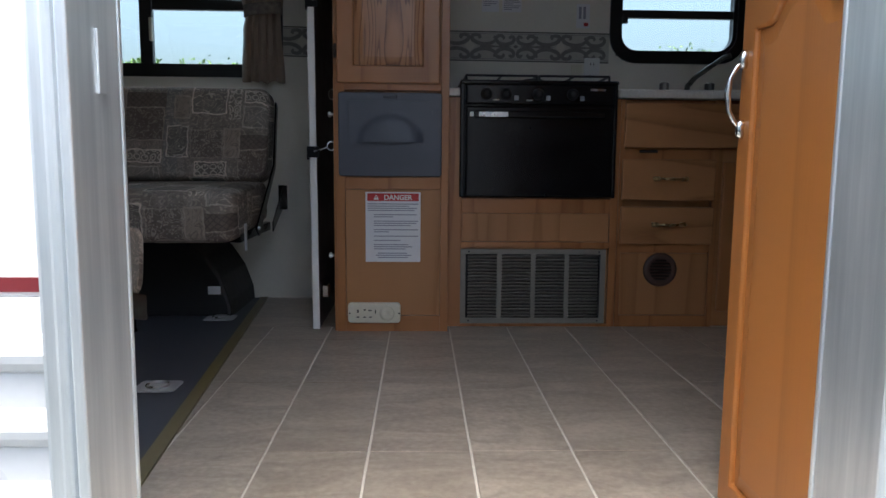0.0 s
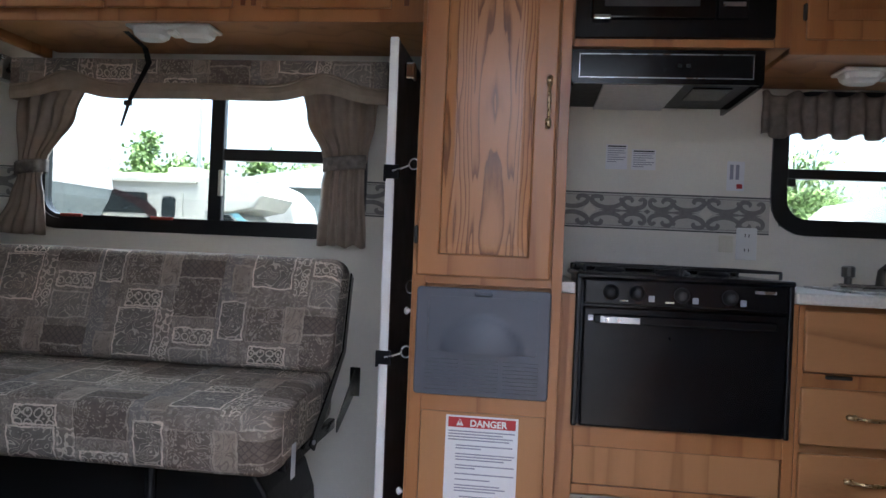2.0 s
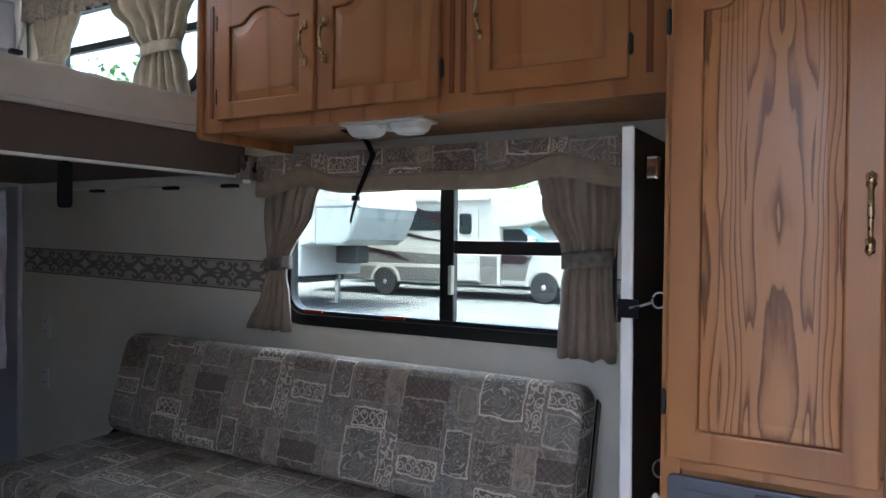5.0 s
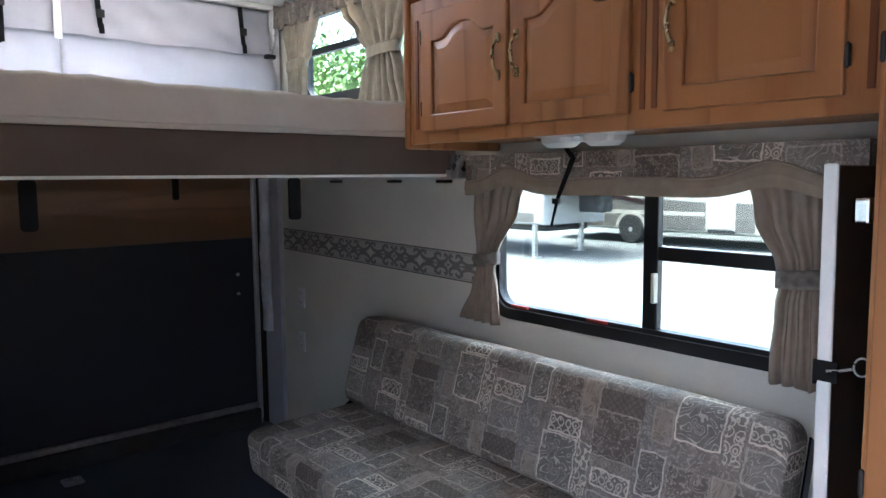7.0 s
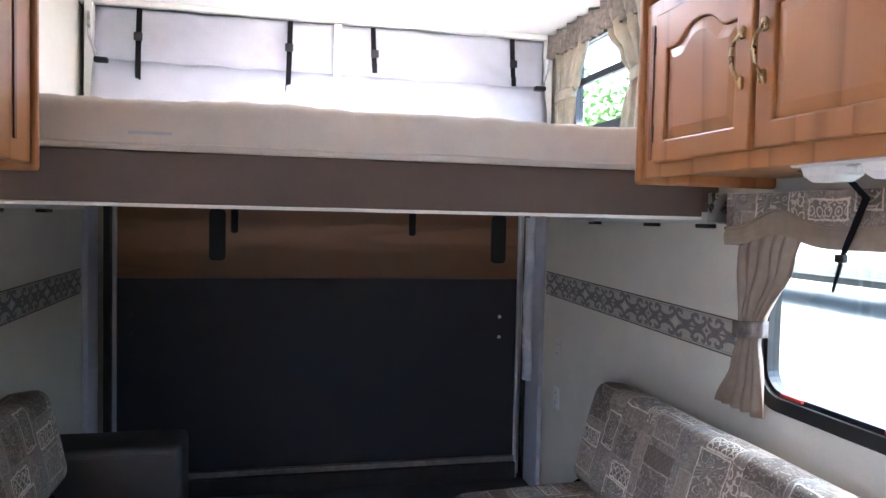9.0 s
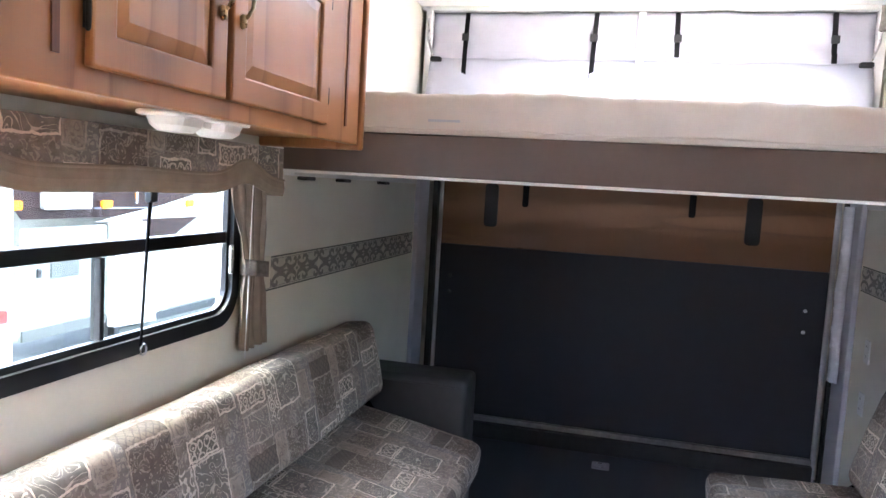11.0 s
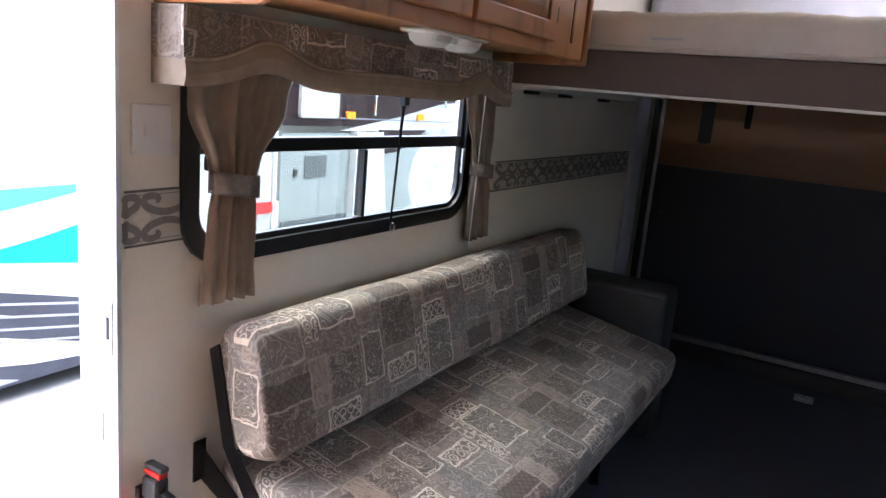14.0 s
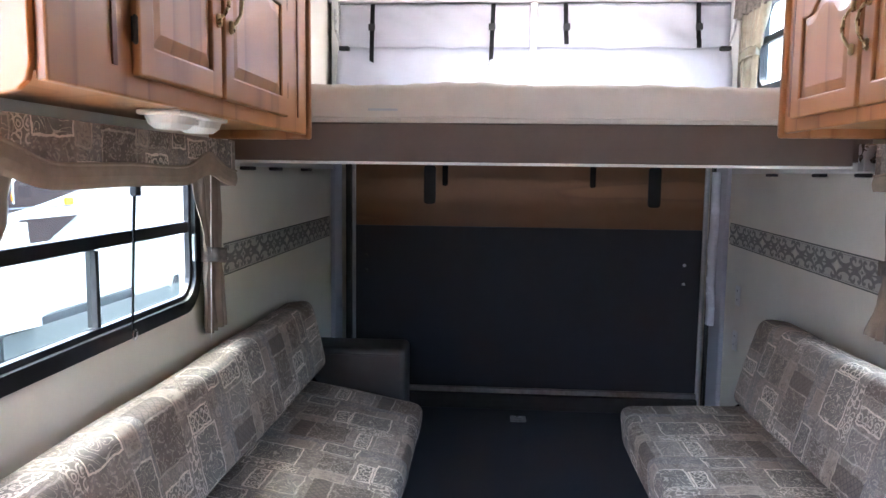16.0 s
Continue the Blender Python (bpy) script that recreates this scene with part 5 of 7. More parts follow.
def sofa(name, x0, x1, wall, sign, front, label, top=0.93, spread=0.015, bracket_z=0.41, plate=0.335, lean=0.0, rise=0.0):
    """sign points from the wall into the room; plate is the lower edge of the seat's side plates."""
    def yy(d_):
        return wall + sign * d_
    depth = abs(front - wall)
    ob = thing(name, ((x0 + x1) / 2, (wall + front) / 2, 0), label, "sofa bed", "fold-down sofas")
    seat = [(yy(0.045), 0.455), (yy(depth - 0.02), 0.33), (yy(depth), 0.48), (yy(0.05), 0.60)] if rise else [(yy(0.20 - lean), 0.385), (yy(depth - 0.02), 0.34), (yy(depth), 0.525), (yy(0.22 - lean), 0.545)]
    seat = soften(seat, 0.045)
    part("seat_cushion", cushion(seat, x0, x1), FABRIC, ob, smooth=True)
    back = soften([(yy(0.225 - lean * 1.5), 0.535 + rise), (yy(0.345 - lean * 1.5), 0.56 + rise), (yy(0.24 - lean), top), (yy(0.11 - lean), top - 0.015)], 0.04)
    part("back_cushion", cushion(back, x0 - 0.02, x1 + spread), FABRIC, ob, smooth=True)
    fr = bmesh.new()
    for x in (x0 + 0.012, x1 - 0.012 if plate > 0.3 else x1 + 0.002):
        if rise:
            prism(fr, [(yy(0.06), 0.485), (yy(0.06), 0.43), (yy(depth - 0.05), plate), (yy(depth - 0.05), 0.34)], on_x(x - 0.012 if x > x0 + 1 else x), -0.01, 0.01)
        else:
            box(fr, x - 0.012, x + 0.012, *sorted((yy(0.2), yy(depth - 0.12))), plate, 0.37, 0.003)
    for d_ in (0.24, depth - 0.16):
        box(fr, x0 + 0.026, x1 - 0.026, *sorted((yy(d_), yy(d_ + 0.03))), 0.335, 0.362, 0.003)
    part("seat_frame", fr, BLACK, ob, "black steel seat frame")
    for x in (x0 - 0.012, x1 + spread + 0.003):
        bm = bmesh.new()
        low_d, low_z = (0.25, 0.455) if rise else (depth - 0.31, 0.36)
        prism(bm, [(yy(low_d + 0.03), low_z + 0.01), (yy(low_d - 0.02), low_z - 0.02), (yy(0.17 - lean - rise * 0.2), 0.60 + rise * 0.5), (yy(0.10 - lean), top - 0.07), (yy(0.13 - lean), top - 0.05), (yy(0.205 - lean - rise * 0.2), 0.61 + rise * 0.5)], on_x(x), -0.003, 0.003)
        arm = part("recliner_arm", bm, BLACK, ob, "black steel recliner arm")
        bm = bmesh.new()
        lathe(bm, [(0.009, 0.0), (0.008, 0.005), (0.003, 0.007)], lambda a, b, h: Vector((x + (h + 0.003) * (1 if x > x0 else -1), yy(low_d) + a, low_z + 0.012 + b)), 12)
        part("pivot_bolt", bm, STEEL, arm)
        bm = bmesh.new()
        bz = bracket_z
        box(bm, x - 0.02, x + 0.02, *sorted((yy(0.001), yy(0.006))), bz, bz + 0.11, 0.003)
        for z in (bz + 0.02, bz + 0.055, bz + 0.09):
            lathe(bm, [(0.006, 0.006), (0.005, 0.009)], lambda a, b, h: Vector((x + a, yy(h), z + b)), 8)
        prism(bm, [(yy(0.006), bz + 0.01), (yy(0.006), bz + 0.10), (yy(0.24), 0.37 + rise), (yy(0.24), 0.33 + rise)], on_x(x), -0.0022, 0.0022)
        part("wall_bracket", bm, BLACK, ob, "black steel wall bracket")
    for x in (x0 + 0.5, x1 - 0.42):
        bm = bmesh.new()
        tube(bm, [(x, yy(depth - 0.16), 0.0), (x, yy(depth - 0.16), 0.012), (x, yy(depth - 0.16), 0.34)], [0.022, 0.018, 0.017], 12)
        part("leg", bm, BLACK, ob)
    if sign > 0:
        return ob
    bm = bmesh.new()
    box(bm, x1 + 0.001, x1 + 0.003, *sorted((yy(depth - 0.2), yy(depth - 0.165))), 0.30, 0.40)
    part("care_tag", bm, PAPER, ob, "white care label hanging from the seat")
    return ob


sofa("sofa_bed", -2.60, -0.64, NORTH, -1, 1.965, "fold-down sofa in taupe patchwork fabric beside the pantry")
sofa("sofa_bed", -2.66, -0.585, SOUTH, 1, 1.085, "fold-down sofa in taupe patchwork fabric beside the doorway", 0.948, 0.002, 0.52, 0.285, 0.065, 0.085)
bl = thing("bolster_box", (-2.80, 0.72, 0), "black vinyl box at the sofa end", "box")
VINYL = plain("black_vinyl", (0.030, 0.031, 0.031), 0.42, vary=0.2, scale=20, bump=0.2)
part("body", boxes((-2.92, -2.69, 0.42, 0.99, 0.0, 0.722), bevel=0.03, seg=4), VINYL, bl, smooth=True)
bm = bmesh.new()
tube(bm, [(-2.69, 0.45, 0.69), (-2.69, 0.7, 0.692), (-2.69, 0.96, 0.69)], 0.003, 6)
part("piping", bm, VINYL, bl, smooth=True)
for wall, s, nm in ((NORTH, -1, 1), (SOUTH, 1, 1)):
    bm = bmesh.new()
    pts = [(-0.76, 0.0), (-0.765, 0.06), (-0.80, 0.16), (-0.86, 0.25), (-0.95, 0.315), (-1.05, 0.325), (-2.2, 0.325), (-2.32, 0.29), (-2.42, 0.2), (-2.46, 0.0)]
    prism(bm, pts, on_y(wall, s), 0.001, 0.42, bevel=0.012)
    solid("wheel_box", bm, BLACK_MATTE, "black carpeted wheel box under the sofa", "wheel box", "wheel boxes", smooth=False)
w = solid("paper_tag", boxes((-0.85, -0.80, 2.3765, 2.3795, 0.092, 0.125), bevel=0.001), PAPER, "small white paper tag stuck on the wheel box", "tag")
for x, y in ((-0.725, 1.46), (-0.795, 2.35), (-3.86, 1.57)):
    tp = thing("tie_down_plate", (x, y, 0), "galvanised tie-down plate sunk in the floor", "tie-down", "floor tie-downs")
    bm = bmesh.new()
    prism(bm, rounded(x - 0.058, x + 0.058, y - 0.05, y + 0.05, 0.014, 3), on_z(0), 0.0005, 0.004, bevel=0.0015)
    part("plate", bm, POST, tp)
    bm = bmesh.new()
    tube(bm, [(x + 0.03 * math.cos(k * math.pi / 8), y + 0.03 * math.sin(k * math.pi / 8), 0.007) for k in range(17)], 0.004, 6)
    part("ring", bm, STEEL, tp)


# ---- curtains and valances ----
def curtain(name, path, y, facing, folds, material, label, tie_z=None, tie_mat=None, deep=0.018, seed=1):
    """path: (z, left, right) from top to bottom; folds run down the cloth."""
    ob = thing(name, ((path[-1][1] + path[-1][2]) / 2, y, path[-1][0]), label, "curtain", "window curtains")
    bm = bmesh.new()
    cols, grid = folds * 6, []
    steps = []
    for (za, la, ra), (zb, lb, rb) in zip(path, path[1:]):
        for k in range(6):
            t = k / 6
            t2 = t * t * (3 - 2 * t)
            steps.append((za + (zb - za) * t, la + (lb - la) * t2, ra + (rb - ra) * t2))
    steps.append(path[-1])
    for j, (z, l, r) in enumerate(steps):
        row = []
        for i in range(cols + 1):
            s = i / cols
            wob = noise.noise((s * 4 + seed, z * 2.2, seed))
            d_ = 0.022 + deep * (0.7 + 0.6 * noise.noise((s * 5, seed * 3, z))) * math.sin(2 * math.pi * folds * s + wob * 3.4) + 0.010 * noise.noise((s * 9, z * 7, seed + 4))
            zz = z + (0.012 * noise.noise((s * 6, seed, 2)) if j == len(steps) - 1 else 0)
            row.append(bm.verts.new((l + (r - l) * (s + 0.02 * wob), y + facing * d_, zz)))
        grid.append(row)
    for a, b in zip(grid, grid[1:]):
        for i in range(cols):
            bm.faces.new((a[i], a[i + 1], b[i + 1], b[i]))
    bmesh.ops.recalc_face_normals(bm, faces=bm.faces)
    cloth = part("cloth", bm, material, ob, smooth=True)
    sol = cloth.modifiers.new("thickness", "SOLIDIFY")
    sol.thickness = 0.0018
    if tie_z:
        l = min(path, key=lambda p: abs(p[0] - tie_z))
        bm = bmesh.new()
        n, r0 = 28, (l[2] - l[1]) / 2 + 0.006
        ring_rows = []
        for k in range(n):
            a = 2 * math.pi * k / n
            wv = 0.004 * math.sin(9 * a)
            ring_rows.append([bm.verts.new(((l[1] + l[2]) / 2 + (r0 + wv) * math.cos(a), y + facing * (0.024 + (0.038 + wv) * math.sin(a)), tie_z + h + 0.008 * math.cos(a))) for h in (-0.026, -0.013, 0.013, 0.026)])
        for k in range(n):
            p, q = ring_rows[k], ring_rows[(k + 1) % n]
            for i in range(3):
                bm.faces.new((p[i], p[i + 1], q[i + 1], q[i]))
        bmesh.ops.recalc_face_normals(bm, faces=bm.faces)
        tb = part("tie_back", bm, tie_mat or FABRIC_TIE, ob, "gathered tie-back band", smooth=True)
        tb.modifiers.new("thickness", "SOLIDIFY").thickness = 0.003
    return ob


FABRIC_TIE = plain("tie_fabric", (0.17, 0.145, 0.125), 0.8, vary=0.5, scale=45, bump=0.3)
SATIN = "taupe satin curtain gathered in a tie-back"
curtain("curtain", [(1.60, -0.87, -0.56), (1.45, -0.84, -0.575), (1.31, -0.775, -0.60), (1.27, -0.762, -0.612), (1.2, -0.775, -0.61), (0.975, -0.785, -0.595)], NORTH - 0.018, -1, 5, CURTAIN, SATIN, 1.285, seed=1)
curtain("curtain", [(1.60, -2.02, -1.72), (1.45, -2.03, -1.78), (1.25, -2.02, -1.90), (1.20, -2.02, -1.915), (1.12, -2.05, -1.90), (0.97, -2.13, -1.885)], NORTH - 0.018, -1, 5, CURTAIN, SATIN, 1.235, seed=2)
curtain("curtain", [(1.60, -0.86, -0.475), (1.45, -0.80, -0.50), (1.31, -0.715, -0.565), (1.27, -0.70, -0.575), (1.2, -0.70, -0.565), (0.99, -0.705, -0.545)], SOUTH + 0.018, 1, 5, CURTAIN, SATIN, 1.27, seed=3)
curtain("curtain", [(1.60, -1.93, -1.69), (1.45, -1.91, -1.73), (1.31, -1.90, -1.775), (1.24, -1.90, -1.79), (1.15, -1.92, -1.78), (0.985, -1.945, -1.78)], SOUTH + 0.018, 1, 4, CURTAIN, SATIN, 1.25, seed=4)
GOLD = "gold-grey satin curtain tied back above the bunk"
curtain("curtain", [(2.5, -3.66, -3.22), (2.42, -3.64, -3.26), (2.25, -3.60, -3.36), (2.2, -3.60, -3.40), (2.05, -3.60, -3.42), (1.90, -3.62, -3.42)], NORTH - 0.022, -1, 5, CURTAIN_GOLD, GOLD, 2.2, CURTAIN_GOLD, 0.024, 5)
curtain("curtain", [(2.5, -3.10, -2.40), (2.40, -3.02, -2.42), (2.27, -2.88, -2.50), (2.17, -2.79, -2.55), (2.05, -2.84, -2.50), (1.90, -2.88, -2.45)], NORTH - 0.022, -1, 6, CURTAIN_GOLD, GOLD, 2.17, CURTAIN_GOLD, 0.026, 6)


def valance(name, x0, x1, y, facing, top, seam_low, low, deep=0.10):
    """A padded cornice: patterned top, tan suede band with a scalloped seam."""
    ob = thing(name, ((x0 + x1) / 2, y, low), "upholstered window cornice with tan scalloped band", "valance", "sofa window cornices")
    n = 40
    def wave(s):
        s = min(s, 1 - s)
        return 1.0 * math.exp(-((s - 0.16) / 0.075) ** 2) + 0.28 * s / 0.5
    up, lo = [], []
    for k in range(n + 1):
        s = k / n
        x = x0 + (x1 - x0) * s
        up.append((x, seam_low + 0.052 * wave(s)))
        lo.append((x, low + 0.036 * wave(s)))
    place = on_y(y, facing)
    bm = bmesh.new()
    uvl = bm.loops.layers.uv.new("fabric")
    for k in range(n):
        (xa, za), (xb, zb) = up[k], up[k + 1]
        vs = [bm.verts.new(place(u, v, d_)) for u, v, d_ in ((xa, za, deep), (xb, zb, deep), (xb, top, deep), (xa, top, deep), (xa, top, 0.001), (xb, top, 0.001))]
        for idx in ((0, 1, 2, 3), (3, 2, 5, 4)):
            f = bm.faces.new([vs[i] for i in idx])
            for loop in f.loops:
                loop[uvl].uv = (loop.vert.co.x, loop.vert.co.z + abs(loop.vert.co.y - y) * 0.5)
    for x in (x0, x1):
        f = bm.faces.new([bm.verts.new(place(x, v, d_)) for v, d_ in ((up[0][1], deep), (top, deep), (top, 0.001), (up[0][1], 0.001))])
        for loop in f.loops:
            loop[uvl].uv = (loop.vert.co.y, loop.vert.co.z)
    bmesh.ops.remove_doubles(bm, verts=bm.verts, dist=1e-5)
    bmesh.ops.recalc_face_normals(bm, faces=bm.faces)
    c = part("padded_top", bm, FABRIC, ob)
    c.modifiers.new("thickness", "SOLIDIFY").thickness = 0.012
    bm = bmesh.new()
    rows = []
    for (x, zu), (_, zl) in zip(up, lo):
        rows.append([bm.verts.new(place(x, zl + (zu - zl) * t, deep + 0.006 * math.sin(math.pi * t) + 0.002)) for t in (0.0, 0.2, 0.5, 0.8, 0.93, 1.0)])
    for a, b in zip(rows, rows[1:]):
        for i in range(5):
            bm.faces.new((a[i], a[i + 1], b[i + 1], b[i]))
    for r, x in ((rows[0], x0), (rows[-1], x1)):
        w0, w1 = bm.verts.new(place(x, lo[0][1], 0.001)), bm.verts.new(place(x, up[0][1], 0.001))
        bm.faces.new((r[0], *r[1:], w1, w0))
    bmesh.ops.recalc_face_normals(bm, faces=bm.faces)
    b = part("suede_band", bm, SUEDE, ob, "tan suede band")
    b.modifiers.new("thickness", "SOLIDIFY").thickness = 0.006
    bm = bmesh.new()
    tube(bm, [place(x, z, deep + 0.004) for x, z in up], 0.0045, 6)
    part("piping", bm, SUEDE, ob, smooth=True)
    return ob


valance("valance", -2.02, -0.525, NORTH, -1, 1.655, 1.548, 1.495)
valance("valance", -1.91, -0.44, SOUTH, 1, 1.645, 1.54, 1.488)


def ruffle(name, x0, x1, y, facing, top, low, material, label, folds):
    ob = thing(name, ((x0 + x1) / 2, y, low), label, "valance")
    bm = bmesh.new()
    cols, grid = folds * 6, []
    for j in range(9):
        t = j / 8
        row = []
        for i in range(cols + 1):
            s = i / cols
            amp = 0.012 + 0.010 * abs(t - 0.25)
            d_ = 0.026 + amp * math.sin(2 * math.pi * folds * s + 1.3 * noise.noise((s * 8, t * 2, 3)))
            z = top + (low - top) * t + (0.010 * math.sin(2 * math.pi * folds * s * 0.5 + 1) if j in (0, 8) else 0.003 * noise.noise((s * 20, t, 1)))
            row.append(bm.verts.new((x0 + (x1 - x0) * s, y + facing * d_, z)))
        grid.append(row)
    for a, b in zip(grid, grid[1:]):
        for i in range(cols):
            bm.faces.new((a[i], a[i + 1], b[i + 1], b[i]))
    bmesh.ops.recalc_face_normals(bm, faces=bm.faces)
    c = part("ruffle", bm, material, ob, smooth=True)
    part("curtain_rod", boxes((x0 + 0.005, x1 - 0.005, *sorted((y + facing * 0.002, y + facing * 0.008)), top - 0.04, top - 0.018), bevel=0.002), WHITE, ob)
    c.modifiers.new("thickness", "SOLIDIFY").thickness = 0.002
    return ob


ruffle("valance", 0.80, 1.53, NORTH - 0.016, -1, 1.575, 1.425, plain("ruffle_taupe", (0.20, 0.165, 0.14), 0.8, vary=0.3, scale=40, bump=0.2), "gathered taupe ruffle over the kitchen window", 14)
ruffle("valance", -3.73, -2.30, NORTH - 0.03, -1, 2.55, 2.425, FABRIC_TIE, "gathered patterned ruffle over the bunk window", 22)
for wall, f, x, nm in ((NORTH, -1, -1.36, 0), (SOUTH, 1, -1.30, 1)):
    st = thing("hanging_strap", (x, wall + f * 0.11, 1.18), "black webbing strap hanging from the cornice", "strap", "hanging straps")
    bm = bmesh.new()
    if nm == 0:
        pts = [(-1.40, 0.345, 1.685), (-1.41, 0.20, 1.668), (-1.43, 0.135, 1.63), (-1.50, 0.122, 1.51), (-1.515, 0.12, 1.475), (-1.54, 0.118, 1.395)]
        wid = [0.011, 0.011, 0.011, 0.009, 0.007, 0.004]
    else:
        pts = [(x, 0.05, 1.60), (x, 0.048, 1.55), (x, 0.04, 1.42), (x + 0.004, 0.034, 1.25), (x + 0.008, 0.03, 1.10)]
        wid = [0.009, 0.009, 0.006, 0.004, 0.004]
    rows = []
    for (px, pd, pz), w_ in zip(pts, wid):
        rows.append([bm.verts.new((px + sx * w_, wall + f * (pd + sd), pz)) for sx, sd in ((-1, 0), (1, 0), (1, 0.003), (-1, 0.003))])
    for a, b in zip(rows, rows[1:]):
        for i in range(4):
            bm.faces.new((a[i], a[(i + 1) % 4], b[(i + 1) % 4], b[i]))
    bm.faces.new(rows[0])
    bm.faces.new(rows[-1][::-1])
    bmesh.ops.recalc_face_normals(bm, faces=bm.faces)
    part("webbing", bm, WEBBING, st)
    if nm:
        bm = bmesh.new()
        tube(bm, [(x + 0.012 * math.cos(k * math.pi / 8), wall + 0.034, 1.09 + 0.014 * math.sin(k * math.pi / 8)) for k in range(17)], 0.0025, 6)
        part("ring", bm, STEEL, st)
        part("buckle", boxes((x - 0.014, x + 0.014, wall + 0.037, wall + 0.058, 1.47, 1.53), bevel=0.004), BLACK_MATTE, st)
    else:
        part("buckle", boxes((-1.53, -1.50, wall - 0.13, wall - 0.115, 1.472, 1.492), bevel=0.003), BLACK_MATTE, st)


# ---- bunk ----
BX = -2.095
bunk = thing("bunk_platform", (-2.9, 1.59, 1.575), "brown vinyl covered lift-up bunk platform", "bunk bed")
part("front_rail", boxes((BX - 0.03, BX, SOUTH + 0.004, 2.662, 1.583, 1.725), bevel=0.004), BROWN_VINYL, bunk)
part("deck", boxes((-3.70, BX - 0.031, SOUTH + 0.02, 2.74, 1.60, 1.716)), BROWN_VINYL, bunk)
part("edge_rail", boxes((BX - 0.03, BX + 0.004, SOUTH + 0.006, 2.66, 1.572, 1.582), bevel=0.002), WHITE, bunk, "thin white metal edge rail")
for y, x, z0, sway in ((1.15, BX - 0.015, 1.447, 0.014), (1.975, BX - 0.015, 1.445, -0.02)):
    bm = bmesh.new()
    prism(bm, rounded(y - 0.022, y + 0.022, z0 - 0.02, 1.5715, 0.012, 3), on_x(x), -0.006, 0.006)
    part("support_strap", bm, WEBBING, bunk, "black strap hanging under the rail")
for y in (1.147, 1.872):
    bm = bmesh.new()
    prism(bm, rounded(y - 0.014, y + 0.014, 1.48, 1.598, 0.01, 3), on_x(-3.0), -0.004, 0.004)
    part("support_strap", bm, WEBBING, bunk)
for wall, f in ((SOUTH, 1), (NORTH, -1)):
    ya, yb = sorted((wall + f * 0.002, wall + f * 0.045))
    rl = thing("bunk_side_rail", (-2.9, (ya + yb) / 2, 1.555), "white metal bunk side rail with black catches", "rail", "bunk side rails")
    part("channel", boxes((-3.70, -2.11 if f > 0 else -2.15, ya, yb, 1.56, 1.598), bevel=0.003), WHITE, rl)
    for x in (-2.25, -2.62, -3.15):
        part("catch", boxes((x - 0.04, x + 0.04, ya + 0.005, yb + 0.004 * f, 1.545, 1.5595), bevel=0.004), BLACK_MATTE, rl, "black plastic catch")
bk = thing("bunk_bracket", (-2.09, 2.70, 1.56), "galvanised angle bracket at the bunk corner", "bracket")
part("plate", boxes((-2.075, -2.03, 2.667, 2.798, 1.565, 1.66), bevel=0.003), STEEL, bk)
for y in (2.70, 2.75):
    bm = bmesh.new()
    lathe(bm, [(0.008, 0.0), (0.007, 0.005), (0.002, 0.006)], lambda a, b, h: Vector((-2.03 + h, y + a, 1.60 + b)), 10)
    part("bolt", bm, BLACK_MATTE, bk)


def mattress():
    bm = bmesh.new()
    nx, ny = 24, 90
    x0, x1, y0, y1, z0, z1 = -3.68, BX - 0.05, SOUTH + 0.03, 2.745, 1.727, 1.870
    def ripple(x, y):
        return 0.011 * noise.noise((x * 3, y * 3.3, 1)) + 0.008 * noise.noise((x * 11, y * 12, 5)) + 0.004 * noise.noise((x * 25, y * 31, 2))
    top = [[bm.verts.new((x0 + (x1 - x0) * i / nx, y0 + (y1 - y0) * j / ny, z1 + ripple(x0 + (x1 - x0) * i / nx, y0 + (y1 - y0) * j / ny))) for j in range(ny + 1)] for i in range(nx + 1)]
    for i in range(nx):
        for j in range(ny):
            bm.faces.new((top[i][j], top[i + 1][j], top[i + 1][j + 1], top[i][j + 1]))
    front = [top[nx]]
    for z, out, move in ((1.868, 0.016, 0.9), (1.861, 0.032, 0.8), (1.849, 0.044, 0.6), (1.834, 0.049, 0.4), (1.80, 0.05, 0.2), (1.76, 0.051, 0.2), (1.735, 0.048, 0.1), (1.727, 0.042, 0.0)):
        front.append([bm.verts.new((x1 + out + 0.005 * noise.noise((j * 0.31, z * 9, 2)), y0 + (y1 - y0) * j / ny, z + move * ripple(x1, y0 + (y1 - y0) * j / ny))) for j in range(ny + 1)])
    for a, b in zip(front, front[1:]):
        for j in range(ny):
            bm.faces.new((a[j], b[j], b[j + 1], a[j + 1]))
    bmesh.ops.recalc_face_normals(bm, faces=bm.faces)
    return bm


mt = thing("mattress", (-2.9, 1.56, 1.727), "thin bare cream mattress on the bunk", "mattress")
part("ticking", mattress(), SHEET, mt, smooth=True)
part("core", boxes((-3.67, BX - 0.06, SOUTH + 0.04, 2.735, 1.7275, 1.835)), SHEET, mt)
bm = bmesh.new()
tube(bm, [(BX + 0.003, SOUTH + 0.05 + k * 0.1, 1.742 + 0.003 * math.sin(k)) for k in range(27)], 0.004, 6)
part("welt", bm, SHEET, mt, smooth=True)
part("law_label", boxes((BX + 0.0085, BX + 0.0095, 0.92, 1.03, 1.768, 1.776)), plain("pale_blue_label", (0.42, 0.45, 0.5), 0.7), mt, "pale blue sewn label")


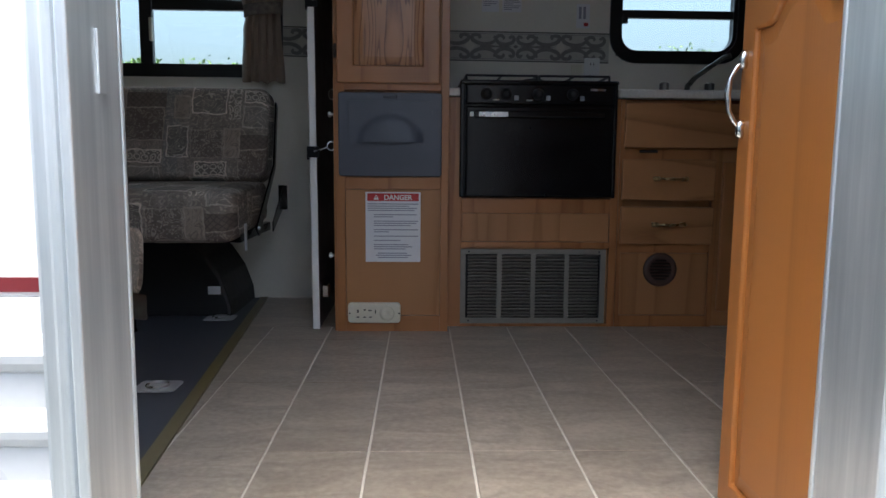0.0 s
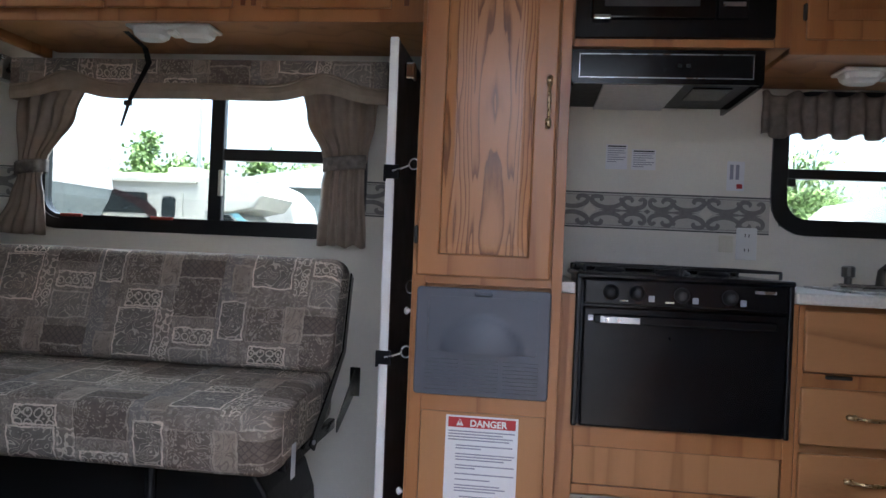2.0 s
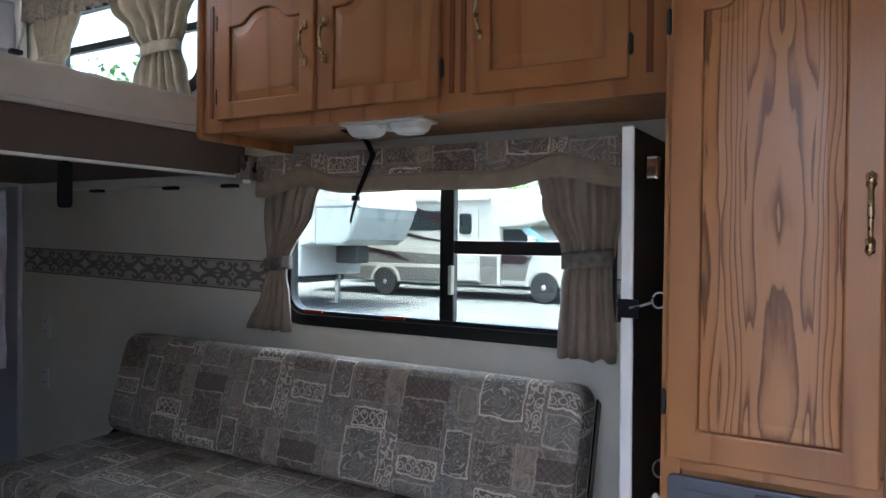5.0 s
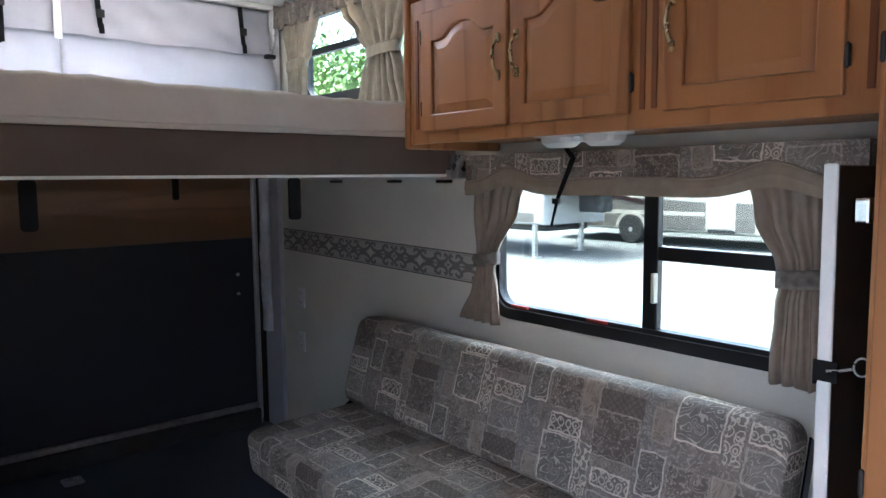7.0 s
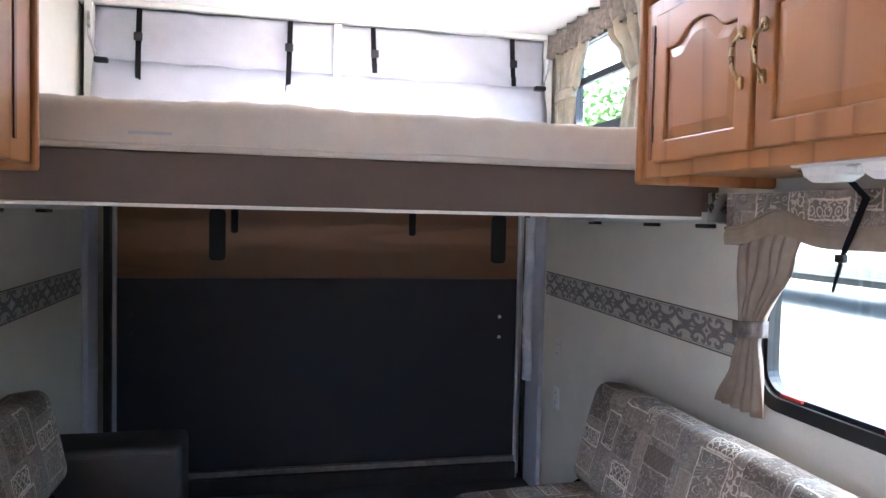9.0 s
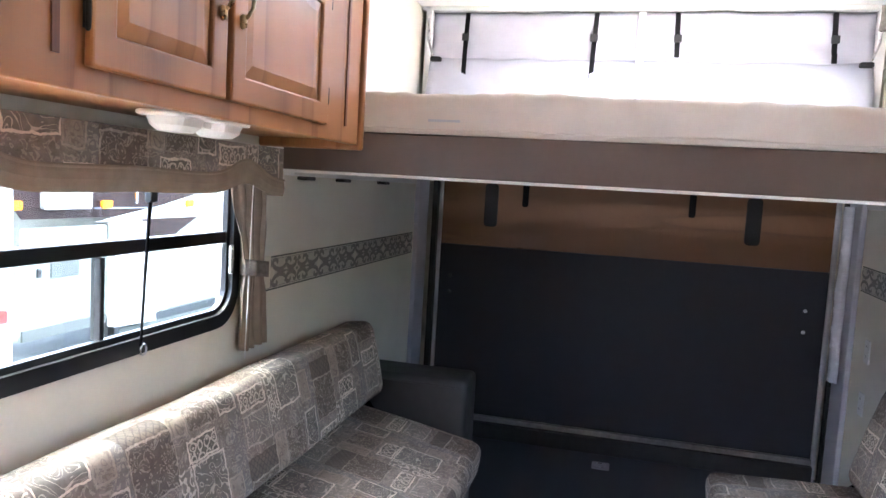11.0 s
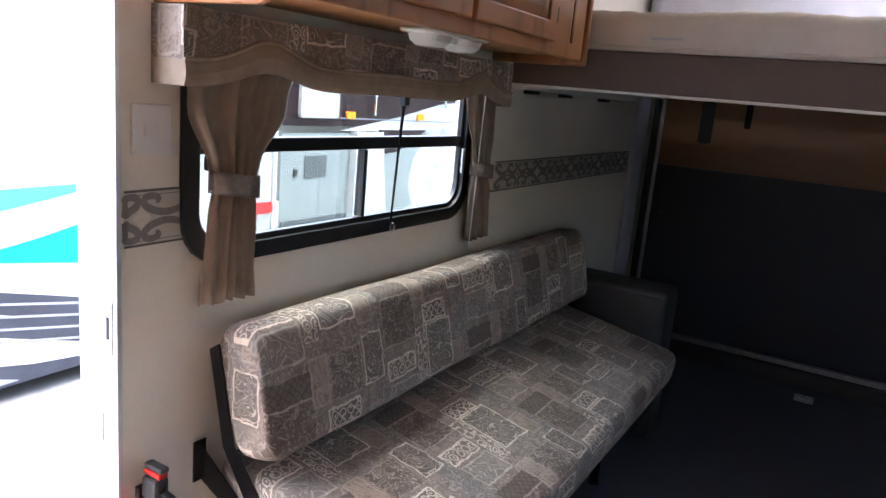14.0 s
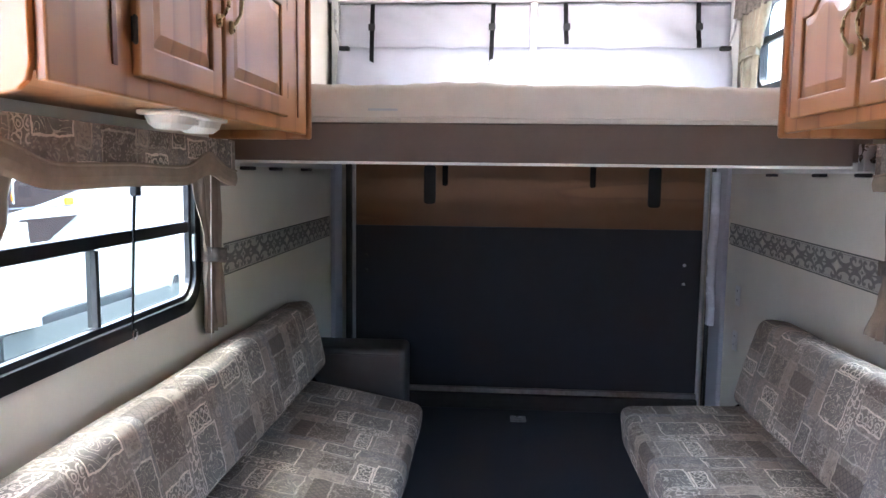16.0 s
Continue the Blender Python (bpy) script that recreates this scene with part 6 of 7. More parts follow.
# ---- folded tent end above the bunk ----
def tent():
    ob = thing("folded_tent_end", (-3.76, 1.59, 1.9), "white vinyl tent end folded up and strapped", "tent panel")
    for nm, z0, z1, depth in (("upper_panel", 2.27, 2.535, 0.0), ("lower_roll", 1.88, 2.285, 0.085)):
        for ya, yb in ((0.45, 1.60), (1.604, 2.73)):
            bm = bmesh.new()
            ny, nz, grid = 30, 14, []
            for j in range(nz + 1):
                t = j / nz
                row = []
                for i in range(ny + 1):
                    s = i / ny
                    y, z = ya + (yb - ya) * s, z0 + (z1 - z0) * t
                    sag = 0.022 * noise.noise((y * 3.2, z * 5, depth)) + 0.011 * noise.noise((y * 9, z * 14, 3)) + 0.02 * noise.noise((y * 5 + z * 8, 0, 8)) + 0.006 * noise.noise((y * 22, z * 6, 9))
                    row.append(bm.verts.new((-3.775 + depth * math.sin(math.pi * min(1, t * 1.02)) ** 0.5 + sag, y, z + (0.012 * noise.noise((y * 5, 2, 1)) if j == nz and depth else 0))))
                grid.append(row)
            for a, b in zip(grid, grid[1:]):
                for i in range(ny):
                    bm.faces.new((a[i], a[i + 1], b[i + 1], b[i]))
            bmesh.ops.recalc_face_normals(bm, faces=bm.faces)
            c = part(nm, bm, VINYL_WHITE, ob, smooth=True)
            c.modifiers.new("thickness", "SOLIDIFY").thickness = 0.002
    part("centre_strip", boxes((-3.745, -3.735, 1.585, 1.622, 2.05, 2.535), bevel=0.003), WHITE, ob)
    part("backing", boxes((-3.86, -3.83, 0.42, 2.76, 1.75, CEIL - 0.004)), VINYL_WHITE, ob)
    return ob


tent()
for ya, yb in ((SOUTH + 0.03, 0.448), (2.735, 2.775)):
    solid("tent_post", boxes((-3.80, -3.745, ya, yb, 1.75, CEIL - 0.002), bevel=0.004), WHITE, "white metal post beside the folded tent", "post", "tent posts")
solid("trim_tent_rail", boxes((-3.80, -3.745, SOUTH + 0.005, NORTH - 0.005, 2.545, CEIL - 0.001), bevel=0.003), WHITE, "white head rail over the folded tent", "trim", kind="structure")
for k, (y, low) in enumerate(((0.657, 2.10), (1.361, 2.07), (1.79, 2.29), (2.537, 2.27))):
    st = thing("tent_strap", (-3.70, y, low), "black webbing strap on the folded tent", "strap", "tent straps")
    bm = bmesh.new()
    zs = [2.53, 2.42, 2.32, low + 0.05, low]
    outs = [-3.745, -3.728, -3.712, -3.70, -3.695]
    lean = 0.03 * math.sin(k * 2.1)
    rows = [[bm.verts.new((x + sd, y + sy_ * 0.013 + lean * (z - 2.3), z)) for sy_, sd in ((-1, 0), (1, 0), (1, 0.003), (-1, 0.003))] for x, z in zip(outs, zs)]
    for a, b in zip(rows, rows[1:]):
        for i in range(4):
            bm.faces.new((a[i], a[(i + 1) % 4], b[(i + 1) % 4], b[i]))
    bm.faces.new(rows[0])
    bm.faces.new(rows[-1][::-1])
    bmesh.ops.recalc_face_normals(bm, faces=bm.faces)
    part("webbing", bm, WEBBING, st)
    part("buckle", boxes((-3.712, -3.700, y - 0.02, y + 0.02, 2.37, 2.41), bevel=0.004), BLACK_MATTE, st)
for y, s in ((0.50, 1), (2.68, -1)):
    pr = thing("tent_strut", (-3.71, y, 2.2), "small folded metal strut at the tent corner", "strut", "tent struts")
    bm = bmesh.new()
    tube(bm, [(-3.741, y - s * 0.07, 2.5), (-3.735, y - s * 0.065, 2.38), (-3.70, y - s * 0.02, 2.27)], 0.007, 6)
    part("arm", bm, STEEL, pr)
    part("clip", boxes((-3.70, -3.66, y - 0.03, y + 0.03, 2.25, 2.275), bevel=0.006), BLACK_MATTE, pr)


# ---- ramp end ----
ramp = thing("ramp_door", (REAR, 1.6, 0.1), "closed ramp door, navy lining under brown plywood", "ramp door")
part("lining", boxes((REAR - 0.04, REAR, 0.475, 2.72, 0.135, 1.20), bevel=0.002), RAMP, ramp, "dark navy anti-slip lining")
part("plywood_band", boxes((REAR - 0.04, REAR - 0.004, 0.475, 2.72, 1.202, 1.80)), PLY, ramp, "brown varnished plywood")
for y, zs in ((2.616, (0.853, 0.975)), (0.56, (0.90, 1.0))):
    for z in zs:
        bm = bmesh.new()
        lathe(bm, [(0.011, 0.0), (0.010, 0.006), (0.003, 0.009)], lambda a, b, h: Vector((REAR + h, y + a, z + b)), 12)
        part("bolt", bm, STEEL if y > 1 else BLACK_MATTE, ramp, smooth=True)
solid("ramp_sill", boxes((REAR - 0.05, REAR + 0.045, 0.47, 2.725, 0.0, 0.10), bevel=0.006), plain("worn_black_sill", (0.03, 0.03, 0.032), 0.5, vary=0.4, scale=14), "worn black sill under the ramp door", "sill", kind="structure")
solid("trim_ramp_edge", boxes((REAR - 0.01, REAR + 0.02, 0.47, 2.725, 0.101, 0.133), bevel=0.004), plain("scuffed_aluminium", (0.32, 0.31, 0.30), 0.45, 0.8, vary=0.35, scale=30), "scuffed aluminium edge under the ramp door", "trim", kind="structure")
for y0, y1, s in ((0.470, 0.490, 1), (2.721, 2.743, -1)):
    solid("trim_ramp_post", boxes((REAR - 0.02, REAR + 0.022, y0, y1, 0.0, 1.6), bevel=0.004), POST, "dull aluminium ramp door post", "trim", kind="structure")
    a, b = sorted((y0 - s * 0.004, y0 - s * 0.05)) if s > 0 else sorted((y1 + 0.004, y1 + 0.05))
    solid("trim_ramp_seal", boxes((REAR - 0.01, REAR + 0.05, a + 0.012, b, 0.0, 1.6), bevel=0.006), BLACK_MATTE, "black rubber ramp door seal", "trim", kind="structure")
for wall, f in ((SOUTH, 1), (NORTH, -1)):
    ya, yb = sorted((wall + f * 0.001, wall + f * 0.03))
    solid("trim_jamb", boxes((REAR + 0.05, -3.82, ya, yb, 0.0, 1.598), bevel=0.008, seg=3), VINYL_WHITE, "pale jamb panel beside the ramp door", "trim", kind="structure")
bm = bmesh.new()
rows = []
for k in range(17):
    z = 0.62 + 0.95 * k / 16
    sway = 0.012 * noise.noise((z * 5, 2, 1))
    rows.append([bm.verts.new((-3.97 + 0.05 * math.cos(a) + 0.006 * math.sin(5 * a + z * 9), NORTH - 0.045 + sway + 0.026 * math.sin(a), z)) for a in [2 * math.pi * i / 16 for i in range(16)]])
for a, b in zip(rows, rows[1:]):
    for i in range(16):
        bm.faces.new((a[i], a[(i + 1) % 16], b[(i + 1) % 16], b[i]))
bmesh.ops.recalc_face_normals(bm, faces=bm.faces)
solid("plastic_cover", bm, plain("cloudy_plastic", (0.74, 0.76, 0.82), 0.25, vary=0.2, scale=12), "cloudy plastic sleeve hanging beside the ramp door", "plastic sleeve", smooth=True)


# ---- small wall things ----
def wall_plate(name, x, z, w, h, y, facing, material, kind_, label, category):
    ob = thing(name, (x, y, z - h / 2), label, category)
    place = on_y(y, facing)
    bm = bmesh.new()
    prism(bm, rounded(x - w / 2, x + w / 2, z - h / 2, z + h / 2, 0.004, 3), place, 0.001, 0.007, bevel=0.002)
    part("plate", bm, material, ob)
    if kind_ == "outlet":
        for dz in (-0.026, 0.026):
            bm = bmesh.new()
            prism(bm, rounded(x - 0.017, x + 0.017, z + dz - 0.017, z + dz + 0.017, 0.008, 4), place, 0.007, 0.009)
            face_ = part("receptacle", bm, material, ob)
            for dx in (-0.0065, 0.0065):
                bm = bmesh.new()
                prism(bm, rounded(x + dx - 0.0016, x + dx + 0.0016, z + dz - 0.002, z + dz + 0.009, 0.0008, 1), place, 0.009, 0.0094)
                part("slot", bm, BLACK_MATTE, face_)
    elif kind_ == "switch":
        for dx in (-0.017, 0.017) if w > 0.09 else (0.0,):
            bm = bmesh.new()
            prism(bm, rounded(x + dx - 0.0055, x + dx + 0.0055, z - 0.012, z + 0.012, 0.002, 2), place, 0.007, 0.013)
            part("toggle", bm, material, ob)
    return ob


wall_plate("wall_outlet", 0.778, 1.047, 0.07, 0.114, NORTH, -1, WHITE, "outlet", "white double outlet above the stove", "outlet")
wall_plate("water_pump_switch", 0.708, 1.045, 0.05, 0.06, NORTH, -1, IVORY, "switch", "small ivory rocker switch beside the outlet", "switch")
wall_plate("light_switch", -0.440, 1.392, 0.095, 0.105, SOUTH, 1, WHITE, "switch", "white light switch plate beside the doorway", "switch")
wall_plate("wall_outlet", -3.60, 0.865, 0.07, 0.114, NORTH, -1, WHITE, "outlet", "white outlet near the ramp door", "outlet")
wall_plate("wall_outlet", -3.61, 0.60, 0.07, 0.114, NORTH, -1, WHITE, "outlet", "white outlet low near the ramp door", "outlet")
wall_plate("wall_outlet", -2.0, 1.215, 0.06, 0.114, SOUTH, 1, IVORY, "switch", "ivory switch plate on the border", "switch")
for nm, x0, x1, z0, z1, red in (("warning_label", 0.275, 0.352, 1.30, 1.39, False), ("warning_label", 0.367, 0.453, 1.30, 1.374, False), ("instruction_label", 0.702, 0.762, 1.235, 1.34, True)):
    lb = thing(nm, ((x0 + x1) / 2, NORTH, z0), "small white printed label on the wall", "label", "stove wall labels")
    place = on_y(NORTH)
    bm = bmesh.new()
    prism(bm, rounded(x0, x1, z0, z1, 0.002, 2), place, 0.0005, 0.0015)
    part("sheet", bm, PAPER, lb)
    bm = bmesh.new()
    if red:
        prism(bm, [(x1 - 0.026, z0 + 0.008), (x1 - 0.006, z0 + 0.008), (x1 - 0.006, z0 + 0.024), (x1 - 0.026, z0 + 0.024)], place, 0.0016, 0.002)
        part("red_mark", bm, RED, lb)
        for a in (x0 + 0.01, x0 + 0.03):
            bm = bmesh.new()
            prism(bm, [(a, z0 + 0.04), (a + 0.012, z0 + 0.04), (a + 0.012, z1 - 0.012), (a, z1 - 0.012)], place, 0.0016, 0.002)
            part("print_block", bm, INK, lb)
    else:
        prism(bm, [(x0 + 0.006, z1 - 0.009), (x1 - 0.006, z1 - 0.009), (x1 - 0.006, z1 - 0.004), (x0 + 0.006, z1 - 0.004)], place, 0.0016, 0.002)
        part("heading_bar", bm, BLACK_MATTE, lb)
        text_bars(lb, place, x0 + 0.006, x1 - 0.006, z1 - 0.013, [(0, 1), (0, .9), (0, .97), (0, .6), (0, 1), (0, .9), (0, .5)], 0.0016, 0.003, 0.008)

ext = thing("fire_extinguisher", (-0.41, SOUTH + 0.04, 0.25), "red fire extinguisher on a wall bracket", "fire extinguisher")
ex, ey = -0.418, SOUTH + 0.042
bm = bmesh.new()
lathe(bm, [(0.030, 0.29), (0.034, 0.295), (0.035, 0.31), (0.035, 0.545), (0.03, 0.572), (0.02, 0.59), (0.017, 0.60)], lambda a, b, h: Vector((ex + a, ey + b, h - 0.035)), 24)
part("cylinder", bm, RED_GLOSS, ext, smooth=True)
bm = bmesh.new()
lathe(bm, [(0.0365, 0.515), (0.0365, 0.54)], lambda a, b, h: Vector((ex + a, ey + b, h - 0.035)), 24)
part("clamp_band", bm, BLACK_MATTE, ext)
bm = bmesh.new()
lathe(bm, [(0.0355, 0.37), (0.0355, 0.47)], lambda a, b, h: Vector((ex + a, ey + b, h - 0.035)), 24)
part("instruction_label", bm, PAPER, ext, "white instruction label")
bm = bmesh.new()
box(bm, ex - 0.02, ex + 0.02, ey - 0.02, ey + 0.03, 0.565, 0.62, 0.008)
box(bm, ex - 0.012, ex + 0.012, ey - 0.02, ey + 0.04, 0.637, 0.65, 0.004)
tube(bm, [(ex, ey + 0.03, 0.59), (ex - 0.02, ey + 0.04, 0.565), (ex - 0.024, ey + 0.042, 0.525)], 0.009, 8)
part("valve", bm, BLACK_MATTE, ext)
part("lever", boxes((ex - 0.013, ex + 0.013, ey - 0.02, ey + 0.035, 0.622, 0.635), bevel=0.004), RED_GLOSS, ext)
part("wall_bracket", boxes((ex - 0.02, ex + 0.02, SOUTH + 0.001, SOUTH + 0.016, 0.25, 0.585), bevel=0.003), BLACK_MATTE, ext)

# cabinet just inside the doorway
cab = thing("entry_cabinet", (0.83, 0.58, 0), "orange-stained oak cabinet inside the doorway", "cabinet")
part("body", boxes((0.586, 1.1, SOUTH + 0.003, 0.80, 0.0, CEIL - 0.003), bevel=0.004), OAK_ORANGE, cab)
xp = on_x(0.586, -1)
dd = panel_door(cab, xp, 0.40, 0.777, -0.002, 0.955, 0.05, 0.05, frame_mat=OAK_ORANGE, panel_mat=OAK_ORANGE)
pull(dd, xp, 0.755, 0.75, 0.019, 0.14, mat=CHROME)

# wheel-side cable and a hook by the south window
cord = thing("blind_cord", (-1.80, SOUTH + 0.05, 0.95), "thin white cord hanging beside the curtain", "cord")
bm = bmesh.new()
tube(bm, [(-1.79, SOUTH + 0.06, 1.55), (-1.792, SOUTH + 0.055, 1.3), (-1.79, SOUTH + 0.05, 0.96)], 0.002, 6)
part("line", bm, WHITE, cord)


# ---- outside: the sales lot ----
def lot_z(y):
    """The lot is level about the trailer and rises gently behind it."""
    return GROUND + 0.52 * min(max((y - 4.0) / 14.0, 0.0), 1.0)


bm = bmesh.new()
edge = [-400, -40, -10, 0, 4, 6, 8, 10, 12, 14, 16, 18, 22, 40, 400]
lines = [[bm.verts.new((x, y, lot_z(y))) for x in (-400, -30, -8, 8, 30, 400)] for y in edge]
for p, q in zip(lines, lines[1:]):
    for k in range(5):
        bm.faces.new((p[k], p[k + 1], q[k + 1], q[k]))
bmesh.ops.recalc_face_normals(bm, faces=bm.faces)
solid("ground", bm, LOT, "pale sun-bleached concrete sales lot", "ground", kind="structure", smooth=True)


def wheel(parent, x, y, face, r=0.38):
    place = lambda a, b, h: Vector((x + a, y + face * h, lot_z(y) + r + b))
    bm = bmesh.new()
    lathe(bm, [(r * 0.6, -0.22), (r * 0.95, -0.22), (r, -0.17), (r, -0.05), (r * 0.95, 0.0), (r * 0.6, 0.0)], place, 28)
    t = part("wheel", bm, TYRE, parent, smooth=False)
    bm = bmesh.new()
    lathe(bm, [(r * 0.58, -0.02), (r * 0.55, -0.01), (r * 0.4, -0.05), (r * 0.22, -0.03), (r * 0.16, 0.01), (0.01, 0.012)], place, 24)
    part("rim", bm, STEEL, t, smooth=True)


def rv_body(parent, outline, y0, y1, material, name="body"):
    """An outline of (x, z) swept from y0 to y1, with softened edges."""
    bm = bmesh.new()
    prism(bm, outline, on_y(min(y0, y1), 1), 0.0, abs(y1 - y0))
    rim = [e for e in bm.edges if abs(e.verts[0].co.y - e.verts[1].co.y) < 1e-6]
    bmesh.ops.bevel(bm, geom=rim, offset=0.09, segments=3, profile=0.6, affect="EDGES")
    return part(name, bm, material, parent)


def flat_panel(parent, name, pts, y, face, material, d0=0.002, d1=0.012):
    bm = bmesh.new()
    prism(bm, pts, on_y(y, face), d0, d1)
    return part(name, bm, material, parent)


def rect(a, b, c, d_, r=0.06):
    return rounded(a, b, c, d_, r, 3)


# motorhome across the lot: its near side looks south
MY = 17.0
G = lot_z(MY)
CREAM_PAINT = plain("cream_gelcoat", (0.36, 0.35, 0.315), 0.35, vary=0.04, scale=3, spec=0.3)
SILVER_PAINT = plain("silver_taupe_paint", (0.105, 0.10, 0.092), 0.4, vary=0.1, scale=2, spec=0.25)
mh = thing("motorhome", (-9.6, MY + 1.2, G), "cream and taupe motorhome with van cab and dark swooshes", "motorhome")
rv_body(mh, [(-14.2, 0.14), (-7.95, 0.14), (-7.95, 1.62), (-7.3, 1.66), (-6.75, 1.78), (-6.5, 2.1), (-6.9, 2.42), (-7.6, 2.57), (-14.2, 2.57)], MY, MY + 2.3, CREAM_PAINT)
rv_body(mh, [(-8.0, 0.16), (-5.75, 0.16), (-5.7, 0.62), (-5.74, 1.02), (-5.95, 1.14), (-6.62, 1.2), (-7.35, 1.7), (-8.0, 1.7)], MY + 0.12, MY + 2.1, CREAM_PAINT, "van_cab")
SKY_GLASS = plain("pale_windscreen", (0.22, 0.42, 0.46), 0.08, vary=0.1, scale=2)
flat_panel(mh, "windscreen", [(-6.62, 1.22), (-6.86, 1.22), (-7.4, 1.64), (-7.2, 1.66)], MY + 0.12, -1, SKY_GLASS)
flat_panel(mh, "cab_window", [(-7.9, 1.2), (-6.98, 1.2), (-7.42, 1.6), (-7.9, 1.6)], MY + 0.12, -1, GLASS_DARK)
flat_panel(mh, "window", rect(-10.75, -9.5, 1.56, 2.08, 0.07), MY, -1, GLASS_DARK)
flat_panel(mh, "window", rect(-13.5, -12.6, 1.6, 2.05, 0.07), MY, -1, GLASS_DARK)
flat_panel(mh, "entry_door", rect(-9.22, -8.56, 0.27, 2.14, 0.08), MY, -1, CREAM_PAINT, 0.002, 0.035)
flat_panel(mh, "door_window", rect(-9.1, -8.74, 1.46, 2.0, 0.09), MY - 0.035, -1, GLASS_DARK)
flat_panel(mh, "door_step", rect(-9.2, -8.5, 0.16, 0.24, 0.02), MY, -1, BLACK_MATTE, 0.002, 0.03)
flat_panel(mh, "side_stripe", [(-14.1, 0.2), (-9.28, 0.2), (-9.28, 0.9), (-10.6, 0.96), (-14.1, 1.12)], MY, -1, SILVER_PAINT, 0.002, 0.006)
flat_panel(mh, "lower_stripe", [(-8.5, 0.2), (-8.02, 0.2), (-8.02, 0.9), (-8.5, 0.9)], MY, -1, SILVER_PAINT, 0.002, 0.006)
flat_panel(mh, "white_line", [(-14.1, 0.56), (-9.3, 0.56), (-9.3, 0.66), (-14.1, 0.66)], MY, -1, CREAM_PAINT, 0.008, 0.012)
for a, b in ((-13.6, -12.5), (-10.7, -9.6)):
    flat_panel(mh, "locker_door", rect(a, b, 0.24, 0.54, 0.03), MY, -1, SILVER_PAINT, 0.008, 0.016)
flat_panel(mh, "swoosh", [(-10.85, 2.32), (-10.3, 2.12), (-9.5, 1.86), (-9.15, 1.56), (-8.76, 1.1), (-9.25, 1.2), (-9.62, 1.66), (-10.3, 2.0)], MY, -1, MAROON, 0.013, 0.016)
flat_panel(mh, "swoosh", [(-11.2, 1.5), (-10.3, 1.32), (-9.6, 1.24), (-9.7, 1.3), (-10.4, 1.42), (-11.1, 1.58)], MY, -1, MAROON, 0.013, 0.016)
flat_panel(mh, "swoosh", [(-13.2, 1.05), (-11.8, 0.95), (-10.6, 0.72), (-11.2, 0.96), (-12.2, 1.12)], MY, -1, MAROON, 0.013, 0.016)
flat_panel(mh, "cab_swoosh", [(-7.95, 0.3), (-7.3, 0.3), (-7.2, 0.72), (-7.1, 0.95), (-7.5, 1.12), (-7.95, 1.16)], MY + 0.12, -1, SILVER_PAINT, 0.002, 0.006)
flat_panel(mh, "cab_swoosh", [(-7.95, 0.72), (-7.35, 0.72), (-7.15, 0.86), (-7.45, 1.0), (-7.95, 1.06)], MY + 0.12, -1, MAROON, 0.008, 0.012)
for xw, zw in ((-11.45, 0.17), (-6.78, 0.17)):
    bm = bmesh.new()
    arc = [(xw + 0.5 * math.cos(k * math.pi / 12), zw + 0.46 * math.sin(k * math.pi / 12)) for k in range(13)]
    inner = [(xw + 0.42 * math.cos(k * math.pi / 12), zw + 0.38 * math.sin(k * math.pi / 12)) for k in range(12, -1, -1)]
    prism(bm, arc + inner, on_y(MY + (0.12 if xw > -8 else 0.0), -1), 0.014, 0.03)
    part("wheel_arch", bm, CREAM_PAINT, mh)
flat_panel(mh, "headlamp", rect(-6.02, -5.82, 0.72, 0.92, 0.03), MY + 0.12, -1, SKY_GLASS)
flat_panel(mh, "turn_lamp", rect(-6.28, -6.06, 0.70, 0.92, 0.03), MY + 0.11, -1, AMBER)
part("bumper", boxes((-5.95, -5.55, MY + 0.05, MY + 2.1, 0.26, 0.5), bevel=0.05), CHROME, mh)
part("mirror", boxes((-7.15, -6.98, MY - 0.12, MY + 0.1, 1.14, 1.42), bevel=0.04), CREAM_PAINT, mh)
flat_panel(mh, "awning", rect(-13.6, -8.2, 2.34, 2.42, 0.03), MY, -1, CREAM_PAINT, 0.02, 0.12)
for k in range(2):
    part("roof_unit", boxes((-12.8 + k * 3.4, -11.9 + k * 3.4, MY + 0.7, MY + 1.6, 2.57, 2.8), bevel=0.06), CREAM_PAINT, mh)
wheel(mh, -11.45, MY - 0.04, -1, 0.38)
wheel(mh, -6.78, MY + 0.08, -1, 0.38)
G = GROUND

# white round-nosed trailer behind the van cab
rn = thing("travel_trailer", (-11, 21.8, lot_z(21)), "white round-nosed trailer with thin dark swirls", "trailer")
rv_body(rn, [(-16, 0.3), (-6.85, 0.3), (-6.8, 1.3), (-7.05, 2.15), (-7.5, 2.6), (-8.1, 2.85), (-16, 2.95)], 20.6, 23, WHITE_PAINT)
for z_ in (2.35, 2.48):
    flat_panel(rn, "swirl", [(-10.4, z_ + 0.1), (-9.4, z_ + 0.08), (-8.0, z_ - 0.06), (-9.4, z_ + 0.03)], 20.6, -1, MAROON, 0.002, 0.006)
part("tongue_jack", boxes((-6.4, -6.3, 21.7, 21.8, lot_z(21.8), 0.7)), BLACK_MATTE, rn)
part("chassis", boxes((-15.8, -6.2, 21.2, 22.4, 0.1, 0.29)), BLACK_MATTE, rn)
wheel(rn, -12.5, 20.57, -1, 0.36)

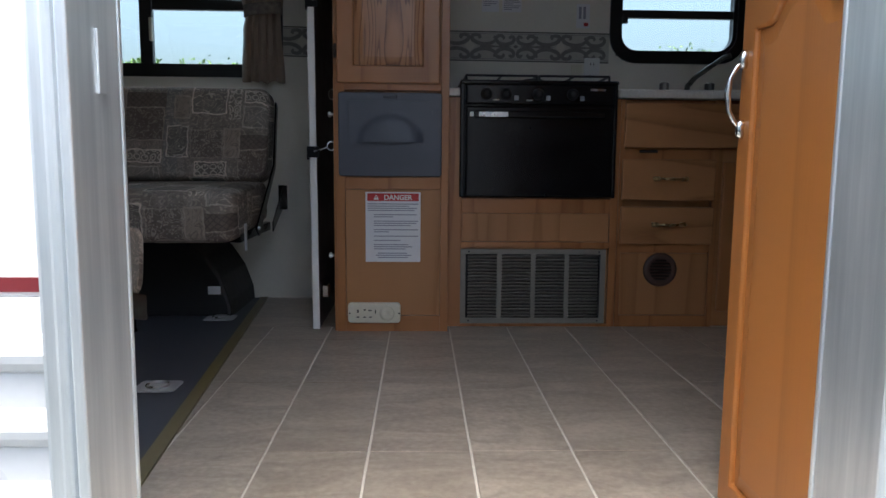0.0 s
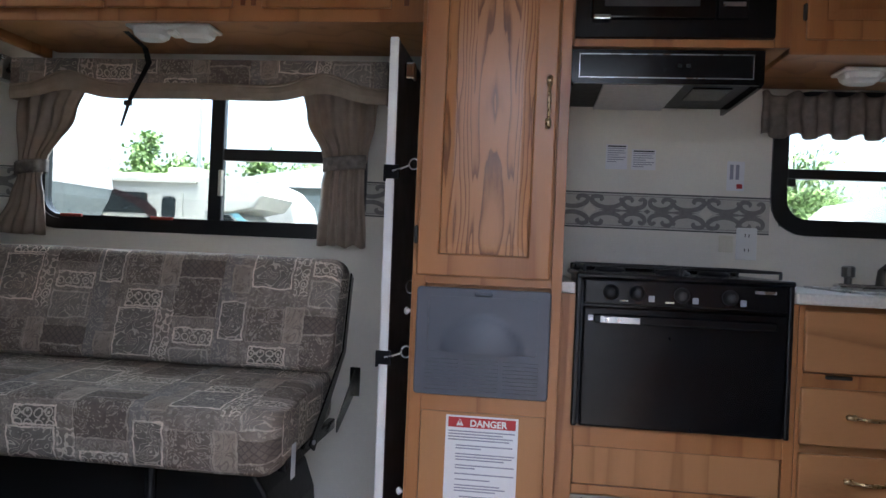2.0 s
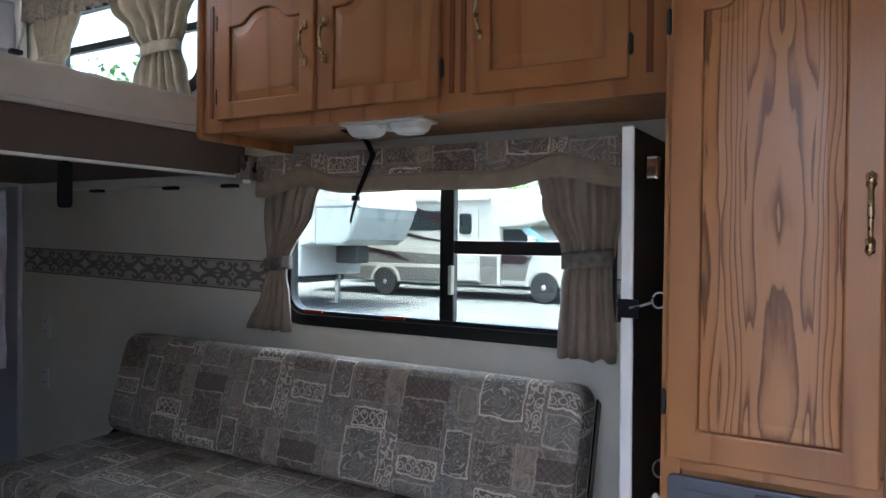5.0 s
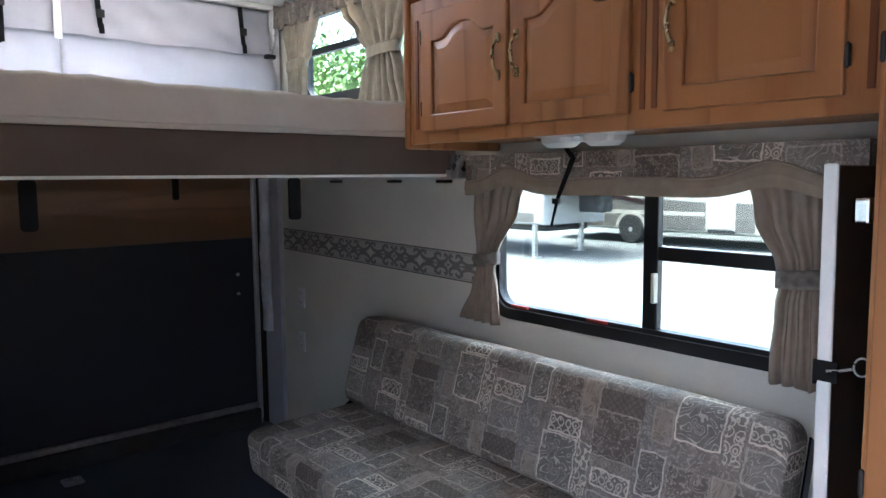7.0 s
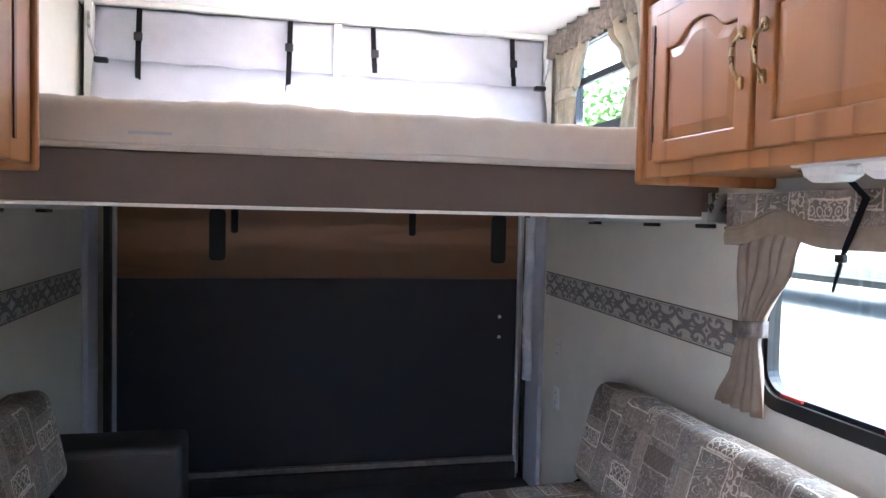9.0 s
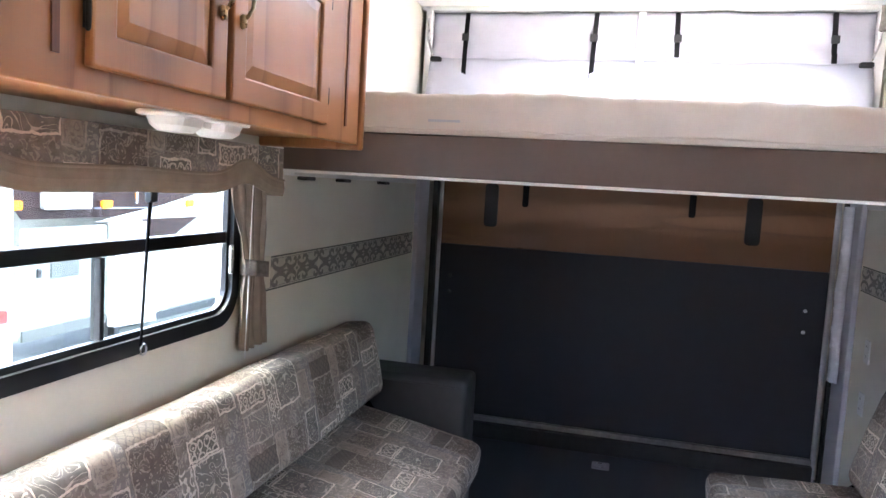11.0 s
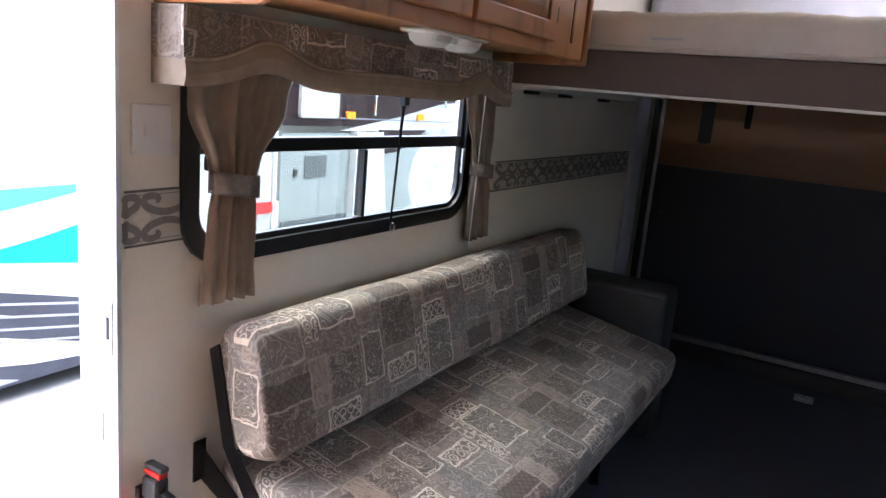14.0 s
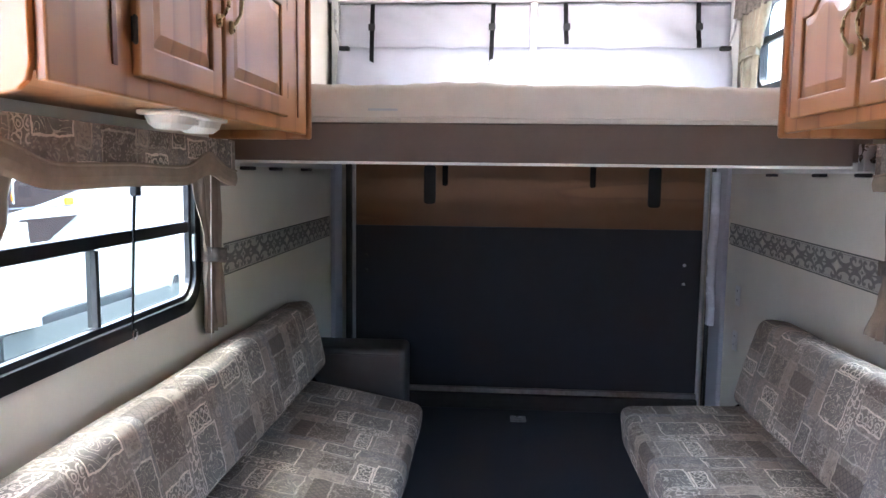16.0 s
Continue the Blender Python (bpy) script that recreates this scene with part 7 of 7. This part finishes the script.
# low shed with a pale roof edge at the back of the lot
shed = thing("shed", (-7, 31, lot_z(31)), "low grey-green shed with pale roof edge", "shed")
part("wall", boxes((-11.2, 1.0, 28.2, 34.0, lot_z(30), 3.2)), plain("grey_green_siding", (0.16, 0.18, 0.17), 0.6, vary=0.1, scale=3), shed)
bm = bmesh.new()
prism(bm, [(-12.0, 3.2), (1.6, 3.2), (1.6, 3.45), (-5.2, 4.6), (-12.0, 3.45)], on_y(27.8, 1), 0.0, 6.6)
part("roof", bm, plain("pale_roof_metal", (0.50, 0.51, 0.52), 0.4, vary=0.06, scale=3), shed)

# second motorhome further along
m2 = thing("motorhome", (-26, 24, GROUND), "large motorhome with dark swirls", "motorhome")
rv_body(m2, [(-33, G + 0.5), (-20.5, G + 0.5), (-20.2, G + 1.5), (-20.6, G + 3.3), (-33, G + 3.4)], 23, 25.5, WHITE_PAINT)
flat_panel(m2, "side_stripe", [(-33, G + 0.6), (-20.6, G + 0.6), (-20.6, G + 1.3), (-33, G + 1.7)], 23, -1, TAUPE_PAINT, 0.002, 0.006)
flat_panel(m2, "swoosh", [(-29, G + 2.9), (-27, G + 2.7), (-22, G + 1.2), (-24, G + 1.3)], 23, -1, MAROON, 0.008, 0.012)
for a in (-31, -28.4, -24.5):
    flat_panel(m2, "window", rect(a, a + 1.3, G + 1.9, G + 2.6), 23, -1, GLASS_DARK, 0.013, 0.02)
wheel(m2, -29.5, 23.1, -1, 0.5)
wheel(m2, -22.3, 23.1, -1, 0.5)

# white fifth-wheel trailer with its nose towards the window
FY = 13.4
G = lot_z(FY + 1)
fw = thing("fifth_wheel_trailer", (-14.5, FY + 1.2, G), "white fifth-wheel trailer with rounded grey nose on landing legs", "trailer")
rv_body(fw, [(-21.85, 0.42), (-11.4, 0.42), (-11.35, 1.12), (-10.95, 1.2), (-10.95, 3.0), (-21.85, 3.05)], FY, FY + 2.4, WHITE_PAINT)
CAP_GREY = plain("pearl_grey_cap", (0.27, 0.285, 0.275), 0.3, vary=0.06, scale=2)
rv_body(fw, [(-10.97, 1.16), (-10.2, 1.16), (-9.98, 1.3), (-9.72, 1.8), (-9.65, 2.05), (-10.97, 2.05)], FY + 0.04, FY + 2.36, CAP_GREY, "lower_cap")
rv_body(fw, [(-10.97, 2.02), (-9.63, 2.02), (-9.71, 2.4), (-10.05, 2.66), (-10.65, 2.92), (-10.97, 3.0)], FY + 0.02, FY + 2.38, WHITE_PAINT, "upper_cap")
bm = bmesh.new()
tube(bm, [(-10.35 + 0.34 * math.cos(k * math.pi / 8), FY + 0.012, 2.36 + 0.17 * math.sin(k * math.pi / 8)) for k in range(2, 15)], [0.004 + 0.012 * math.sin(math.pi * k / 12) for k in range(13)], 6)
part("nose_badge", bm, CAP_GREY, fw, "grey oval swirl on the nose")
flat_panel(fw, "window", rect(-15.65, -14.45, 1.6, 2.25), FY, -1, GLASS_DARK)
flat_panel(fw, "skirt", [(-21.75, 0.48), (-11.65, 0.48), (-11.65, 0.7), (-21.75, 0.8)], FY, -1, SILVER_PAINT, 0.002, 0.006)
for y in (FY - 0.1, FY + 1.6):
    leg = part("landing_leg", boxes((-11.62, -11.52, y, y + 0.1, lot_z(y) + 0.03, 0.43)), STEEL, fw)
    part("foot", boxes((-11.72, -11.42, y - 0.1, y + 0.2, lot_z(y), lot_z(y) + 0.03)), STEEL, leg)
part("leg_brace", boxes((-11.6, -11.54, FY, FY + 1.6, 0.28, 0.34)), BLACK_MATTE, fw)
part("chassis", boxes((-21.65, -11.65, FY + 0.4, FY + 2.0, 0.24, 0.419)), BLACK_MATTE, fw)
part("hitch", boxes((-11.05, -10.4, FY + 0.9, FY + 1.4, 0.72, 1.16), bevel=0.05), BLACK_MATTE, fw)
wheel(fw, -16.95, FY - 0.03, -1, 0.37)
wheel(fw, -17.85, FY - 0.03, -1, 0.37)
G = GROUND

# neighbours on the door side
ty = -2.9
tr = thing("travel_trailer", (0.4, ty - 1.2, GROUND), "white travel trailer with teal and blue graphics", "trailer")
rv_body(tr, [(-4.2, G + 0.1), (5.5, G + 0.1), (5.5, G + 3.1), (-4.05, G + 3.1), (-4.2, G + 2.8)], ty - 2.4, ty, WHITE_PAINT)
PALE_BLUE = plain("pale_blue_graphic", (0.035, 0.16, 0.33), 0.4, vary=0.15, scale=3, spec=0.25)
SLATE = plain("slate_graphic", (0.026, 0.030, 0.040), 0.45, vary=0.3, scale=4, spec=0.2)
PEARL = plain("silver_graphic", (0.16, 0.17, 0.20), 0.4, vary=0.1, scale=4, spec=0.3)
flat_panel(tr, "blue_stripe", [(-3.2, 0.66), (-2.3, 0.64), (-1.67, 0.53), (-0.4, 0.2), (0.8, -0.1), (0.2, 0.34), (-0.8, 0.6), (-1.69, 0.69), (-2.3, 0.70)], ty, 1, PALE_BLUE, 0.002, 0.006)
flat_panel(tr, "teal_stripe", [(-3.4, 0.22), (-2.32, 0.15), (-1.64, 0.25), (-1.0, 0.38), (-1.64, 0.285), (-2.05, 0.36), (-2.32, 0.42), (-3.2, 0.46)], ty, 1, TEAL, 0.002, 0.006)
flat_panel(tr, "dark_stripe", [(-3.6, -0.2), (-2.33, -0.10), (-1.62, 0.08), (-0.4, 0.36), (-0.4, 0.18), (-1.60, -0.06), (-1.88, -0.14), (-1.60, -0.11), (-0.4, 0.05), (-0.4, -0.05), (-1.59, -0.21), (-2.34, -0.43), (-3.6, -0.5)], ty, 1, SLATE, 0.002, 0.006)
flat_panel(tr, "dark_stripe", [(-3.6, -0.62), (-2.35, -0.605), (-1.89, -0.61), (-1.57, -0.62), (-0.3, -0.5), (-0.3, -0.3), (-1.57, -0.42), (-1.98, -0.50), (-2.6, -0.56)], ty, 1, SLATE, 0.002, 0.006)
flat_panel(tr, "white_dart", [(-1.89, -0.585), (-1.5, -0.6), (-0.8, -0.56), (-1.5, -0.46)], ty, 1, PEARL, 0.008, 0.011)
for k in range(4):
    zz = -0.40 + 0.085 * k
    flat_panel(tr, "light_streak", [(-3.0, zz - 0.08), (-2.3, zz), (-1.2, zz + 0.2), (-0.6, zz + 0.31), (-1.2, zz + 0.215), (-2.3, zz + 0.018)], ty, 1, PEARL, 0.0075, 0.0095)
flat_panel(tr, "tail_lamp", rect(-4.14, -3.94, 0.33, 0.43, 0.02), ty, 1, TAIL_RED, 0.002, 0.03)
part("corner_trim", boxes((-4.21, -4.17, ty - 0.06, ty + 0.01, G + 0.2, G + 3.1), bevel=0.008), ALU, tr)
wheel(tr, 1.9, ty - 0.02, 1, 0.34)
f2 = thing("fifth_wheel_trailer", (-8, -4.5, GROUND), "white and maroon fifth-wheel trailer with open storage bay", "trailer")
fy = -3.6
rv_body(f2, [(-14, G + 0.6), (-6.6, G + 0.6), (-6.6, G + 1.75), (-5.4, G + 1.8), (-4.9, G + 2.1), (-4.8, G + 2.9), (-5.4, G + 3.7), (-14, G + 3.8)], fy - 2.5, fy, WHITE_PAINT)
BAY = plain("bay_grey", (0.19, 0.21, 0.20), 0.5, vary=0.06, scale=3, spec=0.3)
BAY_DARK = plain("bay_shadow_grey", (0.07, 0.078, 0.077), 0.6, vary=0.1, scale=3, spec=0.3)
flat_panel(f2, "maroon_band", [(-13.9, 1.02), (-5.0, 1.04), (-4.86, 1.2), (-4.86, 1.9), (-13.9, 2.1)], fy, 1, MAROON, 0.002, 0.006)
flat_panel(f2, "nose_panel", rect(-5.83, -5.21, 1.13, 1.9, 0.03), fy, 1, WHITE_PAINT, 0.007, 0.05)
flat_panel(f2, "white_swoosh", [(-5.9, 0.99), (-7.72, 0.99), (-8.9, 0.98), (-10.6, 1.05), (-12.5, 1.2), (-11.2, 1.55), (-10.1, 1.47), (-8.69, 1.40), (-8.1, 1.36), (-7.0, 1.15)], fy, 1, WHITE_PAINT, 0.007, 0.012)
flat_panel(f2, "thin_line", [(-5.9, 1.125), (-8.6, 1.10), (-8.6, 1.115), (-5.9, 1.14)], fy, 1, PEARL, 0.013, 0.016)
bm = bmesh.new()
tube(bm, [(-6.5, fy + 0.05, 1.18), (-6.48, fy + 0.06, 1.4), (-6.56, fy + 0.06, 1.46), (-8.0, fy + 0.06, 1.44), (-8.08, fy + 0.06, 1.4), (-8.1, fy + 0.05, 1.3)], 0.018, 6)
part("grab_rail", bm, CHROME, f2)
bay = flat_panel(f2, "storage_bay", rect(-6.1, -4.98, -0.08, 0.96, 0.03), fy, 1, BAY, 0.002, 0.008)
part("bay_vent", boxes((-5.7, -5.34, fy + 0.0085, fy + 0.02, 0.48, 0.72), bevel=0.004), BAY_DARK, bay)
part("bay_floor", boxes((-6.08, -5.0, fy + 0.0085, fy + 0.03, -0.07, 0.03), bevel=0.004), BAY_DARK, bay)
part("bay_latch", boxes((-5.22, -5.17, fy + 0.0085, fy + 0.03, 0.5, 0.58), bevel=0.004), BLACK_MATTE, bay)
flat_panel(f2, "pillar", [(-6.12, -0.12), (-6.82, -0.16), (-6.7, 0.5), (-6.64, 0.98), (-6.12, 0.98)], fy, 1, WHITE_PAINT, 0.009, 0.10)
flat_panel(f2, "bay_panel", [(-6.72, 0.98), (-7.75, 0.98), (-7.45, 0.6), (-7.38, 0.3), (-7.5, 0.0), (-6.84, -0.12)], fy, 1, BAY, 0.002, 0.008)
flat_panel(f2, "dark_gusset", [(-6.64, 1.0), (-7.72, 1.0), (-7.1, 0.73), (-6.72, 0.70)], fy, 1, MAROON, 0.009, 0.014)
bm = bmesh.new()
prism(bm, [(-9.62 + 0.72 * math.cos(k * math.pi / 14), 0.16 + 0.62 * math.sin(k * math.pi / 14)) for k in range(28)], on_y(fy, 1), 0.002, 0.008)
part("wheel_housing", bm, BAY, f2)
flat_panel(f2, "skirt", [(-13.9, -0.5), (-6.3, -0.42), (-6.3, -0.18), (-13.9, -0.26)], fy, 1, BAY_DARK, 0.009, 0.014)
for a in (-4.98, -6.14, -7.6):
    flat_panel(f2, "marker_lamp", rect(a, a + 0.15, 1.13, 1.21, 0.02), fy, 1, AMBER, 0.012, 0.04)
part("pin_box", boxes((-5.9, -5.3, fy - 1.6, fy - 1.0, G + 1.45, G + 1.98), bevel=0.05), BLACK_MATTE, f2)
for y in (fy - 2.2, fy - 0.3):
    part("landing_leg", boxes((-6.5, -6.4, y, y + 0.1, G, G + 0.62), (-6.6, -6.3, y - 0.1, y + 0.2, G, G + 0.03)), BLACK_MATTE, f2)
wheel(f2, -10.6, fy - 0.05, 1, 0.38)
wheel(f2, -11.5, fy - 0.05, 1, 0.38)
# trailer seen past the kitchen window
t3 = thing("travel_trailer", (9, 16, GROUND), "white trailer with rounded front", "trailer")
rv_body(t3, [(5.6, G + 0.6), (15, G + 0.6), (15, G + 3.1), (6.4, G + 3.0), (5.7, G + 2.3)], 14.5, 17, WHITE_PAINT)
flat_panel(t3, "window", rect(6.4, 7.5, G + 1.6, G + 2.3), 14.5, -1, GLASS_DARK)
flat_panel(t3, "stripe", [(5.65, G + 0.9), (14.9, G + 0.9), (14.9, G + 1.2), (5.65, G + 1.1)], 14.5, -1, TAUPE_PAINT, 0.002, 0.006)
wheel(t3, 10.5, 14.55, -1, 0.36)


# ---- trees ----
BACK = lot_z(40)


def tree(x, y, high, spread, seed, pine=False):
    rng = random.Random(seed)
    ob = thing("tree", (x, y, BACK), "tall thin pine tree" if pine else "leafy green broadleaf tree", "tree", "trees behind the lot")
    bm = bmesh.new()
    top = Vector((x + rng.uniform(-0.4, 0.4), y, BACK + high * 0.92))
    tube(bm, [Vector((x, y, BACK)), Vector((x, y, BACK)).lerp(top, 0.5) + Vector((0.1, 0, 0)), top], [0.24, 0.16, 0.04], 8)
    tips = []
    for k in range(16):
        t = 0.4 + 0.58 * k / 15 if pine else 0.3 + 0.6 * rng.random()
        a, l = rng.uniform(0, 6.28), spread * (1.05 - 0.75 * (t - 0.3)) * rng.uniform(0.5, 1.0) * (0.6 if pine else 1)
        p = Vector((x, y, BACK)).lerp(top, t)
        q = p + Vector((math.cos(a) * l, math.sin(a) * l, l * (0.1 if pine else 0.45)))
        tube(bm, [p, p.lerp(q, 0.5) + Vector((0, 0, 0.1)), q], [0.07, 0.045, 0.015], 5)
        tips += [p.lerp(q, s) for s in (0.45, 0.7, 0.9, 1.0)]
    part("trunk", bm, BARK, ob)
    verts, faces = [], []
    for tip in tips:
        r = spread * (0.16 if pine else 0.26)
        for _ in range(30 if pine else 56):
            c = tip + Vector((rng.gauss(0, r), rng.gauss(0, r), rng.gauss(0, r * (0.35 if pine else 0.7))))
            e1 = Vector((rng.uniform(-1, 1), rng.uniform(-1, 1), rng.uniform(-1, 1))).normalized() * rng.uniform(0.09, 0.2)
            e2 = e1.orthogonal().normalized() * rng.uniform(0.05, 0.12)
            b0 = len(verts)
            verts += [c - e1, c + e2, c + e1, c - e2]
            faces.append((b0, b0 + 1, b0 + 2, b0 + 3))
    mesh = bpy.data.meshes.new("crown")
    mesh.from_pydata([v - Vector((x, y, BACK)) for v in verts], [], faces)
    mesh.materials.append(LEAF)
    crown = new("crown", mesh)
    crown.parent = ob
    return ob


rng = random.Random(4)
for k in range(30):
    pine = k % 3 == 0
    x = -52 + k * 3.0 + rng.uniform(-1, 1)
    tall = 1.35 if x > 4 else 1.0
    tree(x, rng.uniform(37, 47), tall * (rng.uniform(6.8, 8.4) if pine else rng.uniform(4.8, 6.3)), rng.uniform(1.8, 2.6) if pine else rng.uniform(2.2, 3.2), k + 10, pine)
for x, y, k in ((-29.0, 16.5, 61), (-32.0, 19.0, 62), (-27.5, 20.5, 63)):
    tree(x, y, 8.6, 3.4, k)
lp = thing("lamp_post", (-16, 33, BACK), "tall lot lamp post with three heads", "street lamp")
bm = bmesh.new()
tube(bm, [(-16, 33, BACK), (-16, 33, BACK + 10)], [0.12, 0.07], 8)
part("pole", bm, STEEL, lp)
for dx in (-0.9, 0.0, 0.9):
    part("lamp_head", boxes((-16 + dx - 0.25, -16 + dx + 0.25, 32.8, 33.2, BACK + 10.0, BACK + 10.2), bevel=0.04), STEEL, lp)
part("cross_arm", boxes((-17, -15, 32.95, 33.05, BACK + 9.9, BACK + 9.98)), STEEL, lp)


# ---- floor tiles, one by one ----
tile_cache = {}
PITCH, LONG = 0.2235, 0.497


def tile_mesh(w, l):
    key = (round(w, 3), round(l, 3))
    if key not in tile_cache:
        bm = bmesh.new()
        box(bm, 0.0, w, 0.0, l, 0.0, 0.003)
        rim = [e for e in bm.edges if e.verts[0].co.z > 0.002 and e.verts[1].co.z > 0.002]
        bmesh.ops.bevel(bm, geom=rim, offset=0.0012, segments=1, affect="EDGES")
        mesh = bpy.data.meshes.new("tile")
        bm.to_mesh(mesh)
        bm.free()
        mesh.materials.append(TILE)
        tile_cache[key] = mesh
    return tile_cache[key]


fo = ORIGIN[floor_kitchen.name]
for i in range(-3, 11):
    x = -0.328 + i * PITCH
    for j in range(5):
        y = SOUTH + 0.003 + -0.375 + j * LONG
        ya, yb = max(y, SOUTH + 0.002), min(y + LONG - 0.0006, 2.205)
        xa, xb = x, min(x + PITCH - 0.0055, FRONT)
        if yb - ya < 0.03 or xb - xa < 0.015 or xb < seam_x(yb) + 0.016:
            continue
        if xa < seam_x(ya) + 0.014:
            sa, sb = seam_x(ya) + 0.014, seam_x(yb) + 0.014
            cut = [(min(sa, xb), ya), (xb, ya), (xb, yb), (max(sb, xa), yb)] if sa < xb else [(xb, ya + (sa - xb) / 0.083), (xb, yb), (max(sb, xa), yb)]
            bm = bmesh.new()
            prism(bm, cut, on_z(-0.0024), 0.0, 0.003)
            part("tile", bm, TILE, floor_kitchen)
            continue
        t = new("tile", tile_mesh(xb - xa, yb - ya))
        t.parent = floor_kitchen
        t.location = Vector((xa, ya, -0.0024)) - fo
bm = bmesh.new()
prism(bm, [(seam_x(2.2) + 0.014, 2.209), (-0.315, 2.209), (-0.315, NORTH - 0.003), (seam_x(NORTH) + 0.014, NORTH - 0.003)], on_z(-0.0024), 0.0, 0.0028)
part("tile", bm, TILE, floor_kitchen)
